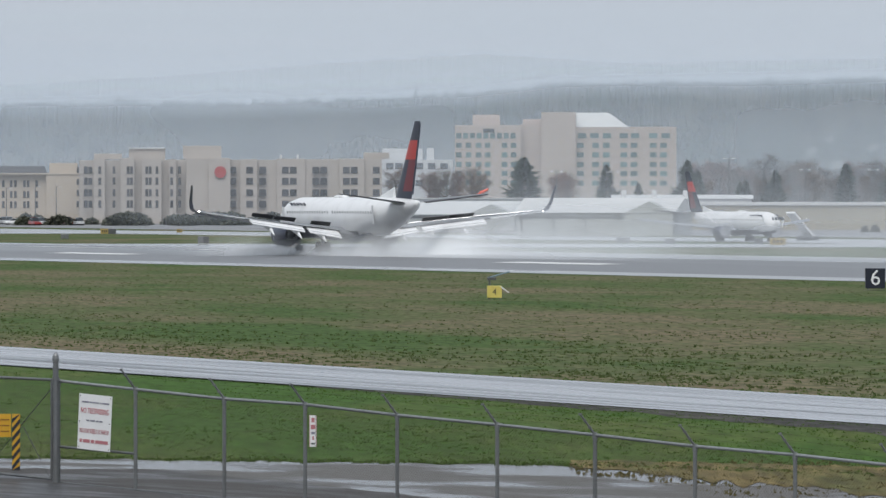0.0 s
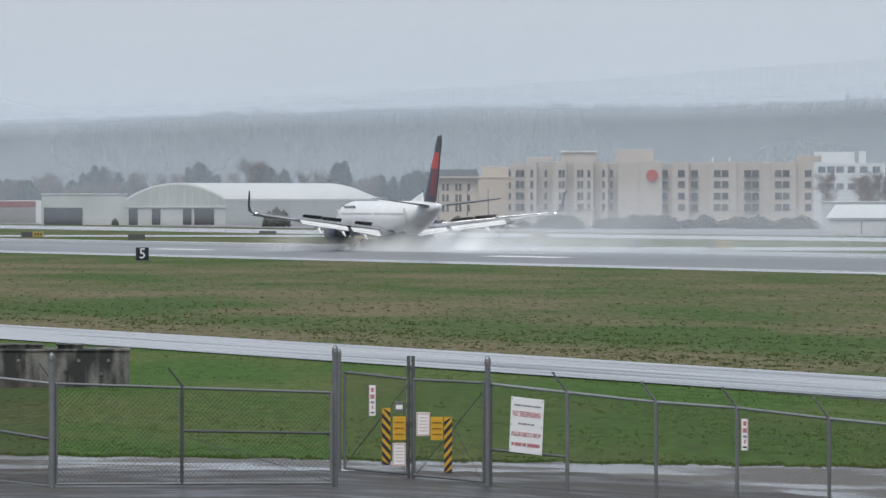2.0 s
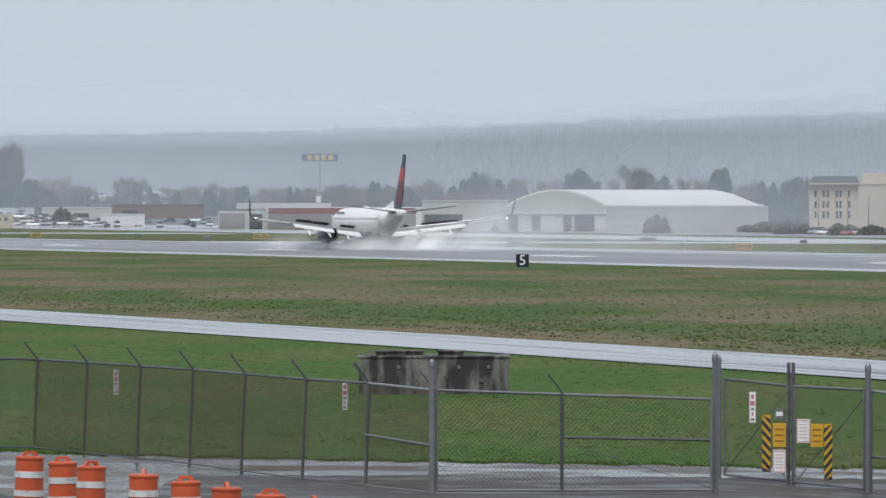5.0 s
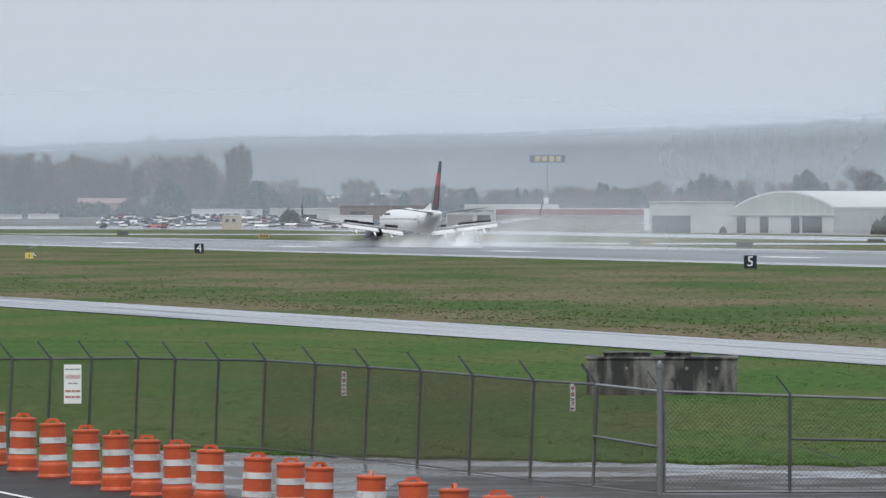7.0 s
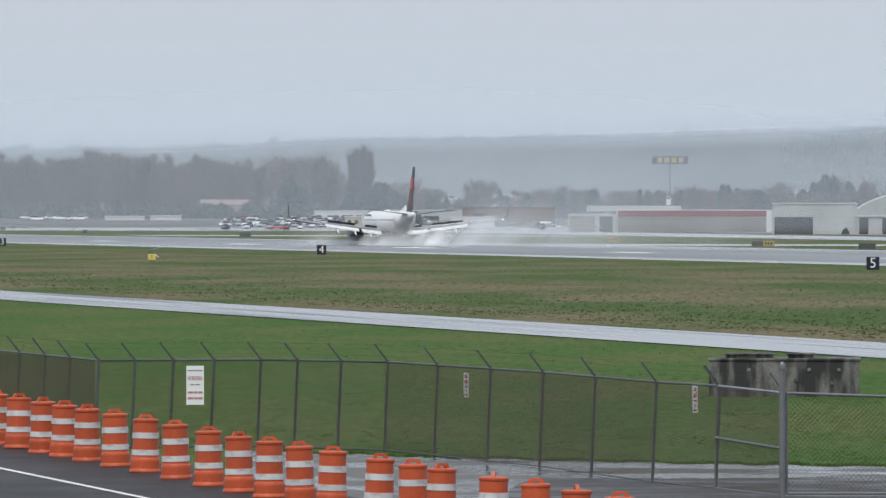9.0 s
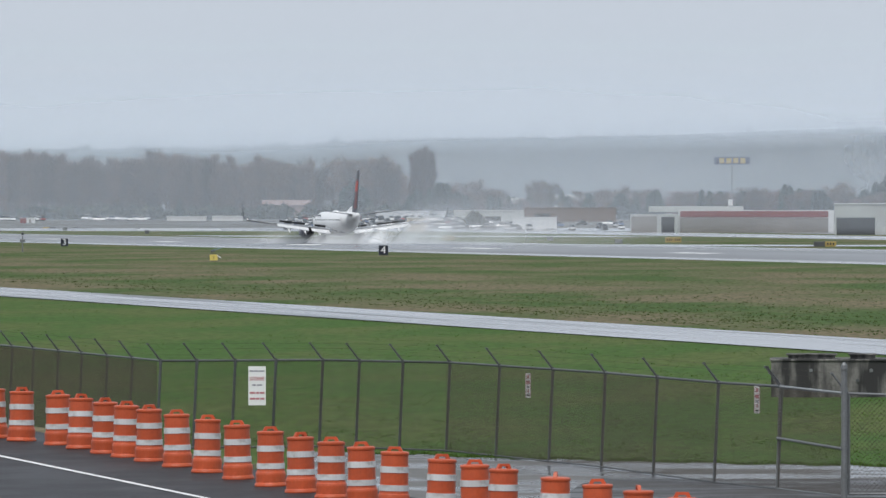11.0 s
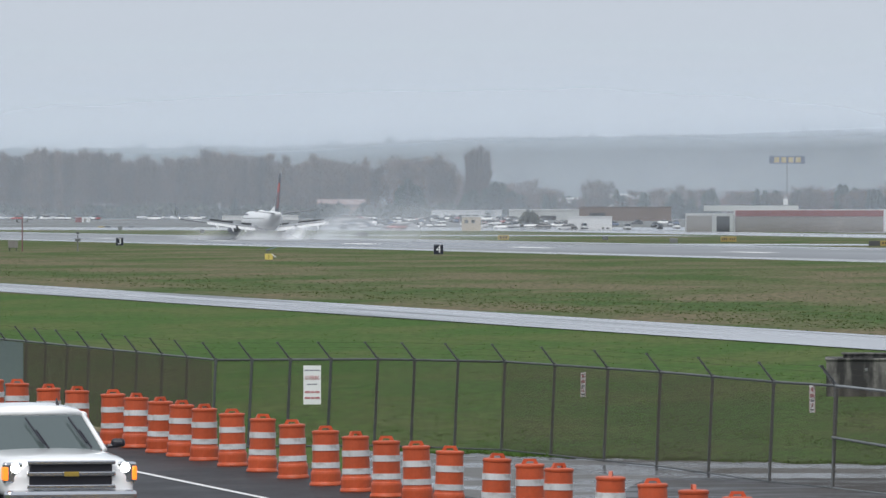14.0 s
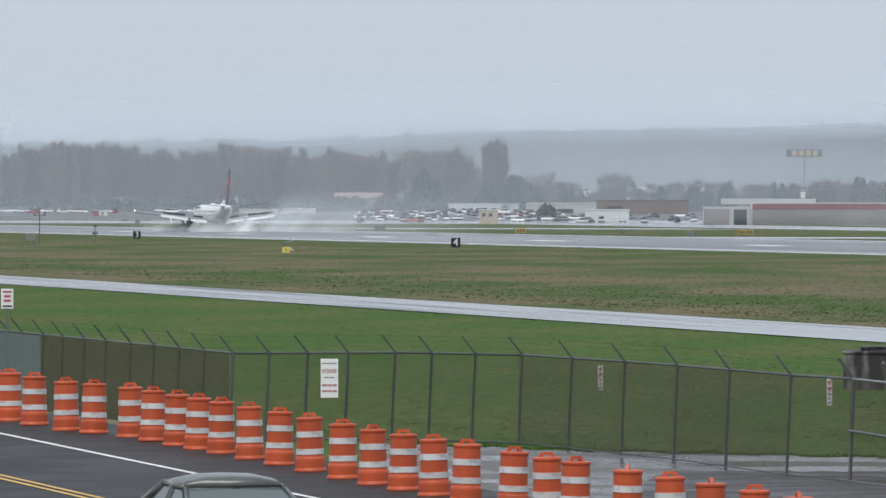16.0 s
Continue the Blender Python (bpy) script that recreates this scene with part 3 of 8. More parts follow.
def round_post(name, u, d, top, r, label, m=M_STEEL):
    x, y, g = foot(u, d)
    t = thing(name, pose(x, y, g), label, "post", "gate posts")
    bm = bmesh.new()
    tube(bm, (0, 0, 0), (0, 0, top - g), r, seg=14)
    for q in (0.18, 0.42, 0.66, 0.86):
        tube(bm, (0, 0, (top - g) * q - 0.04), (0, 0, (top - g) * q + 0.04), r * 1.2, seg=14)
    part("shaft", bm, m, t)
    bm = bmesh.new()
    lathe(bm, [(r * 1.12, 0), (r * 1.2, 0.05), (r * 1.05, 0.12), (r * 0.6, 0.17), (r * 0.1, 0.19)], 14)
    part("cap", bm, m, t, "domed cap", at_=pose(0, 0, top - g))
    return t


round_post("gate_post", -672, 166.9, 2.62, 0.062, "galvanised round-capped steel gate post on wet paving")
round_post("gate_post", -171, 168.3, 2.74, 0.060, "thick galvanised gate post with a domed cap")
round_post("gate_post", -164, 178.0, 2.50, 0.048, "grey steel hinge post of the double gate")
round_post("gate_post", 99, 174.8, 2.40, 0.062, "thick weathered steel gate post with domed cap")


def gate(name, u0, d0, u1, d1, e0, e1, label, mids=(), verticals=(), diagonals=(), pitch=0.075, lift=0.12, r=0.03):
    """A framed leaf of chain link; e: dips of its top rail at both ends."""
    p0, p1 = at(u0, d0), at(u1, d1)
    z0, z1 = EYE_Z - e0 * d0 / UNIT, EYE_Z - e1 * d1 / UNIT
    g0, g1 = ground_z(p0.x, p0.y) + lift, ground_z(p1.x, p1.y) + lift
    t = thing(name, Matrix.Identity(4), label, "gate")

    def on(f, h):
        p = p0.lerp(p1, f)
        p.z = (g0 + (g1 - g0) * f) + ((z0 - g0) + ((z1 - g1) - (z0 - g0)) * f) * h
        return p

    for n, a, b in (("top_rail", on(0, 1), on(1, 1)), ("bottom_rail", on(0, 0), on(1, 0)), ("stile", on(0, 0), on(0, 1)), ("stile", on(1, 0), on(1, 1))):
        bm = bmesh.new()
        tube(bm, a, b, r, seg=10)
        part(n, bm, M_STEEL, t)
    for f0, f1, h in mids:
        bm = bmesh.new()
        tube(bm, on(f0, h), on(f1, h), r * 0.9, seg=8)
        part("mid_rail", bm, M_STEEL_D, t)
    for f in verticals:
        bm = bmesh.new()
        tube(bm, on(f, 0), on(f, 1) + Vector((0, 0, 0.06)), r * 1.25, seg=10)
        tube(bm, on(f, 1) + Vector((0, 0, 0.05)), on(f, 1) + Vector((-0.30, -0.04, 0.42)), 0.022, 0.015, seg=6)
        part("upright", bm, M_STEEL_D, t)
    for fa, ha, fb, hb in diagonals:
        bm = bmesh.new()
        tube(bm, on(fa, ha), on(fb, hb), 0.009, seg=6)
        part("tension_rod", bm, M_STEEL_D, t)
    bm = bmesh.new()
    a, b = on(0, 0), on(1, 0)
    wire_mesh(bm, (a.x, a.y, 0), (b.x, b.y, 0), a.z, b.z, z0 - a.z, z1 - b.z, pitch, 0.0036)
    part("wire_mesh", bm, M_WIRE, t, kind="stuff")
    return t


gate("sliding_gate", -664, 167, -178, 168, 319, 335, "wide galvanised chain-link sliding gate, closed", mids=((0.45, 1, 0.55),), verticals=(0.455,),
     diagonals=((0.46, 0.5, 1.0, 0.02),), pitch=0.10)
gate("swing_gate", -154, 178, -43, 176.6, 298.6, 311, "chain-link gate leaf with warning boards, closed", diagonals=((0.02, 0.05, 0.98, 0.92), (0.3, 0.9, 0.98, 0.0)))
gate("swing_gate", -31, 176.4, 92, 175, 312, 318, "chain-link gate leaf with striped board, closed", diagonals=((0.02, 0.0, 0.98, 0.9), (0.6, 0.5, 0.98, 0.0)))
for u, d in ((-41, 176.6), (-33, 176.5)):
    x, y, g = foot(u, d)
    t = thing("gate_drop_post", pose(x, y, g), "slim steel centre post of the double gate", "post", "gate posts")
    bm = bmesh.new()
    top = EYE_Z - 270 * d / UNIT
    tube(bm, (0, 0, 0), (0, 0, top - g), 0.04, seg=10)
    part("shaft", bm, M_STEEL_D, t)
    for q in (0.15, 0.3, 0.45, 0.6, 0.75, 0.9):
        bm = bmesh.new()
        tube(bm, (0, 0, (top - g) * q - 0.05), (0, 0, (top - g) * q + 0.05), 0.052, seg=10)
        part("band", bm, M_STEEL_D, t)


def right_d(u):
    return 175.0 - 17.7 * (u - 98) / 1470.0


posts = []
for u, e in ((104, 320), (240, 335), (397, 352), (540, 362), (703, 381), (880, 398), (1053, 416), (1230, 436), (1407, 451), (1585, 470)):
    d = right_d(u)
    x, y, g = foot(u, d)
    posts.append((x, y, g, EYE_Z - e * d / UNIT - g))
right_fence = fence_run("chain_link_fence", posts, "galvanised chain-link fence with barbed wire arms beside wet paving", steel=M_STEEL, post_r=0.042, rail=0.032, bare=1)
bm = bmesh.new()
tube(bm, (posts[0][0], posts[0][1], EYE_Z - 436 * right_d(104) / UNIT), (posts[1][0], posts[1][1], EYE_Z - 449 * right_d(240) / UNIT), 0.028, seg=8)
part("brace_rail", bm, M_STEEL, right_fence)


# ---- signs on the fence ----
def board(name, u0, u1, d0, d1, e_top, e_bot, label, material, drop=0.0, thick=0.012, lift=0.06):
    """A flat board on the fence between two bearings, its face to the road. Returns the thing and its width and height; x runs along its face."""
    a, b = at(u0, d0 - lift), at(u1, d1 - lift)
    z1 = EYE_Z - e_top * d0 / UNIT
    z0 = EYE_Z - e_bot * d0 / UNIT
    along = (b - a).normalized()
    ang = math.degrees(math.atan2(along.y, along.x))
    m = pose((a.x + b.x) / 2, (a.y + b.y) / 2, (z0 + z1) / 2, 0, 0, ang)
    w, h = (b - a).length, z1 - z0
    t = thing(name, m, label, "sign")
    bm = bmesh.new()
    box(bm, -w / 2, w / 2, -thick / 2, thick / 2, -h / 2, h / 2, 0.004)
    part("panel", bm, material, t)
    return t, w, h


def bar(t, w, h, x0, x1, z0, z1, material, name="print_bar", front=0.010):
    """A plain bar in fractions of the board."""
    bm = bmesh.new()
    box(bm, x0 * w, x1 * w, -front - 0.002, -front + 0.004, z0 * h, z1 * h)
    return part(name, bm, material, t)


def words(t, w, h, text, z, size, material):
    return text_part("lettering", text, size, material, t, pose(0, -0.012, z * h, 90, 0, 0))


t, w, h = board("no_trespassing_sign", 139, 197, 174.30, 173.60, 344, 442, "white metal no trespassing sign with red lettering", M_WHITE)
ob = words(t, w, h, "NO TRESPASSING", 0.20, 0.115, M_RED)
ob.scale = (0.62 * w / 0.66, 1.45, 1)
for x0, x1 in ((-0.40, -0.19), (-0.16, -0.10), (-0.08, 0.0), (0.02, 0.11), (0.14, 0.19), (0.22, 0.42)):
    bar(t, w, h, x0, x1, 0.345, 0.372, M_PRINT)
for x0, x1 in ((-0.25, -0.16), (-0.13, 0.02), (0.05, 0.12), (0.15, 0.24)):
    bar(t, w, h, x0, x1, 0.015, 0.042, M_PRINT)
ob = words(t, w, h, "VIOLATORS SUBJECT TO FINES UP", -0.165, 0.115, M_DULLRED)
ob.scale = (0.335 * w / 0.66, 1.15, 1)
for x0, x1 in ((-0.43, -0.36), (-0.33, -0.12), (-0.09, 0.02), (0.05, 0.43)):
    bar(t, w, h, x0, x1, -0.375, -0.315, M_DULLRED)
t.rotation_euler.rotate_axis("Y", math.radians(3.5))
for x in (-0.46, 0.46):
    for z in (-0.46, 0, 0.46):
        bar(t, w, h, x - 0.012, x + 0.012, z - 0.008, z + 0.008, M_STEEL_D, "bolt")
t, w, h = board("no_trespassing_sign", -1726, -1695, 202.1, 202.1, 271, 340, "narrow white no trespassing sign with red print", M_WHITE, lift=0.12)
ob = words(t, w, h, "NO TRESPASSING", 0.18, 0.11, M_RED)
ob.scale = (0.40, 1.3, 1)
for x0, x1 in ((-0.42, -0.2), (-0.16, 0.08), (0.12, 0.42)):
    bar(t, w, h, x0, x1, 0.365, 0.395, M_PRINT)
for x0, x1 in ((-0.28, -0.05), (0.0, 0.28)):
    bar(t, w, h, x0, x1, 0.005, 0.035, M_PRINT)
for z in (-0.18, -0.33):
    for x0, x1 in ((-0.42, -0.10), (-0.06, 0.12), (0.16, 0.42)):
        bar(t, w, h, x0, x1, z - 0.026, z + 0.026, M_DULLRED)


def small_sign(u, e0, e1, d, wide=15):
    wide *= 0.82
    t, w, h = board("parking_notice", u - wide / 2, u + wide / 2, d, d, e0, e1, "narrow white notice with red print on the fence", M_WHITE, lift=0.12)
    tagged(t, group="fence notices")
    for x0, x1 in ((-0.49, -0.40), (0.40, 0.49)):
        bar(t, w, h, x0, x1, -0.49, 0.49, M_PINK, "border")
    bar(t, w, h, -0.22, 0.20, 0.28, 0.42, M_DULLRED)
    bar(t, w, h, -0.30, 0.30, 0.06, 0.20, M_DULLRED)
    bar(t, w, h, -0.25, 0.25, -0.10, -0.02, M_PRINT)
    bar(t, w, h, -0.10, 0.12, -0.28, -0.16, M_DULLRED)
    bar(t, w, h, -0.26, 0.26, -0.42, -0.37, M_BLACK)
    return t


small_sign(554, 381, 437, right_d(548), 16)
small_sign(-105, 322, 376, 177.0, 15)
small_sign(-826, 306, 354, 173.6, 13)
small_sign(-1231, 283, 327, 193.2, 12)
t, w, h = board("notice", -66, -49, 176.8, 176.8, 351, 370, "small grey metal notice on the gate", M_STEEL, lift=0.1)
bar(t, w, h, -0.35, 0.35, -0.2, 0.2, M_WHITE)


M_BROWNPRINT = plain("brownish_print", (0.25, 0.12, 0.02), 0.5)


def hazard_board(u0, u1, d, e0, e1, flip):
    t, w, h = board("hazard_board", u0, u1, d, d, e0, e1, "narrow board with black and yellow slanted stripes", M_YELLOW, lift=0.14)
    tagged(t, group="striped gate boards")
    n = 6
    for i in range(-1, n):
        z0 = -0.5 + i / n
        bm = bmesh.new()
        k = -1 if flip else 1
        pts = [(-0.5, z0 + (0.17 if k > 0 else 0.0)), (0.5, z0 + (0.0 if k > 0 else 0.17)), (0.5, z0 + 0.085 + (0.0 if k > 0 else 0.17)), (-0.5, z0 + 0.085 + (0.17 if k > 0 else 0.0))]
        pts = [(x, min(max(z, -0.5), 0.5)) for x, z in pts]
        va = [bm.verts.new((x * w, -0.014, z * h)) for x, z in pts]
        vb = [bm.verts.new((x * w, -0.004, z * h)) for x, z in pts]
        bm.faces.new(va)
        for j in range(4):
            bm.faces.new((va[j], vb[j], vb[(j + 1) % 4], va[(j + 1) % 4]))
        part("stripe", bm, M_BLACK, t)


hazard_board(-88, -73, 176.6, 362, 463, False)
hazard_board(22, 36, 175.4, 378, 478, True)
for u0, u1, d, e0, e1, mat, lab in ((-69, -46, 176.6, 377, 419, M_YELLOW, "yellow caution board with black print on the gate"), (-2, 20, 175.8, 378, 419, M_YELLOW, "yellow caution board with black print on the gate"),
                                    (-69, -46, 176.6, 424, 465, M_WHITE, "white notice with a red border on the gate"), (-27, -3, 176.0, 370, 412, M_WHITE, "white notice with a red border on the gate")):
    t, w, h = board("caution_board", u0, u1, d, d, e0, e1, lab, mat, lift=0.12)
    if mat is M_YELLOW:
        for z in (0.25, 0.0, -0.25):
            bar(t, w, h, -0.36, 0.36, z - 0.03, z + 0.03, M_BROWNPRINT)
    else:
        for x0, x1, z0, z1 in ((-0.48, 0.48, 0.42, 0.48), (-0.48, 0.48, -0.48, -0.42), (-0.48, -0.40, -0.42, 0.42), (0.40, 0.48, -0.42, 0.42)):
            bar(t, w, h, x0, x1, z0, z1, M_PINK, "border")
        for z in (0.28, 0.14, 0.0, -0.14, -0.28):
            bar(t, w, h, -0.3, 0.3, z - 0.02, z + 0.02, M_PINK)

# sign on a tall post behind the road
x, y, g = foot(-2280, 226)
t = thing("parking_sign", pose(x, y, g, 0, 0, -7), "white parking sign with red print on a steel post", "sign")
bm = bmesh.new()
top = EYE_Z - 147 * 226 / UNIT
tube(bm, (0, 0, 0), (0, 0, top - g), 0.03, seg=8)
part("post", bm, M_STEEL, t)
bm = bmesh.new()
box(bm, -0.17, 0.17, -0.045, -0.032, top - g - 0.55, top - g, 0.01)
p = part("panel", bm, M_WHITE, t)
for z0, z1, wd, mm in ((0.06, 0.11, 0.12, M_RED), (0.18, 0.24, 0.09, M_RED), (0.30, 0.36, 0.10, M_RED), (0.46, 0.50, 0.13, M_BLACK)):
    bm = bmesh.new()
    box(bm, -wd, wd, -0.052, -0.044, top - g - z1, top - g - z0)
    part("print_bar", bm, mm, p)


# ---- traffic drums along the road ----
def make_drum():
    t = thing("traffic_drum", pose(0, 0, 0), "orange plastic traffic drum with white reflective bands", "traffic drum", "drums along the road")
    bm = bmesh.new()
    lathe(bm, [(0.240, 0.06), (0.244, 0.20), (0.238, 0.235), (0.226, 0.25), (0.222, 0.28)], 28)
    part("collar", bm, M_ORANGE, t, "scuffed orange lower collar", smooth=False)
    bm = bmesh.new()
    lathe(bm, [(0.262, 0.0), (0.266, 0.02), (0.255, 0.05), (0.238, 0.07)], 28)
    part("base", bm, M_ORANGE, t)
    bm = bmesh.new()
    lathe(bm, [(0.218, 0.27), (0.218, 0.285), (0.224, 0.29), (0.222, 0.39), (0.214, 0.395), (0.212, 0.575), (0.218, 0.58), (0.216, 0.685), (0.209, 0.69),
               (0.206, 0.855), (0.214, 0.862), (0.219, 0.89), (0.215, 0.908), (0.18, 0.918), (0.05, 0.922)], 28)
    part("body", bm, M_ORANGE, t)
    for z0, z1, r0, r1 in ((0.293, 0.387, 0.2262, 0.2242), (0.583, 0.682, 0.2202, 0.2182)):
        bm = bmesh.new()
        lathe(bm, [(r0, z0), (r1, z1)], 28)
        part("reflective_band", bm, M_REFLECT, t, "white reflective band")
    bm = bmesh.new()
    prof = ((-0.13, 0.91), (-0.085, 0.995), (0.085, 0.995), (0.13, 0.91), (0.065, 0.91), (0.05, 0.955), (-0.05, 0.955), (-0.065, 0.91))
    fr = [bm.verts.new((x, -0.025, z)) for x, z in prof]
    bk = [bm.verts.new((x, 0.025, z)) for x, z in prof]
    bm.faces.new(fr)
    bm.faces.new(bk[::-1])
    for i in range(8):
        bm.faces.new((fr[i], bk[i], bk[(i + 1) % 8], fr[(i + 1) % 8]))
    bmesh.ops.recalc_face_normals(bm, faces=bm.faces)
    part("handle", bm, M_ORANGE, t)
    return t


drum_us = (-2312, -2275, -2232, -2175, -2127, -2061, -2022, -1979, -1942, -1901, -1851, -1799, -1744, -1686, -1632, -1579, -1524, -1469, -1386, -1324, -1276, -1184, -1106,
           -1036, -959, -880, -800)
rng = random.Random(5)
first = None
for i, u in enumerate(drum_us):
    b = bearing(u)
    y = lerp(((-2312, 39.9), (-2160, 39.98), (-2080, 40.42), (-1900, 40.40), (-1750, 40.25), (-1650, 40.08)), u) / (math.tan(b) + 0.143)
    x = y * math.tan(b)
    turn = rng.choice((-18, 5, 12, 25, 80, -8, 0, 30)) + rng.uniform(-6, 6)
    m = pose(x, y, ground_z(x, y) + 0.03, rng.uniform(-1.2, 1.2), rng.uniform(-1.5, 1.5), turn)
    if first is None:
        first = make_drum()
        first.matrix_basis = m
    else:
        copy_thing(first, m)
for ob in [o for o in scene.objects if o.name.startswith("traffic_drum")]:
    ob.scale = (1, 1, 0.955)


# ---- concrete vault in the lawn ----
M_VAULT = plain("stained_concrete", (0.18, 0.174, 0.165), 0.85, 0, 0.4, 1.6, 0.4, stain=(0.030, 0.030, 0.031), stain_scale=1.5, stain_cut=(0.40, 0.56), run=(1.3, 1.3, 0.30))
x, y, g = foot(-668, 259)
vault = thing("concrete_vault", pose(x, y, g, 0, 0, -13.5), "weathered black-stained concrete utility vault in the grass", "utility vault")
bm = bmesh.new()
box(bm, -2.38, 2.38, 0.0, 3.2, -0.2, 1.16, 0.02)
part("body", bm, M_VAULT, vault)
bm = bmesh.new()
box(bm, -2.42, 2.42, -0.04, 3.24, 1.16, 1.23, 0.015)
part("lid", bm, M_VAULT, vault)
for x0, x1 in ((-1.85, -0.35), (0.12, 0.92)):
    bm = bmesh.new()
    box(bm, x0, x1, 0.5, 1.7, 1.23, 1.36, 0.02)
    box(bm, x0 - 0.06, x1 + 0.06, 0.44, 1.76, 1.34, 1.385, 0.01)
    part("hatch", bm, M_VAULT, vault, "raised dark hatch cover")
for x0 in (-1.12, 0.78, 1.72):
    bm = bmesh.new()
    box(bm, x0 - 0.05, x0 + 0.05, -0.03, 0.01, 0.82, 0.92, 0.005)
    part("lifting_plate", bm, M_STEEL, vault, "pale square lifting plate")
for x0, z in ((-1.0, 0.18), (0.35, 0.55), (1.5, 0.45)):
    bm = bmesh.new()
    tube(bm, (x0, 0.02, z), (x0, -0.05, z), 0.06, seg=10)
    part("pipe_stub", bm, M_STEEL_D, vault)


# ---- airfield signs beside the runway ----
def distance_marker(u, digit):
    b = bearing(u)
    x, y = 202.0, 202.0 / math.tan(b)
    t = thing("distance_marker", pose(x, y, ground_z(x, y), 0, 0, -math.degrees(b) * 0.6), "black runway distance marker with white figure " + digit, "runway sign", "distance markers")
    bm = bmesh.new()
    box(bm, -0.64, 0.64, -0.16, 0.16, 0.12, 1.42, 0.03)
    part("panel", bm, plain("marker_face", (0.012, 0.016, 0.03), 0.4), t)
    text_part("figure", digit, 1.45, M_WHITE, t, pose(0, -0.165, 0.77, 90, 0, 0))
    for sx in (-0.45, 0.45):
        bm = bmesh.new()
        tube(bm, (sx, 0, 0), (sx, 0, 0.14), 0.05, seg=8)
        part("leg", bm, M_STEEL, t)
    bm = bmesh.new()
    box(bm, -0.75, 0.75, -0.35, 0.35, -0.1, 0.03, 0.02)
    part("footing", bm, M_VAULT, t)


for u, digit in ((1548, "6"), (-512, "5"), (-1487, "4"), (-2051, "3")):
    distance_marker(u, digit)


def approach_light_box(u, e, digit, w=0.86):
    d = EYE_Z * UNIT / e
    x, y, g = foot(u, d)
    t = thing("numbered_marker", pose(x, y, g, 0, 0, -18), "yellow box marker with black figure and slanted arm", "airfield marker", "yellow markers")
    bm = bmesh.new()
    box(bm, -w / 2, w / 2, -0.2, 0.2, 0.08, 0.80, 0.03)
    part("box", bm, M_PALE_YELLOW, t)
    text_part("figure", digit, 0.5, M_BLACK, t, pose(0, -0.206, 0.42, 90, 0, 0))
    bm = bmesh.new()
    tube(bm, (-w / 2 + 0.1, 0, 0.0), (-w / 2 + 0.1, 0, 0.1), 0.05)
    tube(bm, (w / 2 - 0.1, 0, 0.0), (w / 2 - 0.1, 0, 0.1), 0.05)
    part("leg", bm, M_STEEL, t)
    bm = bmesh.new()
    box(bm, 0.38, 0.98, -0.24, 0.24, -0.03, 0.03, 0.01, m=pose(0.04, 0, 0.98, 0, 36, 0))
    part("lid", bm, M_WHITE, t, "tilted white lid")
    bm = bmesh.new()
    tube(bm, (-0.28, 0.3, 0), (-0.28, 0.3, 1.35), 0.05)
    box(bm, -0.42, 0.12, 0.2, 0.4, 1.12, 1.28, 0.02)
    part("stand", bm, M_STEEL_D, t)
    bm = bmesh.new()
    tube(bm, (-0.38, 0.3, 1.25), (0.92, 0.3, 1.62), 0.055, 0.035, seg=10)
    part("arm", bm, plain("faded_blue_paint", (0.16, 0.24, 0.30), 0.5), t, "slanted tube arm")


approach_light_box(875, 176, "4")
approach_light_box(-1787, 85, "3", 0.95)


# ---- aircraft ----
M_AC_WHITE = plain("aircraft_white", (0.80, 0.81, 0.82), 0.28, 0, 0.04, 0.6, stain=(0.66, 0.67, 0.68), stain_scale=0.35, stain_cut=(0.5, 0.7))
M_AC_NAVY = plain("aircraft_navy", (0.016, 0.022, 0.05), 0.3, 0, 0.1, 0.6)
M_AC_RED = plain("aircraft_red", (0.52, 0.035, 0.03), 0.3, 0, 0.08, 0.6)
M_AC_MAROON = plain("aircraft_maroon", (0.17, 0.015, 0.03), 0.3, 0, 0.08, 0.6)
M_AC_GREY = plain("aircraft_grey", (0.22, 0.23, 0.245), 0.35, 0.1, 0.1, 0.8)
M_AC_DARK = plain("wing_well_dark", (0.035, 0.037, 0.042), 0.5, 0, 0.2, 0.8)
M_AC_METAL = plain("bare_metal", (0.55, 0.56, 0.58), 0.25, 0.9, 0.08, 0.8)
M_GLASS_D = plain("dark_window", (0.02, 0.025, 0.03), 0.12, 0, 0.1, 1)
M_LAMP_W = glow("white_lamp", (1.0, 0.97, 0.9), 9.0)


def ring(y, cx, cz, rx, rz, n=28):
    return [(cx + rx * math.sin(2 * math.pi * i / n), y, cz + rz * math.cos(2 * math.pi * i / n)) for i in range(n)]


def aerofoil(le, chord, thick, x, z, n=7):
    """A closed wing section in the y-z plane; le is the leading edge's y, the chord runs towards -y."""
    top, low = [], []
    for i in range(n + 1):
        f = i / n
        t = thick * 2.6 * (math.sqrt(f) * (1 - f) * 0.75 + 0.02 * (1 - f))
        top.append((x, le - chord * f, z + t))
        low.append((x, le - chord * f, z - t * 0.55))
    return top + low[::-1][1:-1]


def surface(name, sections, material, parent, label=""):
    bm = bmesh.new()
    loft(bm, [aerofoil(*s) for s in sections])
    return part(name, bm, material, parent, label, smooth=False)


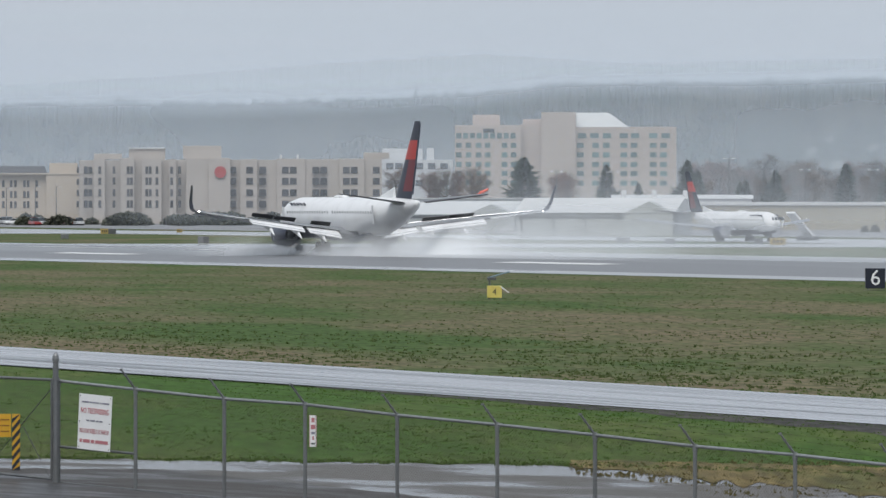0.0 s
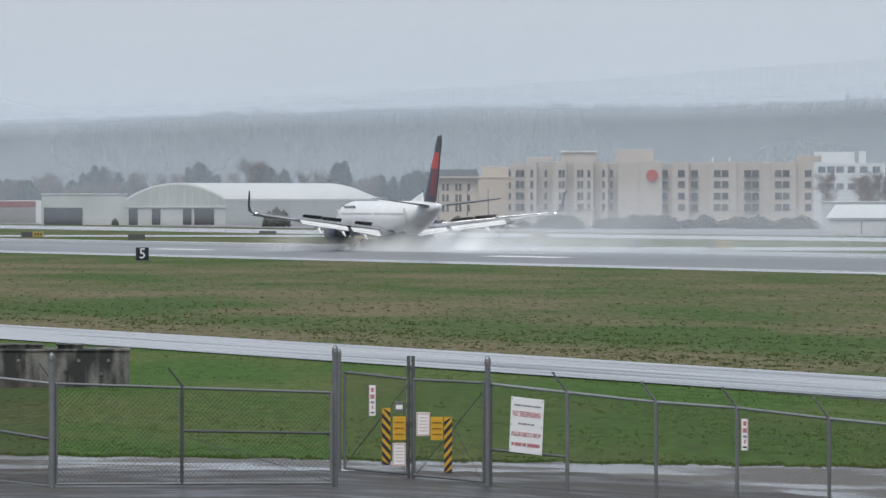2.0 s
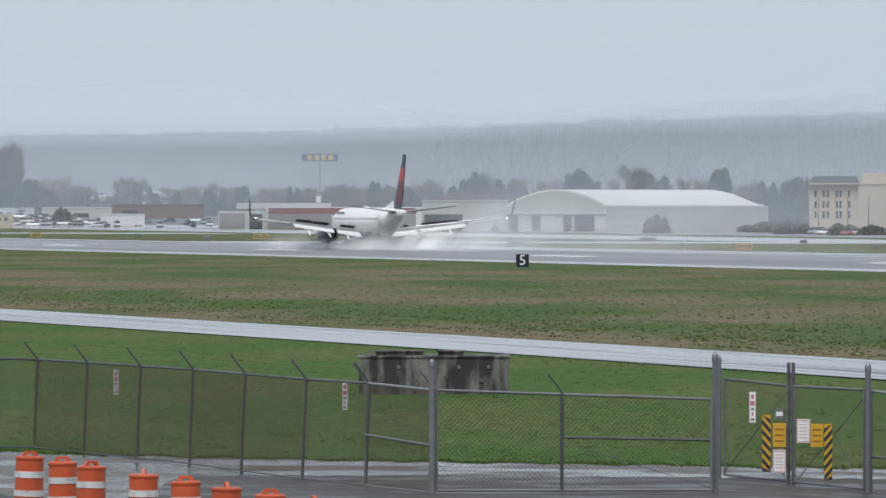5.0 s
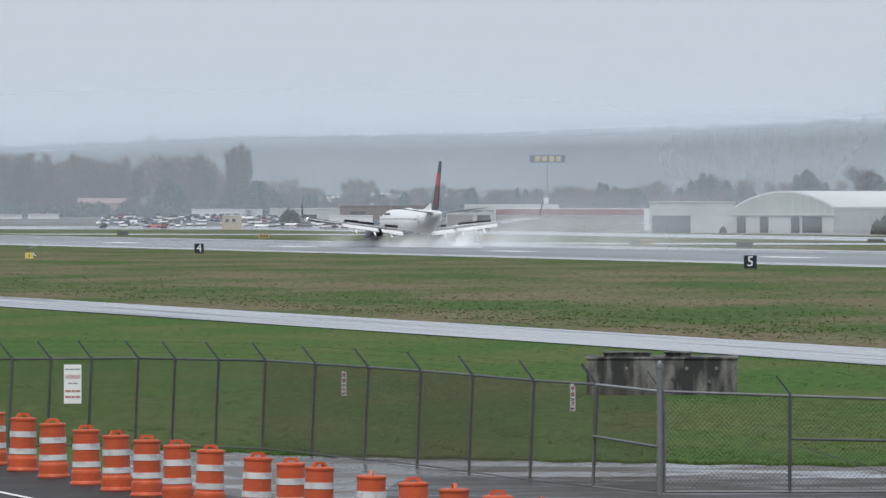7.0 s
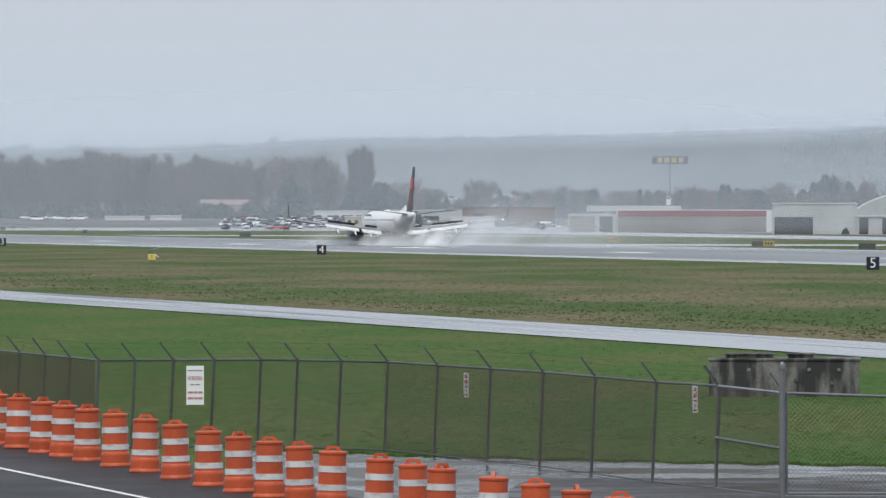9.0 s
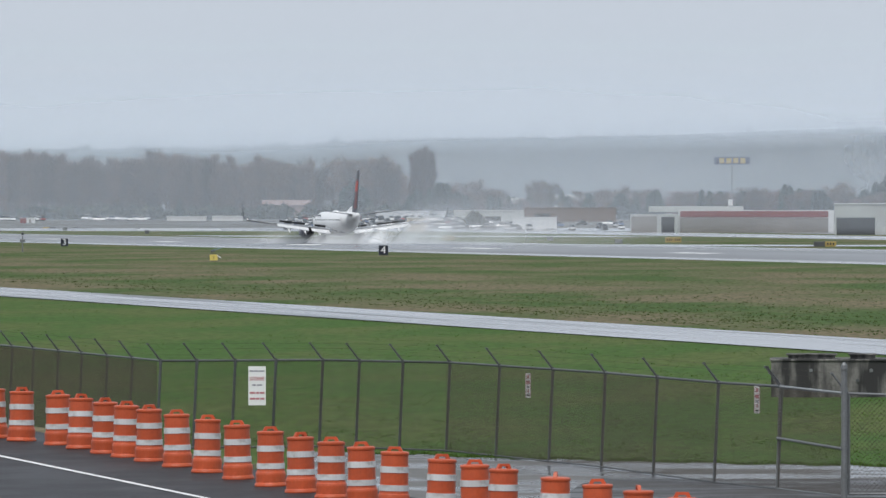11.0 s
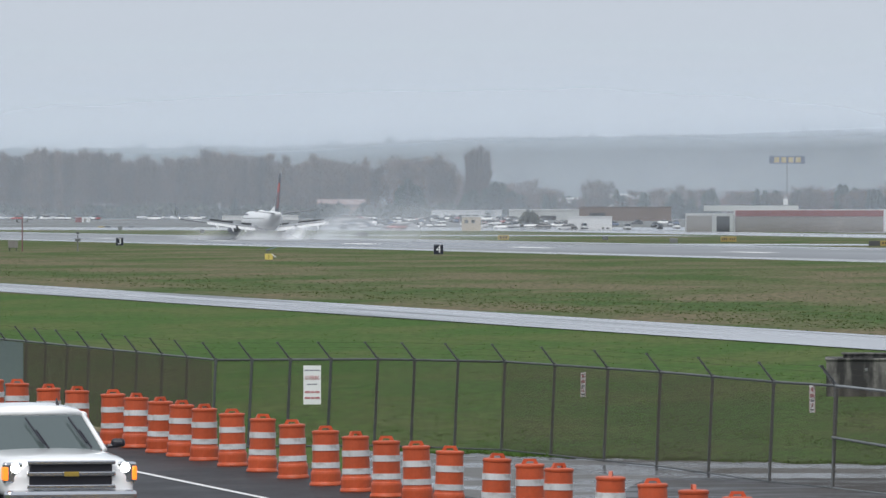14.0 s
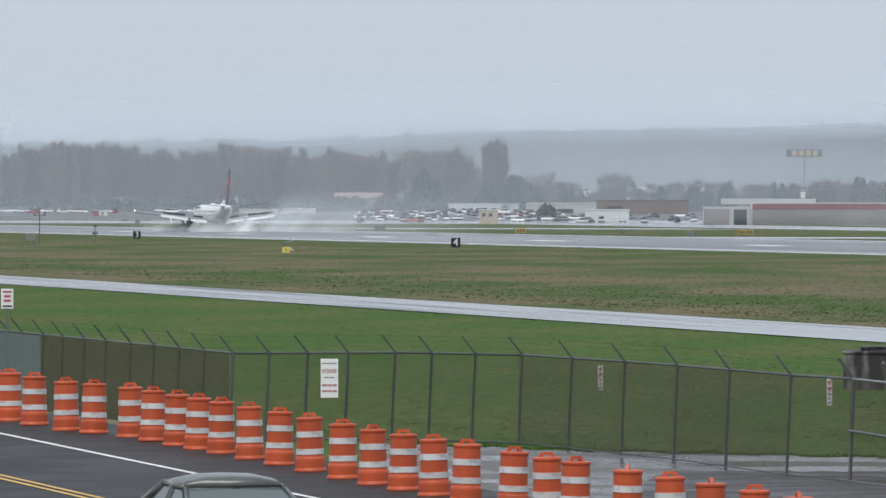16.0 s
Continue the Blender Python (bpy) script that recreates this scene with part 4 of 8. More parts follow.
def plate(name, corners, thick, material, parent, label=""):
    """A thin four-cornered panel with some depth."""
    bm = bmesh.new()
    c = [Vector(p) for p in corners]
    nrm = (c[1] - c[0]).cross(c[3] - c[0]).normalized() * thick / 2
    va, vb = [bm.verts.new(p + nrm) for p in c], [bm.verts.new(p - nrm) for p in c]
    bm.faces.new(va)
    bm.faces.new(vb[::-1])
    for i in range(4):
        bm.faces.new((va[i], vb[i], vb[(i + 1) % 4], va[(i + 1) % 4]))
    bmesh.ops.recalc_face_normals(bm, faces=bm.faces)
    return part(name, bm, material, parent, label)


def wheel_pair(x, y, r, w, gap, parent, top):
    bm = bmesh.new()
    tube(bm, (x, y, r), (x, y, top), 0.13, 0.17, seg=10)
    tube(bm, (x - gap, y, r), (x + gap, y, r), 0.09, seg=8)
    tube(bm, (x, y, r + 0.3), (x, y + 1.1, top), 0.07, seg=8)
    part("landing_gear_strut", bm, M_AC_GREY, parent)
    for s in (-gap, gap):
        bm = bmesh.new()
        lathe(bm, [(r * 0.55, -w / 2), (r * 0.93, -w / 2), (r, -w / 4), (r, w / 4), (r * 0.93, w / 2), (r * 0.55, w / 2)], 20, "x", centre=(x + s, y, r))
        part("wheel", bm, M_RUBBER, parent, "black tyre on pale hub")


def airliner(name, m, label, winglets=True, flaps=True, length=1.0, navy_belly=True):
    t = thing(name, m, label, "airliner")
    zc = 3.35
    bm = bmesh.new()
    prof = [(21.2, 0.05, 0.05, -0.55), (20.9, 0.45, 0.42, -0.5), (20.2, 0.95, 0.95, -0.38), (19.0, 1.40, 1.5, -0.2), (17.4, 1.72, 1.85, -0.06), (15.5, 1.87, 2.0, 0.0), (9, 1.88, 2.005, 0), (0, 1.88, 2.005, 0),
            (-6.5, 1.88, 2.0, 0.0), (-9.5, 1.80, 1.88, 0.12), (-13, 1.52, 1.52, 0.45), (-16.5, 1.05, 1.05, 0.85), (-19.5, 0.55, 0.58, 1.2), (-20.7, 0.28, 0.32, 1.38), (-20.95, 0.16, 0.18, 1.42)]
    prof = [(y * length, a, b, dz) for y, a, b, dz in prof]
    loft(bm, [ring(y, 0, zc + dz, a, b) for y, a, b, dz in prof])
    if navy_belly:
        for f in bm.faces:
            c = f.calc_center_median()
            if c.z < 1.95 and f.normal.z < -0.55 and -9 < c.y < 18:
                f.material_index = 1
    part("fuselage", bm, [M_AC_WHITE, M_AC_NAVY], t, "glossy white fuselage with dark belly", smooth=True)
    bm = bmesh.new()
    loft(bm, [ring(y, 0, 2.0, a, b, 20) for y, a, b in ((6.5, 0.6, 0.3), (4.5, 1.9, 0.85), (0.5, 2.15, 0.98), (-2.5, 2.0, 0.9), (-5.5, 0.8, 0.35))])
    part("wing_fairing", bm, M_AC_GREY, t, smooth=True)
    bm = bmesh.new()
    for y, a in ((4.0, 1.0), (2.6, 1.0)):
        loft(bm, [ring(y + 0.8, 0, zc + 2.02, 0.05, 0.02, 12), ring(y + 0.3, 0, zc + 2.02, 0.45, 0.2, 12), ring(y - 0.4, 0, zc + 2.02, 0.45, 0.18, 12), ring(y - 1.0, 0, zc + 2.02, 0.05, 0.02, 12)])
    part("antenna_fairing", bm, M_AC_WHITE, t, smooth=True)
    # cabin windows on both sides and the flight deck
    win = None
    for s in (-1, 1):
        for i in range(34):
            y = 15.0 - i * 0.82
            if abs(y - 1.0) < 0.5:
                continue
            mm = pose(s * 1.845, y, zc + 0.55, 0, s * 14, 0)
            if win is None:
                bm = bmesh.new()
                box(bm, -0.03, 0.03, -0.10, 0.10, -0.14, 0.14, 0.03)
                win = part("cabin_window", bm, M_AC_GREY, t, at_=mm)
            else:
                share("cabin_window", win, t, mm)
    for a0 in (-58, -32, -7, 19, 45):
        bm = bmesh.new()
        pts = []
        for aa, hh in ((a0, 0), (a0 + 20, 0), (a0 + 20, 1), (a0, 1)):
            q = radians(aa)
            r = 1.36 - 0.22 * hh
            pts.append((r * math.sin(q) * 1.02, 18.55 - 0.55 * hh + 0.75 * math.cos(q) - 0.2, zc + 0.52 + 0.55 * hh))
        vs = [bm.verts.new(p) for p in pts] + [bm.verts.new((p[0] * 0.9, p[1] - 0.15, p[2] - 0.05)) for p in pts]
        bm.faces.new(vs[:4])
        for i in range(4):
            bm.faces.new((vs[i], vs[i + 4], vs[(i + 1) % 4 + 4], vs[(i + 1) % 4]))
        part("windshield_pane", bm, M_GLASS_D, t)
    # livery: a row of blank marks where the title stands, and two doors
    for s in (-1, 1):
        for i in range(5):
            bm = bmesh.new()
            box(bm, -0.03, 0.03, -0.30, 0.30, -0.30, 0.30)
            part("livery_mark", bm, M_AC_NAVY, t, at_=pose(s * 1.50, 14.6 - i * 1.08, zc + 1.22, 0, s * 36, 0))
        for y in (16.2, -12.0):
            bm = bmesh.new()
            box(bm, -0.02, 0.02, -0.42, 0.42, -0.9, 0.9, 0.05)
            part("cabin_door", bm, M_AC_WHITE, t, at_=pose(s * (1.87 if y > 0 else 1.63), y, zc + 0.15 + (0.2 if y < 0 else 0), 0, s * 4, 0 if y > 0 else s * 5))
    # fin in painted bands
    bands = ((5.1, M_AC_NAVY), (5.9, M_AC_MAROON), (7.4, M_AC_MAROON), (8.9, M_AC_RED), (10.7, M_AC_NAVY), (12.5, None))

    def fin(z):
        f = (z - 5.1) / 7.4
        return -13.7 - 6.1 * f, (5.1 - 3.4 * f), 0.18 - 0.10 * f

    fin_ob = None
    bm = bmesh.new()
    mats = [M_AC_NAVY, M_AC_MAROON, M_AC_RED]
    rings = []
    for z, _ in bands:
        le, ch, th = fin(z)
        prof2 = aerofoil(le, ch, th * 0.9, 0, 0)
        rings.append([(p[2] * 1.0 + 0.0, p[1], z) for p in prof2])
    vs = [[bm.verts.new(p) for p in r] for r in rings]
    for k, (ra, rb) in enumerate(zip(vs, vs[1:])):
        for i in range(len(ra)):
            f = bm.faces.new((ra[i], ra[(i + 1) % len(ra)], rb[(i + 1) % len(ra)], rb[i]))
            fore = i < 3 or i > len(ra) - 4
            f.material_index = mats.index(M_AC_NAVY if fore and k < 3 else bands[k][1])
    bm.faces.new(vs[-1])
    bmesh.ops.recalc_face_normals(bm, faces=bm.faces)
    fin_ob = part("fin", bm, mats, t, "navy and red painted tail fin")
    plate("rudder", [(0.0, fin(5.6)[0] - fin(5.6)[1] - 0.02, 5.6), (0, fin(12.3)[0] - fin(12.3)[1] - 0.02, 12.3), (0, fin(12.3)[0] - fin(12.3)[1] - 0.2, 12.3), (0, fin(5.6)[0] - fin(5.6)[1] - 0.35, 5.6)], 0.1, M_AC_NAVY, fin_ob)
    bm = bmesh.new()
    vv = [bm.verts.new(p) for p in ((-0.12, -8.5, 5.3), (0.12, -8.5, 5.3), (0.16, -13.6, 5.0), (-0.16, -13.6, 5.0), (0.05, -13.6, 6.3), (-0.05, -13.6, 6.3))]
    for q in ((0, 1, 2, 3), (0, 5, 4, 1), (1, 4, 2), (0, 3, 5), (2, 4, 5, 3)):
        bm.faces.new([vv[i] for i in q])
    bmesh.ops.recalc_face_normals(bm, faces=bm.faces)
    part("dorsal_fin", bm, M_AC_WHITE, t)
    for s in (-1, 1):
        surface("tailplane", [(-15.2, 3.6, 0.16, s * 0.6, 4.85), (-16.9, 2.6, 0.1, s * 3.8, 5.25), (-18.7, 1.35, 0.05, s * 7.15, 5.65)], M_AC_GREY, t)
        plate("elevator", [(s * 1.2, -18.9, 4.92), (s * 7.0, -20.05, 5.63), (s * 7.0, -20.5, 5.60), (s * 1.2, -19.9, 4.84)], 0.08, M_AC_DARK, t)
        wing = surface("wing", [(5.2, 7.6, 0.42, s * 1.5, 2.15), (1.6, 4.9, 0.28, s * 5.6, 2.60), (-2.3, 2.9, 0.16, s * 12.5, 3.38), (-5.0, 1.6, 0.09, s * 17.1, 3.98)], M_AC_GREY, t)
        # bright leading edge slats and the dark gap behind them
        for a, b in (((2.3, 5.0), (6.0, 1.5)), ((6.2, 1.4), (11.5, -1.55)), ((11.7, -1.7), (16.7, -4.6))):
            za, zb = 2.15 + (a[0] - 1.5) * 0.117, 2.15 + (b[0] - 1.5) * 0.117
            plate("slat", [(s * a[0], a[1] + 0.75, za - 0.25), (s * b[0], b[1] + 0.6, zb - 0.2), (s * b[0], b[1] + 0.05, zb + 0.13), (s * a[0], a[1] + 0.05, za + 0.2)], 0.06, M_AC_METAL, wing, "bright metal slat")
        if flaps:
            for (xa, ya, xb, yb, ch, dr) in ((2.1, -2.3, 5.4, -2.9, 1.5, 0.62), (5.9, -3.1, 11.6, -4.9, 1.25, 0.5)):
                za, zb = 2.15 + (xa - 1.5) * 0.117, 2.15 + (xb - 1.5) * 0.117
                plate("flap", [(s * xa, ya + 0.1, za - 0.1), (s * xb, yb + 0.1, zb - 0.1), (s * xb, yb - ch * 0.62, zb - dr * 0.75), (s * xa, ya - ch * 0.7, za - dr)], 0.14, M_AC_WHITE, wing, "lowered white flap")
                plate("flap", [(s * xa, ya - ch * 0.72, za - dr - 0.02), (s * xb, yb - ch * 0.64, zb - dr * 0.75 - 0.02), (s * xb, yb - ch * 0.92, zb - dr * 1.05), (s * xa, ya - ch * 0.95, za - dr * 1.3)], 0.06, M_AC_WHITE, wing)
            for (xa, xb, ya, yb) in ((2.6, 4.6, -1.2, -1.6), (6.3, 8.6, -2.0, -2.75), (8.7, 11.0, -2.8, -3.55)):
                za, zb = 2.45 + (xa - 1.5) * 0.117, 2.45 + (xb - 1.5) * 0.117
                plate("spoiler", [(s * xa, ya, za), (s * xb, yb, zb), (s * xb, yb - 0.5, zb + 0.30), (s * xa, ya - 0.6, za + 0.36)], 0.05, M_AC_DARK, wing, "raised dark spoiler")
            for xa, ya in ((6.6, -3.6), (9.6, -4.6), (4.0, -3.0)):
                bm = bmesh.new()
                z = 2.15 + (xa - 1.5) * 0.117 - 0.35
                loft(bm, [ring(ya + 2.6, s * xa, z + 0.1, 0.05, 0.05, 10), ring(ya + 1.2, s * xa, z - 0.05, 0.19, 0.26, 10), ring(ya - 0.6, s * xa, z - 0.45, 0.17, 0.24, 10), ring(ya - 1.9, s * xa, z - 1.0, 0.03, 0.05, 10)])
                part("flap_track_fairing", bm, M_AC_WHITE, wing, smooth=True)
        else:
            plate("flap", [(s * 2.1, -2.2, 2.2), (s * 11.6, -4.75, 3.3), (s * 11.6, -5.1, 3.28), (s * 2.1, -3.0, 2.15)], 0.1, M_AC_GREY, wing)
        plate("aileron", [(s * 12.2, -5.05, 3.36), (s * 16.2, -6.15, 3.86), (s * 16.2, -6.55, 3.84), (s * 12.2, -5.6, 3.32)], 0.07, M_AC_WHITE, wing)
        if winglets:
            bm = bmesh.new()
            secs = [(17.1, -5.0, 1.6, 3.98, 0.07), (17.5, -5.4, 1.35, 4.25, 0.06), (17.75, -6.0, 1.1, 4.9, 0.05), (17.92, -7.2, 0.55, 6.45, 0.03)]
            loft(bm, [[(s * (x + th), le - ch * f, z) for f in (0, 0.35, 0.75, 1)] + [(s * (x - th), le - ch * f, z) for f in (0.75, 0.35)] for x, le, ch, z, th in secs])
            part("winglet", bm, M_AC_NAVY, wing, "upswept dark winglet")
        bm = bmesh.new()
        bmesh.ops.create_uvsphere(bm, u_segments=8, v_segments=6, radius=0.07)
        part("wingtip_light", bm, M_LAMP_W, wing, "lit white wingtip light", at_=pose(s * 17.0, -6.62, 4.02))
        # engine
        bm = bmesh.new()
        n = [(1.02, 7.0), (1.10, 6.8), (1.16, 6.0), (1.15, 4.9), (1.05, 3.6), (0.86, 2.9)]
        loft(bm, [ring(y, s * 4.83, 1.72 + (0.08 if r < 1.1 else 0), r, r * 0.97, 24) for r, y in n], cap=False)
        eng = part("engine_nacelle", bm, M_AC_NAVY, t, "dark engine nacelle", smooth=True)
        bm = bmesh.new()
        loft(bm, [ring(y, s * 4.83, 1.75, r, r, 20) for r, y in ((0.98, 6.6), (0.98, 6.55))])
        loft(bm, [ring(y, s * 4.83, 1.75, r, r, 20) for r, y in ((0.80, 3.3), (0.66, 2.4), (0.48, 1.9))])
        loft(bm, [ring(y, s * 4.83, 1.75, r, r, 16) for r, y in ((0.36, 2.1), (0.22, 1.3), (0.03, 0.9))])
        part("engine_core", bm, M_AC_DARK, eng, smooth=True)
        bm = bmesh.new()
        lathe(bm, [(1.03, 6.95), (1.09, 7.05), (1.13, 6.85)], 24, "y", centre=(s * 4.83, 0, 1.75))
        part("inlet_lip", bm, M_AC_METAL, eng)
        plate("pylon", [(s * 4.83, 6.2, 2.85), (s * 4.83, 2.0, 2.65), (s * 4.83, 0.4, 2.4), (s * 4.83, 3.0, 2.25)], 0.35, M_AC_WHITE, t)
        wheel_pair(s * 2.86, 0, 0.56, 0.42, 0.43, t, 2.3)
    wheel_pair(0, 17.2 * length, 0.34, 0.22, 0.22, t, 1.9)
    bm = bmesh.new()
    bmesh.ops.create_uvsphere(bm, u_segments=8, v_segments=6, radius=0.08)
    part("tail_light", bm, M_AC_WHITE, t, at_=pose(0, -21.0, 4.8))
    bm = bmesh.new()
    bmesh.ops.create_uvsphere(bm, u_segments=8, v_segments=6, radius=0.12)
    part("beacon", bm, M_AC_GREY, t, at_=pose(0, 3.2, zc + 2.24))
    return t


RUNWAY_X = 253.0


def roll_y(t):
    """How far along the runway the tail stands at t seconds: braking from 72 to 41 m/s."""
    return 725.66 + 70.30 * t - 0.6891 * t * t - 0.01107 * t ** 3 - 1.8 * math.exp(-((t - 2.9) / 1.3) ** 2)


jet = airliner("airliner", pose(RUNWAY_X, roll_y(0) + 20.0, 0.74), "white twin-engine airliner with red and navy tail braking on wet runway")
jet.scale = (1.02, 0.93, 1.0)


# ---- spray thrown up by the wheels and the reversers ----
def soft_sheet(bm, uv, centre, w, h, turn=0.0, lean=0.0):
    m = Matrix.Translation(centre) @ pose(0, 0, 0, lean, 0, turn)
    vs = [bm.verts.new(m @ Vector((x, 0, z))) for x, z in ((-w / 2, 0), (w / 2, 0), (w / 2, h), (-w / 2, h))]
    f = bm.faces.new(vs)
    for loop, q in zip(f.loops, ((0, 0), (1, 0), (1, 1), (0, 1))):
        loop[uv].uv = q


M_SPRAY = veil("fine_spray", 0.50, (0.3, 0.6), 0.98, wisps=0.35, wisp_scale=0.022)
M_DRIFT = veil("drifting_spray", 0.50, (0.12, 0.86), 0.98, colour=(0.66, 0.70, 0.74), wisps=0.3, wisp_scale=0.016)
M_SPRAY2 = veil("dense_spray", 0.80, 0.45, 0.98, wisps=0.3, wisp_scale=0.04)
M_SPRAY3 = veil("low_spray", 0.7, 0.42, 0.98, wisps=0.4, wisp_scale=0.1)
spray = thing("water_spray", pose(RUNWAY_X, roll_y(0) + 20.8, 0.74), "pale cloud of fine water spray behind the airliner", "spray", kind="stuff")
for x, y, w, h, turn, mat in ((-5.0, -48, 120, 4.8, -88, M_SPRAY), (4.0, -150, 310, 12.5, -91, M_DRIFT), (2.0, -18, 52, 5.0, -91, M_SPRAY2), (0.0, -1.0, 38, 3.6, -6, M_SPRAY3)):
    bm = bmesh.new()
    uv = bm.loops.layers.uv.new("UVMap")
    soft_sheet(bm, uv, (x, y, -0.25), w, h, turn, -38)
    part("spray_sheet", bm, mat, spray, kind="stuff")

# smaller airliner parked beyond the runway
px = at(1300, 1135)
parked = airliner("airliner", Matrix.Translation((px.x, px.y, 0.05)) @ pose(0, 0, 0, 0, 0, -177), "white parked regional airliner with red and navy tail on taxiway", winglets=False, flaps=False, length=0.86)
parked.scale = (0.78, 0.78, 0.78)
st = thing("boarding_stair", Matrix.Translation(at(1424, 1165)) @ pose(0, 0, 0, 0, 0, 20), "white sloping boarding stair beside the parked airliner", "boarding stair")
bm = bmesh.new()
box(bm, -0.2, 5.2, -0.9, 0.9, -0.15, 0.15, 0.03, m=pose(-2.6, 0, 3.9, 0, 42, 0))
part("ramp", bm, M_WHITE, st)
bm = bmesh.new()
box(bm, -0.8, 1.9, -0.9, 0.9, 0.3, 0.7, 0.05)
part("chassis", bm, M_STEEL, st)
for sx in (-0.4, 1.5):
    bm = bmesh.new()
    lathe(bm, [(0.3, -1.0), (0.3, 1.0)], 14, "y", centre=(sx, 0, 0.3))
    part("wheel", bm, M_RUBBER, st)


# ---- road vehicles ----
def paint(name, colour, coat=1.0, rough=0.3):
    m, nt, b = nodes_of(name)
    n, l = nt.nodes, nt.links
    no = n.new("ShaderNodeTexNoise")
    no.inputs["Scale"].default_value, no.inputs["Detail"].default_value = 3, 5
    hs = n.new("ShaderNodeHueSaturation")
    hs.inputs["Color"].default_value = (*colour, 1)
    mr = n.new("ShaderNodeMapRange")
    mr.inputs["To Min"].default_value, mr.inputs["To Max"].default_value = 0.88, 1.08
    l.new(no.outputs[0], mr.inputs["Value"])
    l.new(mr.outputs[0], hs.inputs["Value"])
    l.new(hs.outputs[0], b.inputs["Base Color"])
    b.inputs["Roughness"].default_value, b.inputs["Coat Weight"].default_value, b.inputs["Coat Roughness"].default_value = rough, coat, 0.06
    return m


M_CAR_WHITE = paint("white_car_paint", (0.92, 0.925, 0.93))
M_CAR_GREY = paint("grey_car_paint", (0.085, 0.09, 0.088), 0.5, 0.35)
M_TRIM = plain("black_trim", (0.018, 0.018, 0.026), 0.35, 0, 0.1)
M_CHROME = plain("chrome", (0.7, 0.7, 0.72), 0.12, 1.0, 0.03)
M_AMBER = glow("amber_lamp", (1.0, 0.22, 0.02), 1.2)
M_HEAD = glow("lit_headlight", (1.0, 0.98, 0.95), 12.0)
M_HEAD_B = glow("lit_xenon_headlight", (0.78, 0.80, 1.0), 16.0)
mg, ntg, bg_ = nodes_of("car_glass")
# grey-teal base carries the sky that the glass reflects
bg_.inputs["Base Color"].default_value = (0.075, 0.098, 0.098, 1)
bg_.inputs["Roughness"].default_value = 0.06
bg_.inputs["IOR"].default_value = 1.7
M_CARGLASS = mg


def shell(bm, secs, half, mat=0):
    """A closed body from side sections: secs of (y, z_low, z_high, half width low, half width high, crown)."""
    rings = []
    for y, z0, z1, w0, w1, cr in secs:
        zm = z0 + (z1 - z0) * 0.62
        rings.append([(-w0 * 0.96, y, z0), (-w0, y, z0 + (z1 - z0) * 0.2), (-w0, y, zm), (-w1, y, z1 - cr), (-w1 * 0.86, y, z1), (0, y, z1 + cr * 0.35),
                      (w1 * 0.86, y, z1), (w1, y, z1 - cr), (w0, y, zm), (w0, y, z0 + (z1 - z0) * 0.2), (w0 * 0.96, y, z0)])
    loft(bm, rings, mat=mat)


def road_wheel(t, x, y, r, w):
    bm = bmesh.new()
    lathe(bm, [(r * 0.62, -w / 2), (r * 0.95, -w / 2), (r, -w / 3), (r, w / 3), (r * 0.95, w / 2), (r * 0.62, w / 2)], 24, "x")
    wh = part("wheel", bm, M_RUBBER, t, at_=pose(x, y, r))
    bm = bmesh.new()
    lathe(bm, [(r * 0.6, -w / 2 + 0.02), (r * 0.63, 0), (r * 0.6, w / 2 - 0.02)], 20, "x")
    for i in range(6):
        a = i * math.pi / 3
        tube(bm, (0.0, 0, 0), (0.0, 0.55 * r * math.cos(a), 0.55 * r * math.sin(a)), 0.05)
    part("rim", bm, M_CHROME, wh)


def pane(t, corners, name="window", mat=None, thick=0.02):
    return plate(name, corners, thick, mat or M_CARGLASS, t)


def rounded(ob):
    """A smooth pressed-metal skin."""
    ob.data.shade_smooth()
    sub = ob.modifiers.new("skin", "SUBSURF")
    sub.levels = sub.render_levels = 2
    return ob


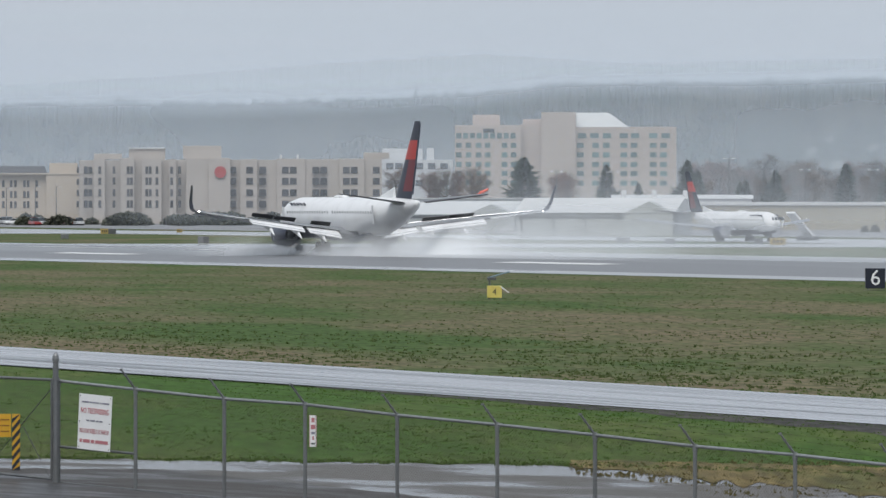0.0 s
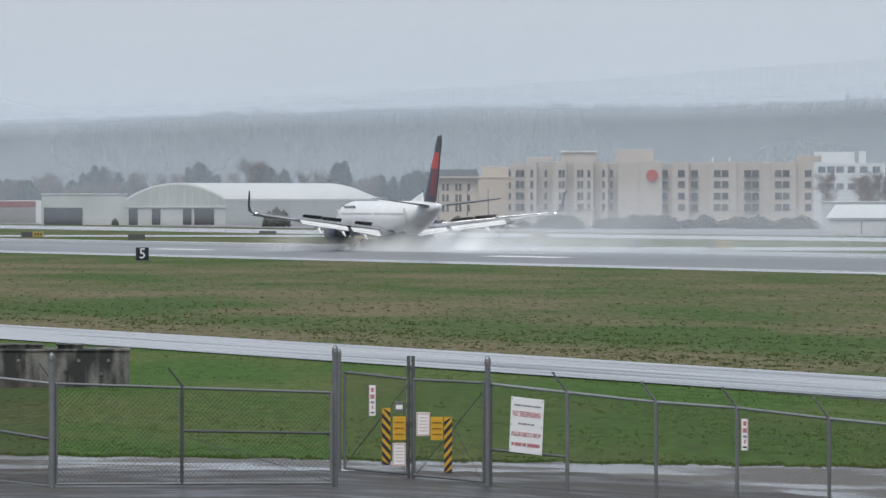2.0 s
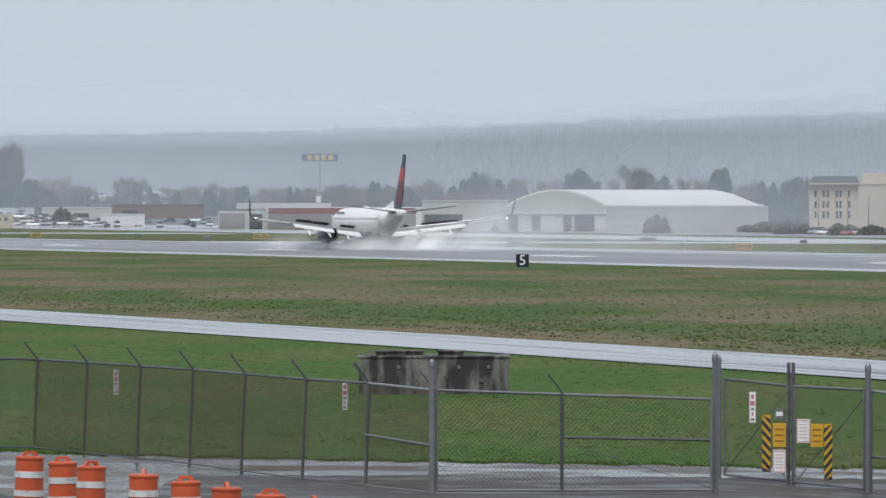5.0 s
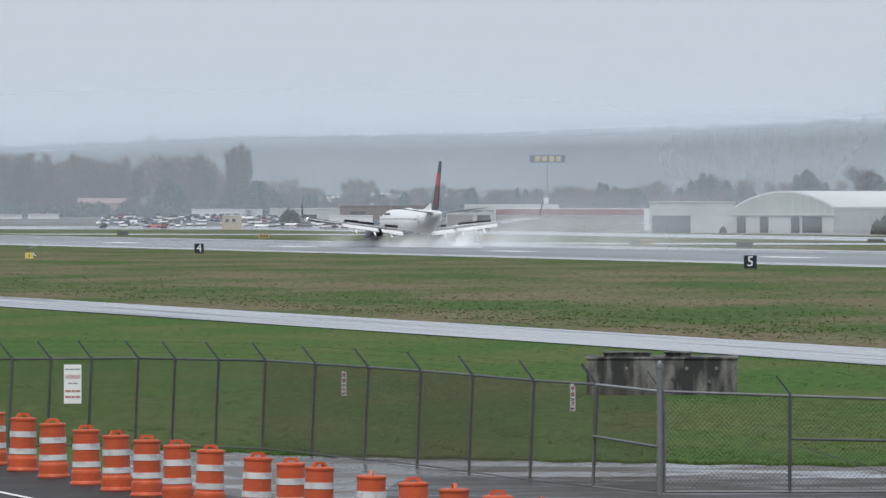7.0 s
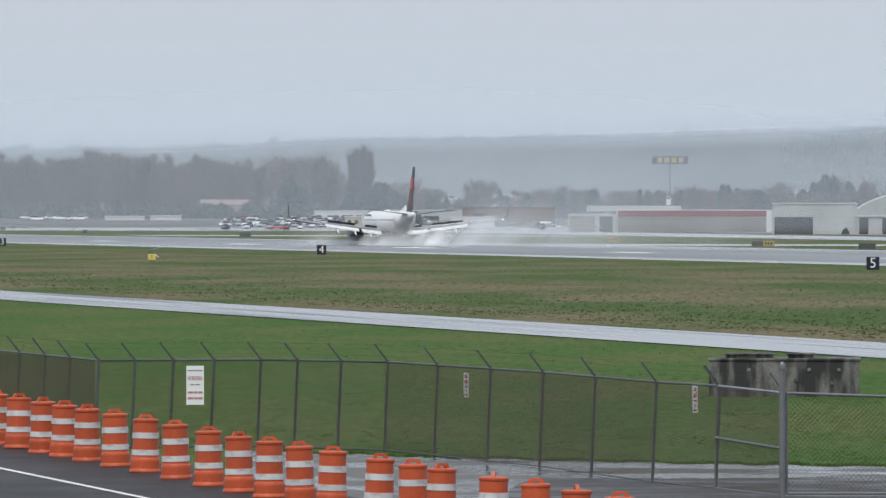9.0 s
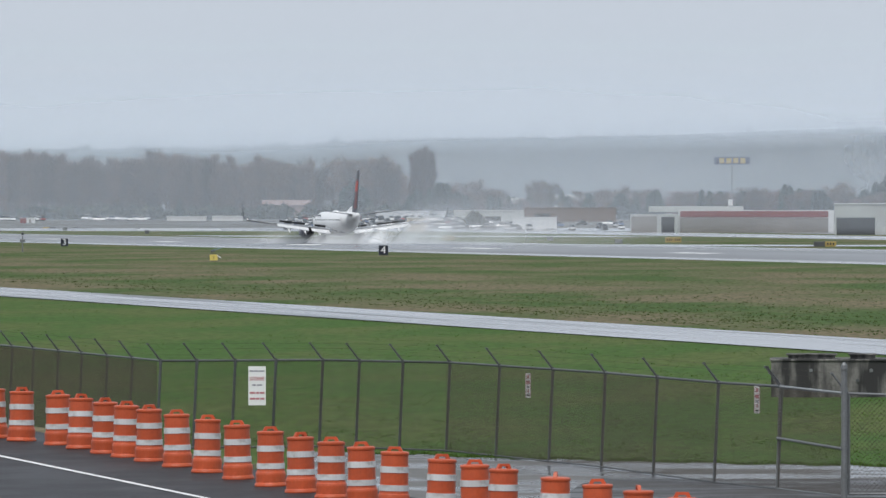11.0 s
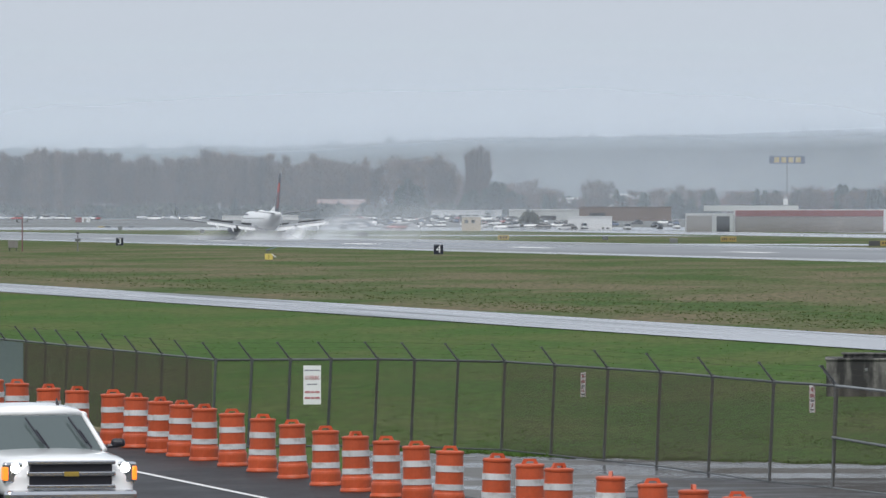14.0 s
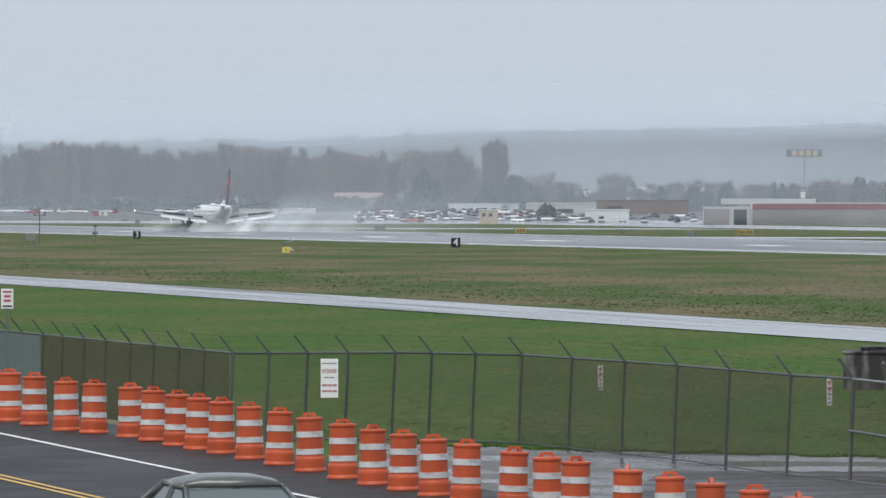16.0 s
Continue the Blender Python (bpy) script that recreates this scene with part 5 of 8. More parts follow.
def cabin(t, name, w0, w1, belt, roof, yf0, yf1, yr1, yr0, mat, crown_h=0.05, wipers=True):
    """A greenhouse: roof panel, pillars and panes. y runs forward; yf0, yf1 foot and head of the windscreen, yr1, yr0 head and foot of the rear window."""
    bm = bmesh.new()
    n = 6
    rings = []
    for i in range(n + 1):
        f = i / n
        y = yf1 + (yr1 - yf1) * f
        dz = crown_h * math.sin(math.pi * (0.12 + 0.82 * f)) ** 0.7
        rings.append([(-w1, y, roof - 0.05 + dz * 0.25), (-w1 * 0.92, y, roof - 0.005 + dz * 0.7), (-w1 * 0.5, y, roof + 0.025 + dz), (0, y, roof + 0.035 + dz), (w1 * 0.5, y, roof + 0.025 + dz), (w1 * 0.92, y, roof - 0.005 + dz * 0.7), (w1, y, roof - 0.05 + dz * 0.25), (0, y, roof - 0.07)])
    loft(bm, rings)
    part("roof", bm, mat, t, smooth=True)
    for s in (-1, 1):
        bm = bmesh.new()
        tube(bm, (s * (w0 - 0.03), yf0, belt), (s * (w1 - 0.02), yf1, roof - 0.03), 0.038, 0.036, seg=8)
        tube(bm, (s * (w0 - 0.03), yr0, belt), (s * (w1 - 0.02), yr1, roof - 0.03), 0.09, 0.07, seg=8)
        tube(bm, (s * (w1 - 0.01), yf1, roof - 0.03), (s * (w1 - 0.01), yr1, roof - 0.03), 0.05, seg=8)
        part("pillar", bm, mat, t, smooth=True)
    bm = bmesh.new()
    rings = []
    for f in (0, 1):
        y, z, w = (yf0, belt, w0 - 0.05) if f == 0 else (yf1, roof - 0.03, w1 - 0.05)
        rings.append([(w * k, y + 0.09 * (1 - k * k), z) for k in (-1, -0.6, -0.2, 0.2, 0.6, 1)] + [(w * k, y + 0.09 * (1 - k * k) - 0.03, z - 0.01) for k in (1, 0.6, 0.2, -0.2, -0.6, -1)])
    loft(bm, rings)
    part("windscreen", bm, M_CARGLASS, t, "rain-specked windscreen", smooth=False)
    pane(t, [(-w0 + 0.06, yr0, belt), (w0 - 0.06, yr0, belt), (w1 - 0.06, yr1, roof - 0.04), (-w1 + 0.06, yr1, roof - 0.04)], "rear_window")
    mid = (yf1 + yr1) / 2
    for s in (-1, 1):
        pane(t, [(s * (w0 - 0.02), yf0 - 0.18, belt), (s * (w0 - 0.02), mid + 0.05, belt), (s * (w1 + 0.01), mid + 0.05, roof - 0.06), (s * (w1 + 0.01), yf1 - 0.05, roof - 0.06)], "door_window")
        pane(t, [(s * (w0 - 0.02), mid - 0.06, belt), (s * (w0 - 0.02), yr0 + 0.16, belt), (s * (w1 + 0.01), yr1 + 0.08, roof - 0.06), (s * (w1 + 0.01), mid - 0.06, roof - 0.06)], "door_window")
        bm = bmesh.new()
        tube(bm, (s * (w0 - 0.01), mid, belt), (s * (w1 + 0.01), mid, roof - 0.04), 0.05, seg=6)
        part("door_pillar", bm, mat, t)
    if not wipers:
        return
    bm = bmesh.new()
    for x0, x1 in ((-0.62, -0.02), (0.08, 0.66)):
        tube(bm, (x0, yf0 + 0.12 * (1 - (x0 / w0) ** 2), belt + 0.14), (x1, yf0 + 0.02 + 0.1 * (1 - (x1 / w0) ** 2), belt + 0.05), 0.016, seg=6)
    part("wiper", bm, M_TRIM, t, "black wiper arms at rest")


def mirror(t, s, x, y, z, mat):
    bm = bmesh.new()
    box(bm, -0.10, 0.11, -0.06, 0.06, -0.065, 0.065, 0.05)
    mo = part("side_mirror", bm, mat, t, at_=pose(s * (x + 0.16), y, z, 0, 0, s * 12))
    bm = bmesh.new()
    tube(bm, (-s * 0.16, 0, -0.05), (0, 0, -0.04), 0.035, seg=6)
    part("bracket", bm, M_TRIM, mo)


def wiper_pose(x, raised):
    """A wiper on the windscreen, its pivot at x, raised by some degrees."""
    up = Vector((0, -0.80, 0.48)).normalized()
    out = Vector((0, 0.48, 0.80)).normalized()
    m = Matrix(((-1, up.x, out.x, x), (0, up.y, out.y, 1.30 - 0.06 * abs(x)), (0, up.z, out.z, 1.185), (0, 0, 0, 1)))
    return m @ pose(0, 0, 0, 0, 0, -raised)


def make_pickup(m):
    t = thing("pickup_truck", m, "white crew-cab pickup truck with lit headlights driving on wet road", "pickup truck")
    bm = bmesh.new()
    shell(bm, [(2.86, 0.55, 1.02, 0.90, 0.82, 0.05), (2.72, 0.50, 1.12, 0.99, 0.90, 0.06), (2.2, 0.50, 1.16, 1.01, 0.92, 0.07), (1.25, 0.50, 1.17, 1.01, 0.93, 0.07), (1.0, 0.50, 1.17, 1.01, 0.93, 0.06), (-1.0, 0.50, 1.16, 1.01, 0.93, 0.04)], 1)
    rounded(part("body", bm, M_CAR_WHITE, t, "glossy white body and bonnet"))
    for s in (-1, 1):
        bm = bmesh.new()
        box(bm, s * 0.97 - 0.06, s * 0.97 + 0.06, -2.85, -1.0, 0.55, 1.16, 0.06)
        part("bed_side", bm, M_CAR_WHITE, t)
        bm = bmesh.new()
        box(bm, s * 0.97 - 0.07, s * 0.97 + 0.07, -2.85, -1.05, 1.155, 1.19, 0.012)
        part("bed_rail_cap", bm, M_TRIM, t, "dark blue-black bed rail cap")
    bm = bmesh.new()
    box(bm, -0.91, 0.91, -2.85, -1.05, 0.55, 0.72)
    part("bed_floor", bm, M_TRIM, t)
    bm = bmesh.new()
    box(bm, -0.91, 0.91, -2.88, -2.78, 0.6, 1.15, 0.03)
    part("tailgate", bm, M_CAR_WHITE, t)
    cabin(t, "cab", 0.90, 0.74, 1.15, 1.66, 1.22, 0.42, -0.85, -1.02, M_CAR_WHITE, crown_h=0.10, wipers=False)
    for s in (-1, 1):
        mirror(t, s, 0.98, 0.95, 1.24, M_TRIM)
        bm = bmesh.new()
        box(bm, s * 0.85 - 0.14, s * 0.85 + 0.14, 2.68, 2.81, 0.76, 1.06, 0.03)
        hl = part("headlight_housing", bm, M_CHROME, t)
        bm = bmesh.new()
        lathe(bm, [(0.078, 0), (0.06, 0.025), (0.01, 0.04)], 14, "y")
        part("headlight", bm, M_HEAD, hl, "lit white headlight", at_=pose(s * 0.82, 2.80, 0.98))
        bm = bmesh.new()
        box(bm, -0.035, 0.035, -0.1, 0.1, -0.10, 0.10, 0.02)
        part("turn_signal", bm, M_AMBER, hl, "lit amber signal", at_=pose(s * 0.96, 2.74, 0.90))
        for y in (0.6, -0.42):
            bm = bmesh.new()
            box(bm, s * 1.015 - 0.02, s * 1.015 + 0.02, y - 0.12, y + 0.12, 1.02, 1.07, 0.01)
            part("door_handle", bm, M_TRIM, t)
        bm = bmesh.new()
        box(bm, s * 1.005 - 0.03, s * 1.005 + 0.03, -0.95, 1.75, 0.72, 0.79, 0.01)
        part("side_moulding", bm, M_CAR_WHITE, t)
        for y in (1.9, -1.95):
            road_wheel(t, s * 0.87, y, 0.39, 0.26)
    bm = bmesh.new()
    box(bm, -0.62, 0.62, 2.76, 2.86, 0.72, 1.05, 0.03)
    g = part("grille", bm, M_TRIM, t, "black grille with chrome bars")
    for z0, z1 in ((1.03, 1.09), (0.86, 0.93), (0.68, 0.74)):
        bm = bmesh.new()
        box(bm, -0.66, 0.66, 2.84, 2.90, z0, z1, 0.015)
        part("grille_bar", bm, M_CHROME, g)
    bm = bmesh.new()
    box(bm, -0.11, 0.11, 2.90, 2.915, 0.86, 0.93, 0.006)
    part("badge", bm, plain("gold_badge", (0.6, 0.42, 0.1), 0.3, 0.6), g)
    bm = bmesh.new()
    box(bm, -0.98, 0.98, 2.72, 2.96, 0.42, 0.66, 0.06)
    part("bumper", bm, M_CHROME, t, "chrome front bumper")
    bm = bmesh.new()
    box(bm, -0.92, 0.92, -2.7, 2.6, 0.35, 0.55)
    part("chassis", bm, M_TRIM, t)
    bm = bmesh.new()
    tube(bm, (-0.38, 0.2, 1.74), (-0.38, 0.1, 1.86), 0.03, 0.012, seg=8)
    part("roof_antenna", bm, M_TRIM, t)
    for x in (-0.66, 0.0):
        bm = bmesh.new()
        tube(bm, (0, 0, 0.01), (-0.42, 0.02, 0.05), 0.018, 0.012, seg=6)
        tube(bm, (-0.10, -0.03, 0.035), (-0.78, 0.03, 0.035), 0.016, seg=6)
        part("wiper", bm, M_TRIM, t, "black wiper arm", at_=wiper_pose(x, 4))
    return t


def make_sedan(m):
    t = thing("sedan", m, "dark grey four-door sedan with bright headlights on wet road", "car")
    bm = bmesh.new()
    shell(bm, [(2.46, 0.30, 0.72, 0.78, 0.68, 0.05), (2.40, 0.26, 0.78, 0.88, 0.76, 0.06), (2.0, 0.22, 0.88, 0.93, 0.82, 0.07), (1.5, 0.22, 0.94, 0.93, 0.84, 0.07), (0.95, 0.22, 0.99, 0.94, 0.86, 0.06), (-1.2, 0.22, 1.02, 0.94, 0.86, 0.05), (-2.1, 0.25, 1.03, 0.92, 0.82, 0.06), (-2.42, 0.35, 0.92, 0.82, 0.72, 0.05)], 1)
    rounded(part("body", bm, M_CAR_GREY, t, "wet dark grey body"))
    cabin(t, "cabin", 0.84, 0.68, 0.95, 1.31, 1.10, 0.22, -0.95, -1.62, M_CAR_GREY, crown_h=0.10)
    for s in (-1, 1):
        mirror(t, s, 0.88, 0.72, 1.02, M_CAR_GREY)
        bm = bmesh.new()
        box(bm, s * 0.74 - 0.16, s * 0.74 + 0.13, 2.14, 2.42, 0.62, 0.78, 0.05)
        hl = part("headlight_housing", bm, M_CHROME, t)
        bm = bmesh.new()
        lathe(bm, [(0.07, 0), (0.055, 0.02), (0.01, 0.035)], 14, "y")
        part("headlight", bm, M_HEAD_B, hl, "dazzling bluish white headlight", at_=pose(s * 0.75, 2.41, 0.71))
        for y in (0.25, -0.75):
            bm = bmesh.new()
            box(bm, s * 0.925 - 0.02, s * 0.925 + 0.02, y - 0.1, y + 0.1, 0.80, 0.84, 0.01)
            part("door_handle", bm, M_CAR_GREY, t)
        for y in (1.42, -1.40):
            road_wheel(t, s * 0.80, y, 0.33, 0.22)
    bm = bmesh.new()
    box(bm, -0.45, 0.45, 2.38, 2.47, 0.52, 0.71, 0.02)
    g = part("grille", bm, M_TRIM, t)
    for x0, x1, z0, z1 in ((-0.48, 0.48, 0.70, 0.75), (-0.44, 0.44, 0.48, 0.52), (-0.48, -0.43, 0.52, 0.70), (0.43, 0.48, 0.52, 0.70), (-0.43, 0.43, 0.60, 0.615), (-0.07, 0.07, 0.57, 0.67)):
        bm = bmesh.new()
        box(bm, x0, x1, 2.45, 2.49, z0, z1, 0.008)
        part("grille_bar", bm, M_CHROME, g)
    bm = bmesh.new()
    box(bm, -0.26, 0.26, 2.46, 2.50, 0.33, 0.44, 0.006)
    part("blank_plate", bm, M_WHITE, t)
    bm = bmesh.new()
    box(bm, -0.06, 0.06, 0.30, 0.34, 1.18, 1.28, 0.01)
    part("rear_view_mirror", bm, M_TRIM, t)
    return t


def on_lane(y, aside):
    """The pose of a vehicle in the near lane; the road swings gently towards the eye."""
    x = aside + (0.09 * (118.0 - y) if y < 126 else -0.72 - 0.13 * (y - 126))
    return pose(x, y, ground_z(x, y) + 0.04, -1.5, 0.0, 184.6)


pickup = make_pickup(on_lane(300, 16.38))
sedan = make_sedan(on_lane(320, 15.78))


# ---- buildings beyond the runway ----
M_BEIGE = plain("beige_stucco", (0.42, 0.385, 0.355), 0.85, 0, 0.08, 0.05, stain=(0.36, 0.33, 0.29), stain_scale=0.06, stain_cut=(0.5, 0.75))
M_CREAM = plain("cream_stucco", (0.47, 0.41, 0.34), 0.85, 0, 0.08, 0.05)
M_PINKISH = plain("pink_beige_panel", (0.47, 0.40, 0.36), 0.8, 0, 0.06, 0.05)
M_PALE = plain("white_render", (0.58, 0.59, 0.60), 0.7, 0, 0.07, 0.06)
M_SIDING = plain("pale_metal_siding", (0.43, 0.45, 0.445), 0.55, 0.1, 0.1, 0.1, stain=(0.38, 0.39, 0.38), stain_scale=0.08)
M_ROOFM = plain("pale_metal_roof", (0.60, 0.61, 0.61), 0.4, 0.1, 0.1, 0.08)
M_ROOFD = plain("dark_shingle_roof", (0.075, 0.075, 0.08), 0.8, 0, 0.2, 0.3)
M_TAN = plain("tan_metal_siding", (0.33, 0.30, 0.22), 0.6, 0, 0.1, 0.12)
M_BRICKRED = plain("dull_red_cladding", (0.20, 0.06, 0.06), 0.7, 0, 0.12, 0.2)
M_BROWN = plain("brown_brick", (0.15, 0.112, 0.095), 0.85, 0, 0.2, 0.2)
M_TEAL = plain("teal_glass", (0.10, 0.17, 0.175), 0.1, 0, 0.15, 0.2, spread=0.35)
M_WIN = plain("window_glass", (0.055, 0.055, 0.06), 0.12, 0, 0.2, 0.3, spread=0.5)
M_GREENWIN = plain("greenish_glazing", (0.36, 0.39, 0.37), 0.25, 0, 0.2, 0.15)
# dark panels paint the shade inside bays and doorways; also a blank sign
M_BAY = plain("bay_shade_and_sign_dark", (0.03, 0.03, 0.032), 0.8)
M_SIGNRED = plain("red_disc", (0.38, 0.05, 0.045), 0.5)


M_DULLY = plain("dull_yellow_panel", (0.36, 0.27, 0.09), 0.6, grain=0.15)
M_HOUSE = plain("dull_pink_siding", (0.27, 0.205, 0.195), 0.8, 0, 0.12, 0.2)
# grey for painted shade on the red-banded shed, and for plain grey parts
M_LOWGREY = plain("shade_and_panel_grey", (0.22, 0.21, 0.20), 0.8, 0, 0.2, 0.15)


M_LOT = wet("dark_lot_asphalt", (0.13, 0.135, 0.125), (0.09, 0.092, 0.092), 0.8, 0.45, 0.03, spec=0.4)


def block(t, x0, x1, y0, y1, z0, z1, mat, name="wall", bevel=0.05):
    bm = bmesh.new()
    box(bm, x0, x1, y0, y1, z0, z1, bevel)
    return part(name, bm, mat, t)


def stretch(u):
    """The lots and sheds stand farther off than the hotels do."""
    return lerp(((-2600, 1.35), (-560, 1.36), (-200, 1.25), (-60, 1.06), (60, 1.0)), u)


def lot_z(d):
    """The far lots climb gently away from the airfield."""
    return lerp(((2590, 0.0), (2900, 3.0), (3250, 4.0), (3330, 4.1)), d)


bm = bmesh.new()
prev = None
for u in steps((-2650, -1040, 12)):
    row = []
    for d in (2590, 2680, 2790, 2900, 3050, 3250, 3330):
        p = at(u, d)
        row.append(bm.verts.new((p.x, p.y, lot_z(d) + 0.05)))
    if prev:
        for i in range(6):
            f = bm.faces.new((prev[i], row[i], row[i + 1], prev[i + 1]))
            f.material_index = 0 if i > 0 else 1
    prev = row
lot = tagged(part("lot", bm, M_LOT, None, "dark wet sloping asphalt lot behind a pale wet apron", smooth=True), category="car park", kind="structure")
lot.data.materials.append(M_SHOULDER)


class Site:
    """A building's own frame: bearings and dips turned into metres along its front."""

    def __init__(self, name, u, d, label, category="building", turn=0.0):
        d = d * stretch(u)
        self.u, self.d = u, d
        p = at(u, d)
        self.t = thing(name, pose(p.x, p.y, 0, 0, 0, -math.degrees(bearing(u)) + turn), label, category)
        self.win = {}

    def x(self, u):
        return (u - self.u) * self.d / UNIT

    def z(self, v):
        return rise(v, self.d)

    def wall(self, u0, u1, v, mat, y0=0.0, y1=16.0, name="wall", v0=None, bevel=0.05):
        return block(self.t, self.x(u0), self.x(u1), y0, y1, -0.3 if v0 is None else self.z(v0), self.z(v), mat, name, bevel)

    def windows(self, us, vs, wu, hv, mat, y=0.0, parent=None):
        w, h = wu * self.d / UNIT, hv * self.d / UNIT
        key = (round(w, 2), round(h, 2), mat.name)
        for u in us:
            for v in vs:
                m = pose(self.x(u), y, self.z(v))
                if key not in self.win:
                    bm = bmesh.new()
                    box(bm, -w / 2, w / 2, -0.02, 0.25, -h / 2, h / 2)
                    box(bm, -w / 2 - 0.08, w / 2 + 0.08, -0.14, 0.1, -h / 2 - 0.12, -h / 2)
                    box(bm, -0.04, 0.04, -0.06, 0.0, -h / 2, h / 2)
                    self.win[key] = part("window", bm, mat, parent or self.t, at_=m)
                else:
                    share("window", self.win[key], parent or self.t, m)


# long beige hotel with bays and a round red sign
s = Site("hotel", 400, 2000, "long beige stucco hotel with dark windows and red disc")
for u0, u1, v, y0 in ((140, 166, 284, 2), (166, 186, 281, 0), (186, 214, 284, 2.5), (214, 238, 280, 0), (238, 252, 283, 2.5), (252, 286, 281, 0), (286, 300, 283, 2.5), (300, 312, 282, 0), (312, 330, 283, 2)):
    s.wall(u0, u1, v, M_BEIGE, y0, 18)
s.wall(330, 369, 281, M_BEIGE, -1.5, 18)
s.wall(369, 408, 280, M_BEIGE, -2.5, 18)
for u0, u1, v, y0 in ((408, 425, 283, 1.5), (425, 455, 282, 0), (455, 490, 283, 1.5), (490, 540, 281, 0), (540, 600, 282, 0.6), (600, 645, 281, 0), (645, 676, 281, 1)):
    s.wall(u0, u1, v, M_BEIGE, y0, 18)
s.wall(228, 292, 264, M_BEIGE, 5, 14, "penthouse", 283)
s.wall(228, 292, 261.5, M_PALE, 4.6, 14.4, "roof_cap", 264)
s.wall(324, 392, 258, M_BEIGE, 5, 15, "penthouse", 281)
s.wall(166, 215, 272, M_BEIGE, 7, 15, "penthouse", 282)
s.wall(645, 690, 270, M_BEIGE, 5, 14, "penthouse", 281)
VR = (301, 320.5, 341, 361)
s.windows((152.5, 177, 202, 227, 233, 260, 266, 278, 304, 318), VR, 5, 12, M_WIN, 0)
s.windows((152, 160), VR, 7, 11, M_WIN, 2)
s.windows((442, 505, 519, 559, 573, 613, 627), VR, 12, 11, M_WIN, 0)
s.windows((412, 465, 666), VR, 12, 11, M_WIN, 1.0)
bm = bmesh.new()
lathe(bm, [(10.5 * 2000 / UNIT, -0.2), (10.5 * 2000 / UNIT, 0.2)], 28, "y")
part("round_sign", bm, M_SIGNRED, s.t, "dull red round sign", at_=pose(s.x(390), -2.75, s.z(305)))
for u in (497, 527):
    block(s.t, s.x(u) - 0.25, s.x(u) + 0.25, 1, 1.5, s.z(281), s.z(274), M_PALE, "roof_post")

# lower cream building with a hipped roof
s = Site("office_building", 70, 2020, "cream stucco building with a dark hipped roof")
s.wall(-5, 82, 308, M_CREAM, 0, 15)
s.wall(82, 140, 309, M_CREAM, -1.5, 15)
s.wall(88, 138, 289, M_CREAM, 2, 13, "upper_storey", 309)
s.wall(-6, 141, 307, M_CREAM, -1.7, 15.3, "cornice", 309.5)
bm = bmesh.new()
xa, xb, z0, z1 = s.x(-6), s.x(84), s.z(307), s.z(294)
vv = [bm.verts.new(p) for p in ((xa, -0.6, z0), (xb, -0.6, z0), (xb, 15, z0), (xa, 15, z0), (xa + 1.2, 5, z1), (xb - 0.6, 5, z1), (xb - 0.6, 10, z1), (xa + 1.2, 10, z1))]
for q in ((0, 1, 5, 4), (1, 2, 6, 5), (2, 3, 7, 6), (3, 0, 4, 7), (4, 5, 6, 7), (3, 2, 1, 0)):
    bm.faces.new([vv[i] for i in q])
part("roof", bm, M_ROOFD, s.t)
s.windows((6.5, 20.5, 28, 44, 50.5, 65.5), (325, 344, 362), 4.5, 11, M_WIN)
s.windows((139, 147), (301, 322, 341.5, 361), 6, 10, M_WIN, -1.5)

# white office behind
s = Site("office_building", 740, 2350, "white flat-roofed office building with dark windows")
s.wall(676, 802, 283, M_PALE, 0, 20)
s.wall(676, 748, 263, M_PALE, 6, 18, "upper_storey", 283)
s.wall(755, 768, 262, M_PALE, 4, 8, "stair_tower", 283)
s.windows((690, 706, 722, 742, 764, 786), (294, 324), 13, 10, M_WIN)

# tall hotel
s = Site("hotel", 1000, 2450, "tall pinkish-beige hotel with teal windows and glass roof")
s.wall(805, 922, 222, M_PINKISH, 0, 22)
s.wall(922, 958, 220, M_PINKISH, 3, 22)
s.wall(958, 1019, 199, M_PINKISH, -3, 20, "tower")
s.wall(1019, 1197, 225, M_PINKISH, 0, 22)
s.wall(836, 884, 203, M_PINKISH, 8, 18, "penthouse", 222)
s.wall(925, 958, 211, M_PINKISH, 8, 16, "penthouse", 221)
s.windows((812, 824, 836, 848, 860, 872, 884, 896, 908), (240,), 9, 9, M_TEAL)
s.windows((812, 829, 847, 863, 893, 909), (257, 274, 291, 307, 323), 10, 8, M_TEAL)
s.windows((1030, 1052, 1074, 1104, 1124, 1156, 1178), (240,), 15, 8, M_TEAL)
s.windows((1027, 1054, 1073, 1104, 1122, 1156, 1174), (257, 274, 291, 307, 324), 12, 8, M_TEAL)
bm = bmesh.new()
xa, xm, xb = s.x(1019), s.x(1078), s.x(1112)
zb, zt = s.z(225), s.z(199.5)
vv = [bm.verts.new(p) for p in ((xa, 0.5, zb), (xb, 0.5, zb), (xm, 6, zt), (xa, 6, zt), (xa, 16, zb), (xb, 16, zb))]
for q in ((0, 1, 2, 3), (1, 5, 2), (4, 3, 2, 5), (0, 3, 4), (0, 4, 5, 1)):
    bm.faces.new([vv[i] for i in q])
bmesh.ops.recalc_face_normals(bm, faces=bm.faces)
part("glass_roof", bm, M_ROOFM, s.t, "bright slanted atrium roof")
block(s.t, s.x(855), s.x(875), -0.2, 0, s.z(235), s.z(228), M_BAY, "blank_sign")

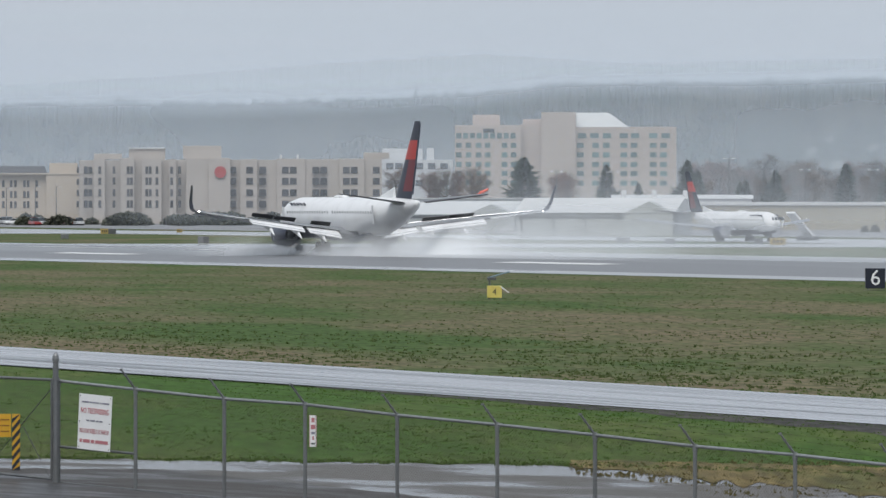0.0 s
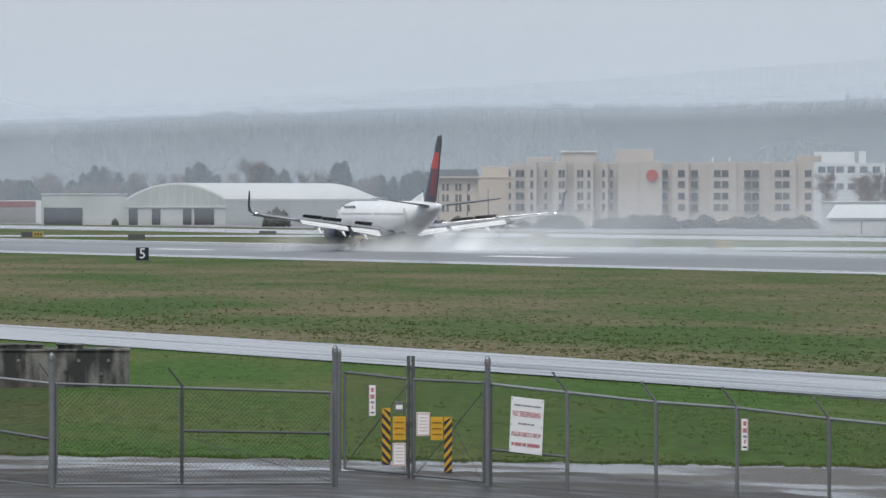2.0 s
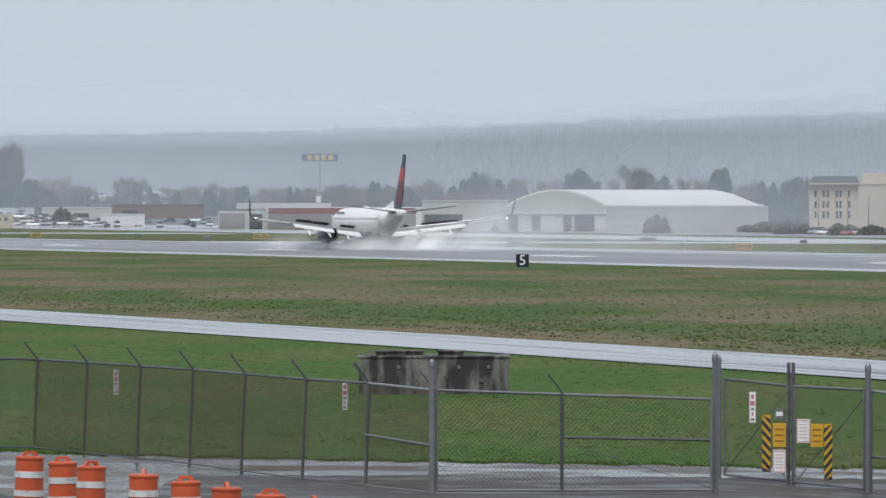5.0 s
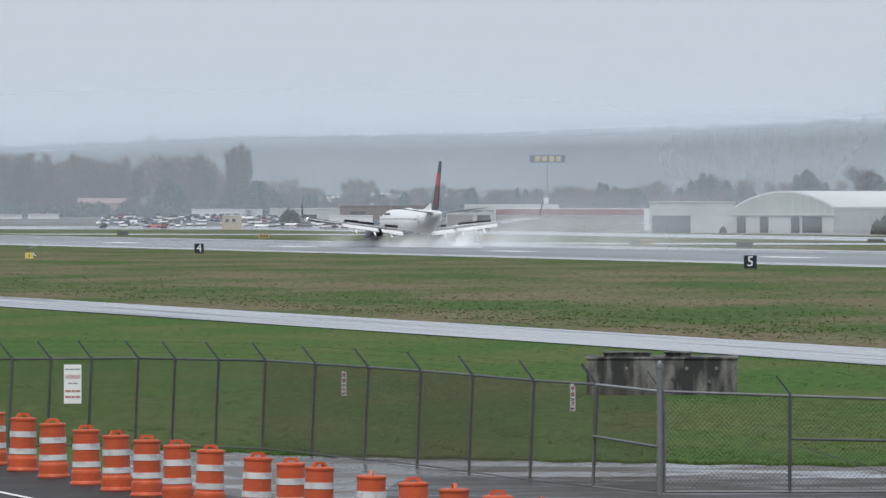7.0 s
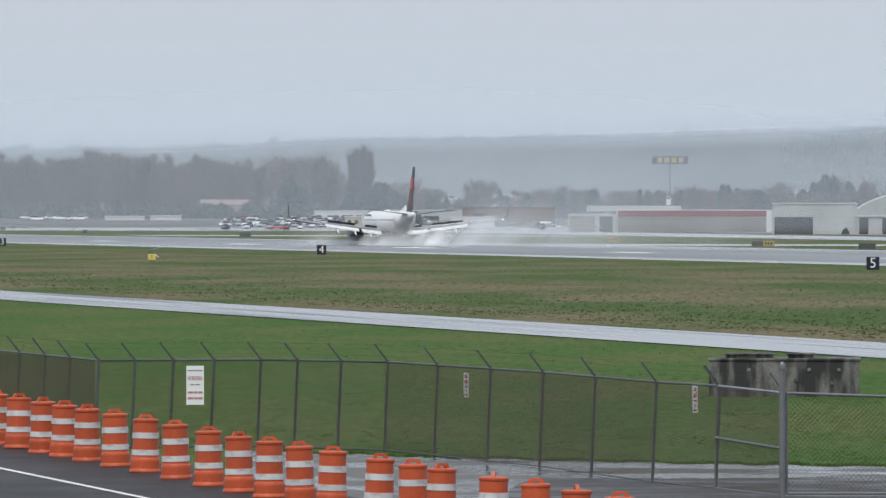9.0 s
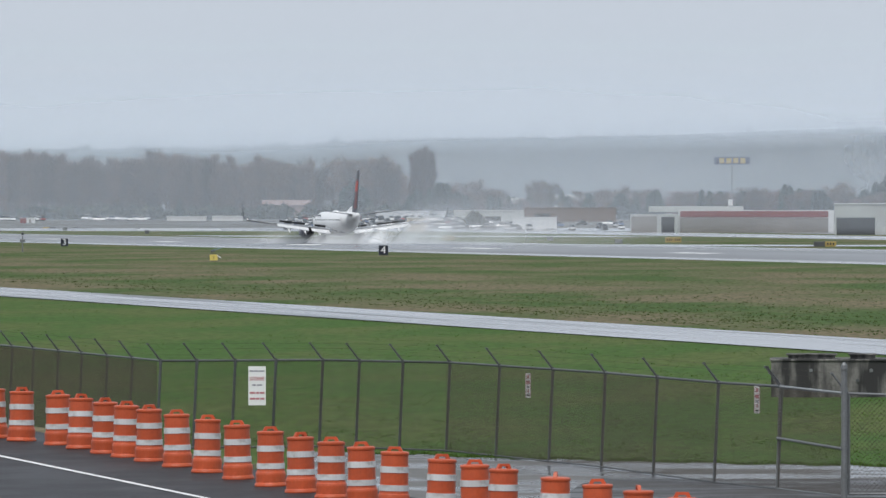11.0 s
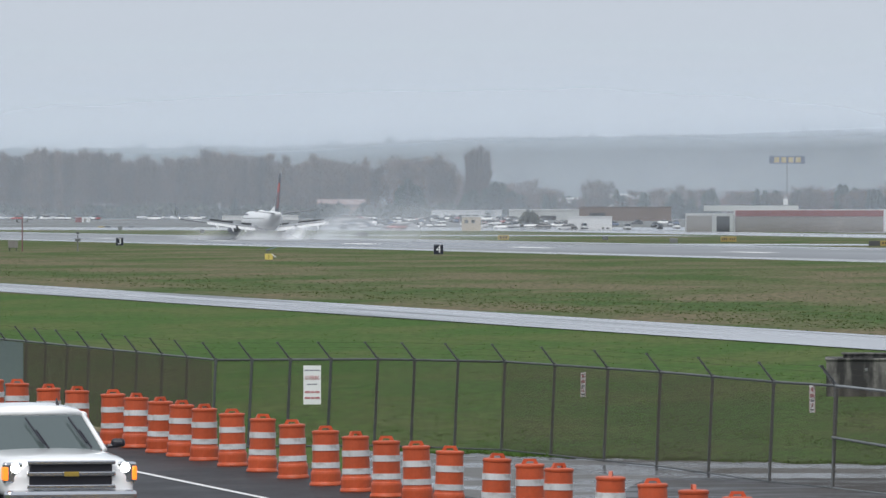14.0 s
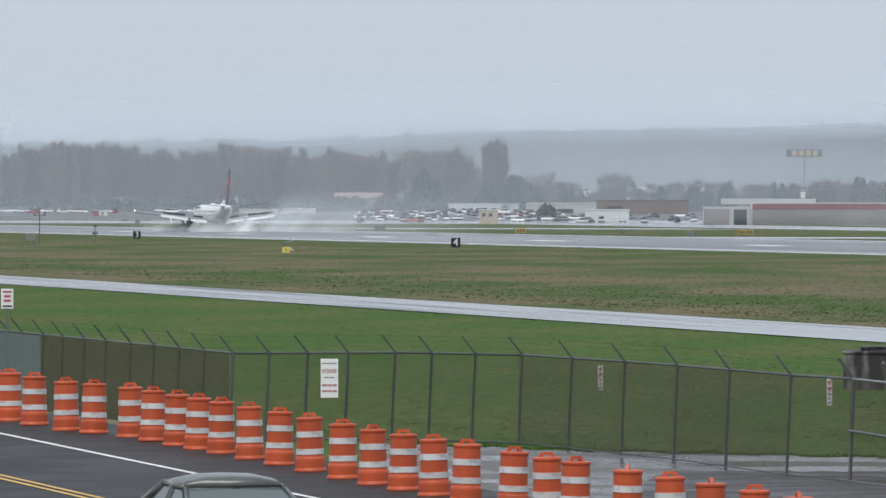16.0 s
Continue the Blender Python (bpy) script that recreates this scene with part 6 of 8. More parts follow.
# gabled white hangars
def gable(bm, x0, x1, y0, y1, z0, z1, over=0.4):
    """A roof whose ridge runs along x."""
    ym = (y0 + y1) / 2
    a = [bm.verts.new(p) for p in ((x0 - over, y0 - over, z0), (x1 + over, y0 - over, z0), (x1 + over, ym, z1), (x0 - over, ym, z1), (x0 - over, y1 + over, z0), (x1 + over, y1 + over, z0))]
    for q in ((0, 1, 2, 3), (3, 2, 5, 4), (0, 3, 4), (1, 5, 2), (0, 4, 5, 1)):
        bm.faces.new([a[i] for i in q])
    bmesh.ops.recalc_face_normals(bm, faces=bm.faces)


for u0, u1, vt, vr, d, doors in ((912, 1192, 377, 357, 1330, ((922, 975), (980, 1030), (1036, 1092))), (700, 912, 380, 362, 1560, ((760, 800), (805, 850)))):
    s = Site("hangar", (u0 + u1) / 2, d, "white metal-clad hangar with pale gabled roof", "hangar", turn=-8)
    s.wall(u0, u1, vt, M_SIDING, 0, 24)
    bm = bmesh.new()
    gable(bm, s.x(u0), s.x(u1), 0, 24, s.z(vt), s.z(vr) + 0.6)
    part("roof", bm, M_ROOFM, s.t, "pale metal roof")
    for a, b in doors:
        block(s.t, s.x(a), s.x(b), -0.12, 0, -0.1, s.z(386), M_SIDING, "sliding_door")
        block(s.t, s.x(a) - 0.1, s.x(a) + 0.1, -0.2, 0, -0.1, s.z(386), M_STEEL_D, "door_post")
    block(s.t, s.x(u0 + 4), s.x(u1 - 90), -0.25, -0.05, s.z(386), s.z(383), M_STEEL_D, "door_rail")
    bm = bmesh.new()
    x0, x1 = s.x(u1 - 86), s.x(u1)
    zb, zt = s.z(vt), s.z(vr)
    vv = [bm.verts.new(p) for p in ((x0, -0.3, -0.2), (x1, -0.3, -0.2), (x1, -0.3, zb), ((x0 + x1) / 2, -0.3, zt), (x0, -0.3, zb), (x0, 6, -0.2), (x1, 6, -0.2), (x1, 6, zb), ((x0 + x1) / 2, 6, zt), (x0, 6, zb))]
    for q in ((0, 1, 2, 3, 4), (5, 9, 8, 7, 6), (0, 5, 6, 1), (1, 6, 7, 2), (0, 4, 9, 5), (2, 7, 8, 3), (4, 3, 8, 9)):
        bm.faces.new([vv[i] for i in q])
    bmesh.ops.recalc_face_normals(bm, faces=bm.faces)
    part("gable_front", bm, M_SIDING, s.t)

s = Site("warehouse", 1000, 1750, "long low flat-roofed warehouse", "warehouse")
s.wall(690, 1100, 352, M_SIDING, 0, 20)
s.wall(690, 1100, 350.5, M_ROOFM, -0.3, 20.3, "parapet", 352)
s = Site("warehouse", 1150, 1650, "white warehouse with roof vents", "warehouse")
s.wall(1085, 1330, 352, M_PALE, 0, 18)
bm = bmesh.new()
gable(bm, s.x(1085), s.x(1330), 0, 18, s.z(352), s.z(345))
part("roof", bm, M_ROOFM, s.t)
for u in (1104, 1158, 1213):
    block(s.t, s.x(u) - 0.5, s.x(u) + 0.5, 2, 3, s.z(352), s.z(337), M_PALE, "roof_vent")
s = Site("warehouse", 1400, 1600, "tan metal-sided warehouse with upright ribs", "warehouse")
s.wall(1190, 1660, 364, M_TAN, 0, 22)
s.wall(1190, 1660, 358, M_ROOFM, -0.4, 22.4, "roof_edge", 364)
rib = None
for i in range(46):
    m = pose(s.x(1195 + i * 10), -0.06, 0)
    if rib is None:
        bm = bmesh.new()
        box(bm, -0.12, 0.12, -0.08, 0.06, 0, s.z(365))
        rib = part("rib", bm, M_TAN, s.t, at_=m)
    else:
        share("rib", rib, s.t, m)

# arched hangar
s = Site("hangar", -300, 1720, "arched hangar with white roof and glazed front", "hangar")
x0, x1, z0, z1 = s.x(-540), s.x(-365), s.z(346), s.z(318)
n = 20
arch = [(x0 + (x1 - x0) * i / n, z0 + (z1 - z0) * math.sin(math.pi * i / n) ** 0.8) for i in range(n + 1)]
bm = bmesh.new()
back = s.x(-73) - x1
rings = []
for f in (0.0, 0.08, 0.92, 1.0):
    drop = 0.0 if f < 0.95 else 2.2
    rings.append([(x + back * f, 40 * f, max(z - drop, z0 - 0.3)) for x, z in arch] + [(x1 + back * f, 40 * f, z0 - 0.5), (x0 + back * f, 40 * f, z0 - 0.5)])
loft(bm, rings)
part("roof", bm, M_ROOFM, s.t, "white arched roof")
bm = bmesh.new()
fr = [bm.verts.new((x, -0.1, z - 0.45)) for x, z in arch] + [bm.verts.new((x1, -0.1, s.z(360))), bm.verts.new((x0, -0.1, s.z(360)))]
bk = [bm.verts.new((v.co.x, 0.4, v.co.z)) for v in fr]
bm.faces.new(fr)
bm.faces.new(bk[::-1])
for i in range(len(fr)):
    bm.faces.new((fr[i], bk[i], bk[(i + 1) % len(fr)], fr[(i + 1) % len(fr)]))
bmesh.ops.recalc_face_normals(bm, faces=bm.faces)
part("glazed_front", bm, M_GREENWIN, s.t, "greenish ribbed arched front")
bm = bmesh.new()
pts = [(x0, -0.1), (x1, 0), (x1 + back, 40), (x0 + back, 40)]
lo = [bm.verts.new((x, y, -0.3)) for x, y in pts]
hi = [bm.verts.new((x, y, z0 - 0.35)) for x, y in pts]
for i in range(4):
    bm.faces.new((lo[i], lo[(i + 1) % 4], hi[(i + 1) % 4], hi[i]))
bm.faces.new(hi)
bmesh.ops.recalc_face_normals(bm, faces=bm.faces)
part("wall", bm, M_SIDING, s.t)
for i in range(13):
    f = i / 12
    block(s.t, x0 + (x1 - x0) * f - 0.12, x0 + (x1 - x0) * f + 0.12, -0.3, -0.1, s.z(360), z0 + (z1 - z0) * math.sin(math.pi * f) ** 0.8 - 0.5, M_SIDING, "mullion", 0)
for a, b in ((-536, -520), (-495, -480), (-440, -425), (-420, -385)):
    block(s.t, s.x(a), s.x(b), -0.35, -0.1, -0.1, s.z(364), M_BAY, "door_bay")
block(s.t, x0 - 0.5, x1 + 0.5, -0.5, -0.1, s.z(362), s.z(359), M_SIDING, "lintel")
s.wall(-690, -540, 338, M_SIDING, 2, 18, "annex")
s.wall(-691, -539, 337, M_ROOFM, 1.7, 18.3, "annex_roof", 338.5)
for i in range(16):
    u = -686 + i * 9.4
    block(s.t, s.x(u) - 0.1, s.x(u) + 0.1, 1.85, 2.0, s.z(361), s.z(339), M_SIDING, "rib", 0)
# flat dark panel painted as the shade inside the open bay
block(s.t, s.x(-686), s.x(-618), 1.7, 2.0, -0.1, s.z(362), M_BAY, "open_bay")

# low building with a dull red band
s = Site("warehouse", -870, 1800, "low pale building with a dull red band", "warehouse")
s.wall(-965, -690, 349, M_PALE, 0, 22)
s.wall(-962, -700, 350.5, M_BRICKRED, -0.15, 0, "red_band", 361.5)
# grey strip paints the shade on the wall below the red band
s.wall(-962, -700, 362.5, M_LOWGREY, -0.12, 0, "lower_wall")
s.wall(-1050, -965, 356, M_SIDING, -1, 20, "annex")
s.wall(-1018, -850, 342, M_SIDING, 6, 22, "upper_storey", 352)
s.wall(-877, -869, 330, M_PALE, 8, 10, "chimney", 341)
# flat grey panel painted as this bay's inner shade
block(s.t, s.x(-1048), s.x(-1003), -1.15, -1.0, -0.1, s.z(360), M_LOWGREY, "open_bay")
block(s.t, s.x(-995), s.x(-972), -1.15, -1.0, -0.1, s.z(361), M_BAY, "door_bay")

# brick and grey sheds, trailers and a pinkish house near the car lot
for name, u0, u1, v, d, mat, label in (("warehouse", -1325, -1235, 350, 2150, M_SIDING, "grey flat-roofed shed by the car lot"), ("warehouse", -1238, -1075, 345, 2120, M_BROWN, "brown brick low building with flat roof"),
                                       ("house", -1700, -1618, 340, 2300, M_HOUSE, "pinkish low house among bare trees"), ("trailer", -1258, -1180, 362, 1950, M_PALE, "long white parked trailer"),
                                       ("trailer", -1500, -1375, 351, 2250, M_PALE, "row of white trailers behind cars"), ("shed", -1446, -1412, 362, 1900, M_CREAM, "small cream shed by the parked cars"),
                                       ("trailer", -1790, -1735, 360, 2150, M_PALE, "long white parked coach with wheels"), ("trailer", -1870, -1800, 361, 2150, M_PALE, "long white parked coach with wheels"), ("trailer", -1362, -1330, 350, 2150, M_SIDING, "grey storage trailer beside the cars")):
    s = Site(name, (u0 + u1) / 2, d, label, name)
    s.wall(u0, u1, v, mat, 0, 9 if name != "trailer" else 3)
    if name == "house":
        bm = bmesh.new()
        gable(bm, s.x(u0), s.x(u1), 0, 9, s.z(v), s.z(v - 9))
        part("roof", bm, M_HOUSE, s.t)
    else:
        s.wall(u0 - 1, u1 + 1, v - 1, M_ROOFM if mat is not M_BROWN else M_BROWN, -0.2, 9.2 if name != "trailer" else 3.1, "roof", v + 0.5)
    if name == "warehouse":
        block(s.t, s.x(u0 + 18), s.x(u0 + 46), -0.15, 0, -0.1, s.z(v + 10), M_BAY, "door_bay")
    if name in ("house", "shed"):
        s.windows([u0 + (u1 - u0) * f for f in (0.25, 0.6)], (v + 8,), 6, 5, M_WIN)
    if name == "trailer":
        for f in (0.1, 0.2, 0.8, 0.9):
            bm = bmesh.new()
            lathe(bm, [(0.5, -0.1), (0.5, 0.2)], 12, "y")
            part("wheel", bm, M_RUBBER, s.t, at_=pose(s.x(u0 + (u1 - u0) * f), -0.1, 0.5))

# far roofs of the retail park
rf = random.Random(8)
for u0, u1, v, d in ((-1010, -960, 316, 3000), (-960, -925, 308, 3100), (-930, -880, 315, 3000), (-890, -845, 316, 2900), (-1230, -1190, 310, 2900), (-1005, -960, 330, 2600), (-800, -760, 318, 3000), (-715, -690, 318, 2900), (-1080, -1020, 322, 2500), (-900, -830, 326, 2480), (-1190, -1130, 325, 2500), (-770, -720, 328, 2480), (-1290, -1240, 330, 2450), (1300, 1330, 330, 2600), (1420, 1470, 322, 2800)):
    s = Site("store", (u0 + u1) / 2, d, "far white flat-roofed store in the mist", "store")
    s.wall(u0, u1, v, rf.choice((M_PALE, M_PALE, M_SIDING)), 0, 20)
    s.wall(u0, u1, v - 2.5, M_ROOFM, 1, 19, "roof", v + 0.3)
    s.wall(u0 + 4, u1 - 4, v + 8, M_WIN, -0.2, 0, "window_band", v + 14)
# small house with blue roof block
s = Site("store", -572, 2600, "small reddish store with a blue sign block", "store")
s.wall(-585, -558, 313, M_PINKISH, 0, 10)
s.wall(-580, -563, 306, plain("blue_cladding", (0.10, 0.12, 0.35), 0.6), 2, 8, "blank_sign", 313)

# pylon sign, drawn as plain shapes
s = Site("pylon_sign", -870.5, 2550, "tall pylon sign, dark blue panel with yellow shapes", "sign")
block(s.t, s.x(-902), s.x(-839), -0.4, 0.4, s.z(268), s.z(254.5), plain("sign_blue", (0.045, 0.055, 0.10), 0.5), "panel")
for i in range(4):
    u = -893 + i * 12.5
    block(s.t, s.x(u), s.x(u + 9), -0.55, -0.4, s.z(266), s.z(256.5), M_DULLY, "blank_shape", 0)
block(s.t, s.x(-872), s.x(-869), -0.3, 0.3, -0.3, s.z(268), M_STEEL, "pole")


# ---- airfield signs, lights and masts beyond the runway ----
def taxi_sign(u, v, w, h, mats, z=0.3):
    d = UNIT * (EYE_Z - z) / (v - LEVEL)
    p = at(u, d)
    g = ground_z(p.x, p.y)
    t = thing("taxiway_sign", pose(p.x, p.y, g, 0, 0, -math.degrees(bearing(u))), "low taxiway guidance sign beside wet paving", "airfield sign", "taxiway signs")
    k = d / UNIT
    n = len(mats)
    for i, mt in enumerate(mats):
        bm = bmesh.new()
        box(bm, (-w / 2 + w * i / n) * k, (-w / 2 + w * (i + 1) / n) * k, -0.15, 0.15, 0.15, 0.15 + h * k, 0.03)
        pn = part("panel", bm, mt, t, "yellow panel with dark marks" if mt is M_DULLY else "dark panel")
        if mt is M_DULLY:
            for q in (0.25, 0.5, 0.75):
                bm = bmesh.new()
                x = (-w / 2 + w * (i + q) / n) * k
                box(bm, x - 0.06 * w * k / n, x + 0.06 * w * k / n, -0.19, -0.15, 0.15 + 0.3 * h * k, 0.15 + 0.75 * h * k)
                part("print_bar", bm, M_BLACK, pn)
    for f in (-0.35, 0.35):
        bm = bmesh.new()
        tube(bm, (w * f * k, 0, -0.1), (w * f * k, 0, 0.2), 0.05)
        part("leg", bm, M_STEEL, t)


YY, KK, GG = M_DULLY, M_STEEL_D, M_STEEL
for u, v, w, h, ms in ((192, 414, 28, 9, (YY, KK)), (115, 424, 14, 8, (GG,)), (360, 433, 20, 12, (GG, KK)), (318, 411, 10, 6, (YY,)), (1103, 430, 24, 9, (KK,)), (1185, 432, 18, 9, (KK,)), (1376, 434, 28, 12, (YY,)),
                       (1342, 432, 16, 10, (KK,)), (-120, 428, 30, 13, (YY, YY)), (-290, 409, 30, 6, (KK,)), (-15, 413, 12, 6, (KK,)), (-974, 407, 28, 9, (YY, YY)), (-706, 415, 40, 9, (KK, YY)), (-522, 420, 30, 10, (KK,)),
                       (510, 435, 44, 12, (KK, YY, YY)), (-1372, 404, 20, 8, (YY,)), (-1622, 398, 20, 8, (KK,)), (-1071, 410, 14, 8, (GG,)), (-1192, 404, 10, 7, (GG,)), (-2204, 383, 16, 5, (YY,)), (-2078, 384, 22, 5, (YY, KK)),
                       (-2031, 384, 10, 5, (KK,)), (-1905, 391, 8, 6, (KK,)), (-2050, 385, 8, 6, (GG,)), (-1800, 383, 14, 5, (YY,))):
    taxi_sign(u, v, w, h, ms)

# red and white instrument shelter
p = at(-2116, 2830)
t = thing("equipment_shelter", pose(p.x, p.y, lot_z(2830) + 0.05, 0, 0, -8), "small white and dull red equipment shelter", "shelter")
block(t, -2.6, 2.6, 0, 3, -0.2, 1.7, M_PALE, "wall")
block(t, -2.6, -0.4, -0.1, 0, 0, 1.7, M_BRICKRED, "red_panel")
block(t, 0.4, 1.2, -0.1, 0, 0.1, 1.3, M_LOWGREY, "door")
block(t, -2.7, 2.7, -0.1, 3.1, 1.7, 1.85, M_PALE, "roof")
# mast and cabinet in the grass
p = at(-2223, 1230)
t = thing("lighting_mast", pose(p.x, p.y, ground_z(p.x, p.y)), "thin red steel mast with lamps in the grass", "mast")
bm = bmesh.new()
tube(bm, (0, 0, 0), (0, 0, 5.6), 0.11, 0.07, seg=8)
part("shaft", bm, plain("faded_red_paint", (0.20, 0.10, 0.10), 0.6), t)
block(t, -0.9, 0.9, -0.04, 0.04, 4.32, 4.40, M_STEEL_D, "cross_arm", 0.01)
for x in (-0.8, 0.8):
    bm = bmesh.new()
    lathe(bm, [(0.1, 0), (0.14, 0.3), (0.05, 0.4)], 10)
    part("lamp", bm, M_STEEL, t, at_=pose(x, 0, 4.4))
t = thing("equipment_cabinet", pose(p.x - 1.4, p.y, ground_z(p.x, p.y)), "grey metal equipment cabinet on legs", "cabinet")
block(t, -0.7, 0.7, -0.4, 0.4, 0.5, 1.6, M_LOWGREY, "box", 0.04)
for x in (-0.5, 0.5):
    block(t, x - 0.06, x + 0.06, -0.1, 0.1, -0.05, 0.5, M_STEEL_D, "leg", 0)
p = at(-2125, 1230)
t = thing("weather_post", pose(p.x, p.y, ground_z(p.x, p.y)), "short grey instrument post in grass", "instrument post")
bm = bmesh.new()
tube(bm, (0, 0, 0), (0, 0, 2.4), 0.11, 0.09)
part("shaft", bm, M_STEEL, t)
block(t, -0.4, 0.4, -0.2, 0.2, 1.5, 1.9, M_STEEL, "instrument_box", 0.05)
bm = bmesh.new()
bmesh.ops.create_uvsphere(bm, u_segments=8, v_segments=6, radius=0.22)
part("sensor", bm, M_STEEL_D, t, at_=pose(0, 0, 2.75))
# windsock by the fence side of the apron
p = at(846, 1700)
t = thing("windsock", pose(p.x, p.y, 0), "orange windsock on a steel pole", "windsock")
bm = bmesh.new()
tube(bm, (0, 0, 0), (0, 0, 7.0), 0.12, 0.08)
part("pole", bm, M_STEEL, t)
bm = bmesh.new()
loft(bm, [[(0.45 * math.cos(a) * f + 0, 0.45 * math.sin(a) * f, 0) for a in [i * math.pi / 5 for i in range(10)]] for f in (1.0, 0.8, 0.5)][:1] +
     [[(1.2 * k, 0.45 * math.sin(a) * (1 - 0.25 * k), 0.55 * k + 0.45 * math.cos(a) * (1 - 0.25 * k)) for a in [i * math.pi / 5 for i in range(10)]] for k in (0.3, 1.0, 1.8)])
part("sock", bm, plain("windsock_orange", (0.75, 0.10, 0.04), 0.7), t, at_=pose(0, 0, 7.0))


def light_pole(u, d, v, arms=2):
    d = d * stretch(u)
    p = at(u, d)
    h = rise(v, d)
    t = thing("lamp_post", pose(p.x, p.y, 0, 0, 0, -math.degrees(bearing(u))), "tall grey parking lot lamp post", "lamp post", "lot lamps")
    bm = bmesh.new()
    tube(bm, (0, 0, 0), (0, 0, h), 0.14, 0.09)
    part("shaft", bm, M_STEEL_D, t)
    for s_ in ((-1, 1) if arms == 2 else (1,)):
        block(t, min(0, s_ * 1.0), max(0, s_ * 1.0), -0.05, 0.05, h - 0.1, h, M_STEEL_D, "arm", 0)
        block(t, s_ * 1.0 - 0.4, s_ * 1.0 + 0.4, -0.25, 0.25, h - 0.2, h - 0.02, M_PALE, "lamp_head", 0.02)


for u, d, v, a in ((-2230, 2250, 338, 2), (-2190, 2300, 340, 1), (-2137, 2200, 337, 2), (-2115, 2350, 338, 1), (-2090, 2250, 339, 2), (-2070, 2300, 338, 1), (-2050, 2250, 341, 2), (-2022, 2300, 341, 1), (-1990, 2250, 338, 2), (-1975, 2350, 338, 1),
                   (-1941, 2250, 338, 2), (1290, 1900, 280, 2), (1085, 1800, 304, 2), (985, 1800, 303, 2), (100, 1950, 330, 1), (63, 1950, 330, 1), (1425, 1900, 300, 2), (1545, 1900, 300, 2), (12, 1950, 333, 1)):
    light_pole(u, d, v, a)


# ---- parked cars in the far lots ----
def lot_car(mat, high):
    t = thing("parked_car", pose(0, 0, 0), "parked car in a wet distant lot", "car", "cars in the lot")
    bm = bmesh.new()
    shell(bm, [(2.2, 0.3, 0.75, 0.8, 0.7, 0.05), (1.2, 0.25, 0.95, 0.88, 0.8, 0.06), (-1.6, 0.25, 1.0, 0.88, 0.8, 0.06), (-2.2, 0.35, 0.9, 0.8, 0.7, 0.05)], 1)
    part("body", bm, mat, t)
    bm = bmesh.new()
    shell(bm, [(1.1, 0.9, 0.98, 0.78, 0.74, 0.02), (0.3, 0.9, high, 0.76, 0.6, 0.05), (-1.0, 0.9, high, 0.76, 0.6, 0.05), (-1.8, 0.9, 1.02, 0.76, 0.7, 0.02)], 1)
    part("cabin", bm, M_GLASS_D, t)
    bm = bmesh.new()
    box(bm, -0.56, 0.56, -0.95, 0.28, high - 0.02, high + 0.05, 0.02)
    part("roof", bm, mat, t)
    bm = bmesh.new()
    for y in (1.35, -1.35):
        tube(bm, (-0.85, y, 0.32), (0.85, y, 0.32), 0.32, seg=12)
    part("wheels", bm, M_RUBBER, t)
    return t


car_mats = [M_CAR_WHITE, paint("silver_car_paint", (0.45, 0.46, 0.48)), paint("pale_car_paint", (0.62, 0.63, 0.64)), paint("blue_car_paint", (0.08, 0.12, 0.22)), paint("black_car_paint", (0.03, 0.03, 0.035)), paint("red_car_paint", (0.3, 0.03, 0.03))]
protos = [lot_car(mt, 1.45 + 0.18 * (i % 3)) for i, mt in enumerate(car_mats)]
rc = random.Random(12)
used = set()
for i in range(215):
    if i < 135:
        u, d = rc.uniform(-1660, -1300), rc.uniform(1940, 2200)
    elif i < 180:
        u, d = rc.uniform(-2330, -1900), rc.uniform(2150, 2260)
    elif i < 203:
        u, d = rc.uniform(-1300, -1060), rc.uniform(1930, 2050)
    else:
        u, d = rc.uniform(-20, 140), rc.uniform(1850, 1950)
    p = at(u, d * stretch(u))
    k = rc.choice((0, 0, 0, 0, 1, 2, 2, 2, 3, 4, 5, 1)) if i >= len(protos) else i
    m = pose(p.x, p.y, lot_z(d * stretch(u)) + 0.05 if u < -1045 else 0.03, 0, 0, rc.choice((0, 90, 180, 75)) + rc.uniform(-8, 8))
    if k not in used:
        used.add(k)
        protos[k].matrix_basis = m
    else:
        copy_thing(protos[k], m)


# ---- trees ----
M_BARK = plain("bark", (0.075, 0.060, 0.050), 0.9, 0, 0.25, 1.5)
M_TWIG = plain("bare_twigs", (0.112, 0.078, 0.060), 0.9, 0, 0.25, 0.3, spread=0.40)
M_TWIG_P = plain("dense_poplar_twigs", (0.085, 0.056, 0.046), 0.9, 0, 0.2, 0.3, spread=0.1)
M_TWIG_R = plain("reddish_twigs", (0.15, 0.085, 0.07), 0.9, 0, 0.2, 0.3, spread=0.15)
M_NEEDLE = plain("conifer_needles", (0.028, 0.045, 0.026), 0.85, 0, 0.3, 0.4, spread=0.2)
M_BUSH = plain("dark_shrub_leaves", (0.06, 0.065, 0.045), 0.85, 0, 0.3, 0.5, spread=0.25)


def blade(bm, p, d, length, width, side):
    q = d.cross(side)
    if q.length < 1e-3:
        q = Vector((1, 0, 0))
    q = q.normalized() * width
    vs = [bm.verts.new(p - q), bm.verts.new(p + q), bm.verts.new(p + d * length)]
    bm.faces.new(vs)


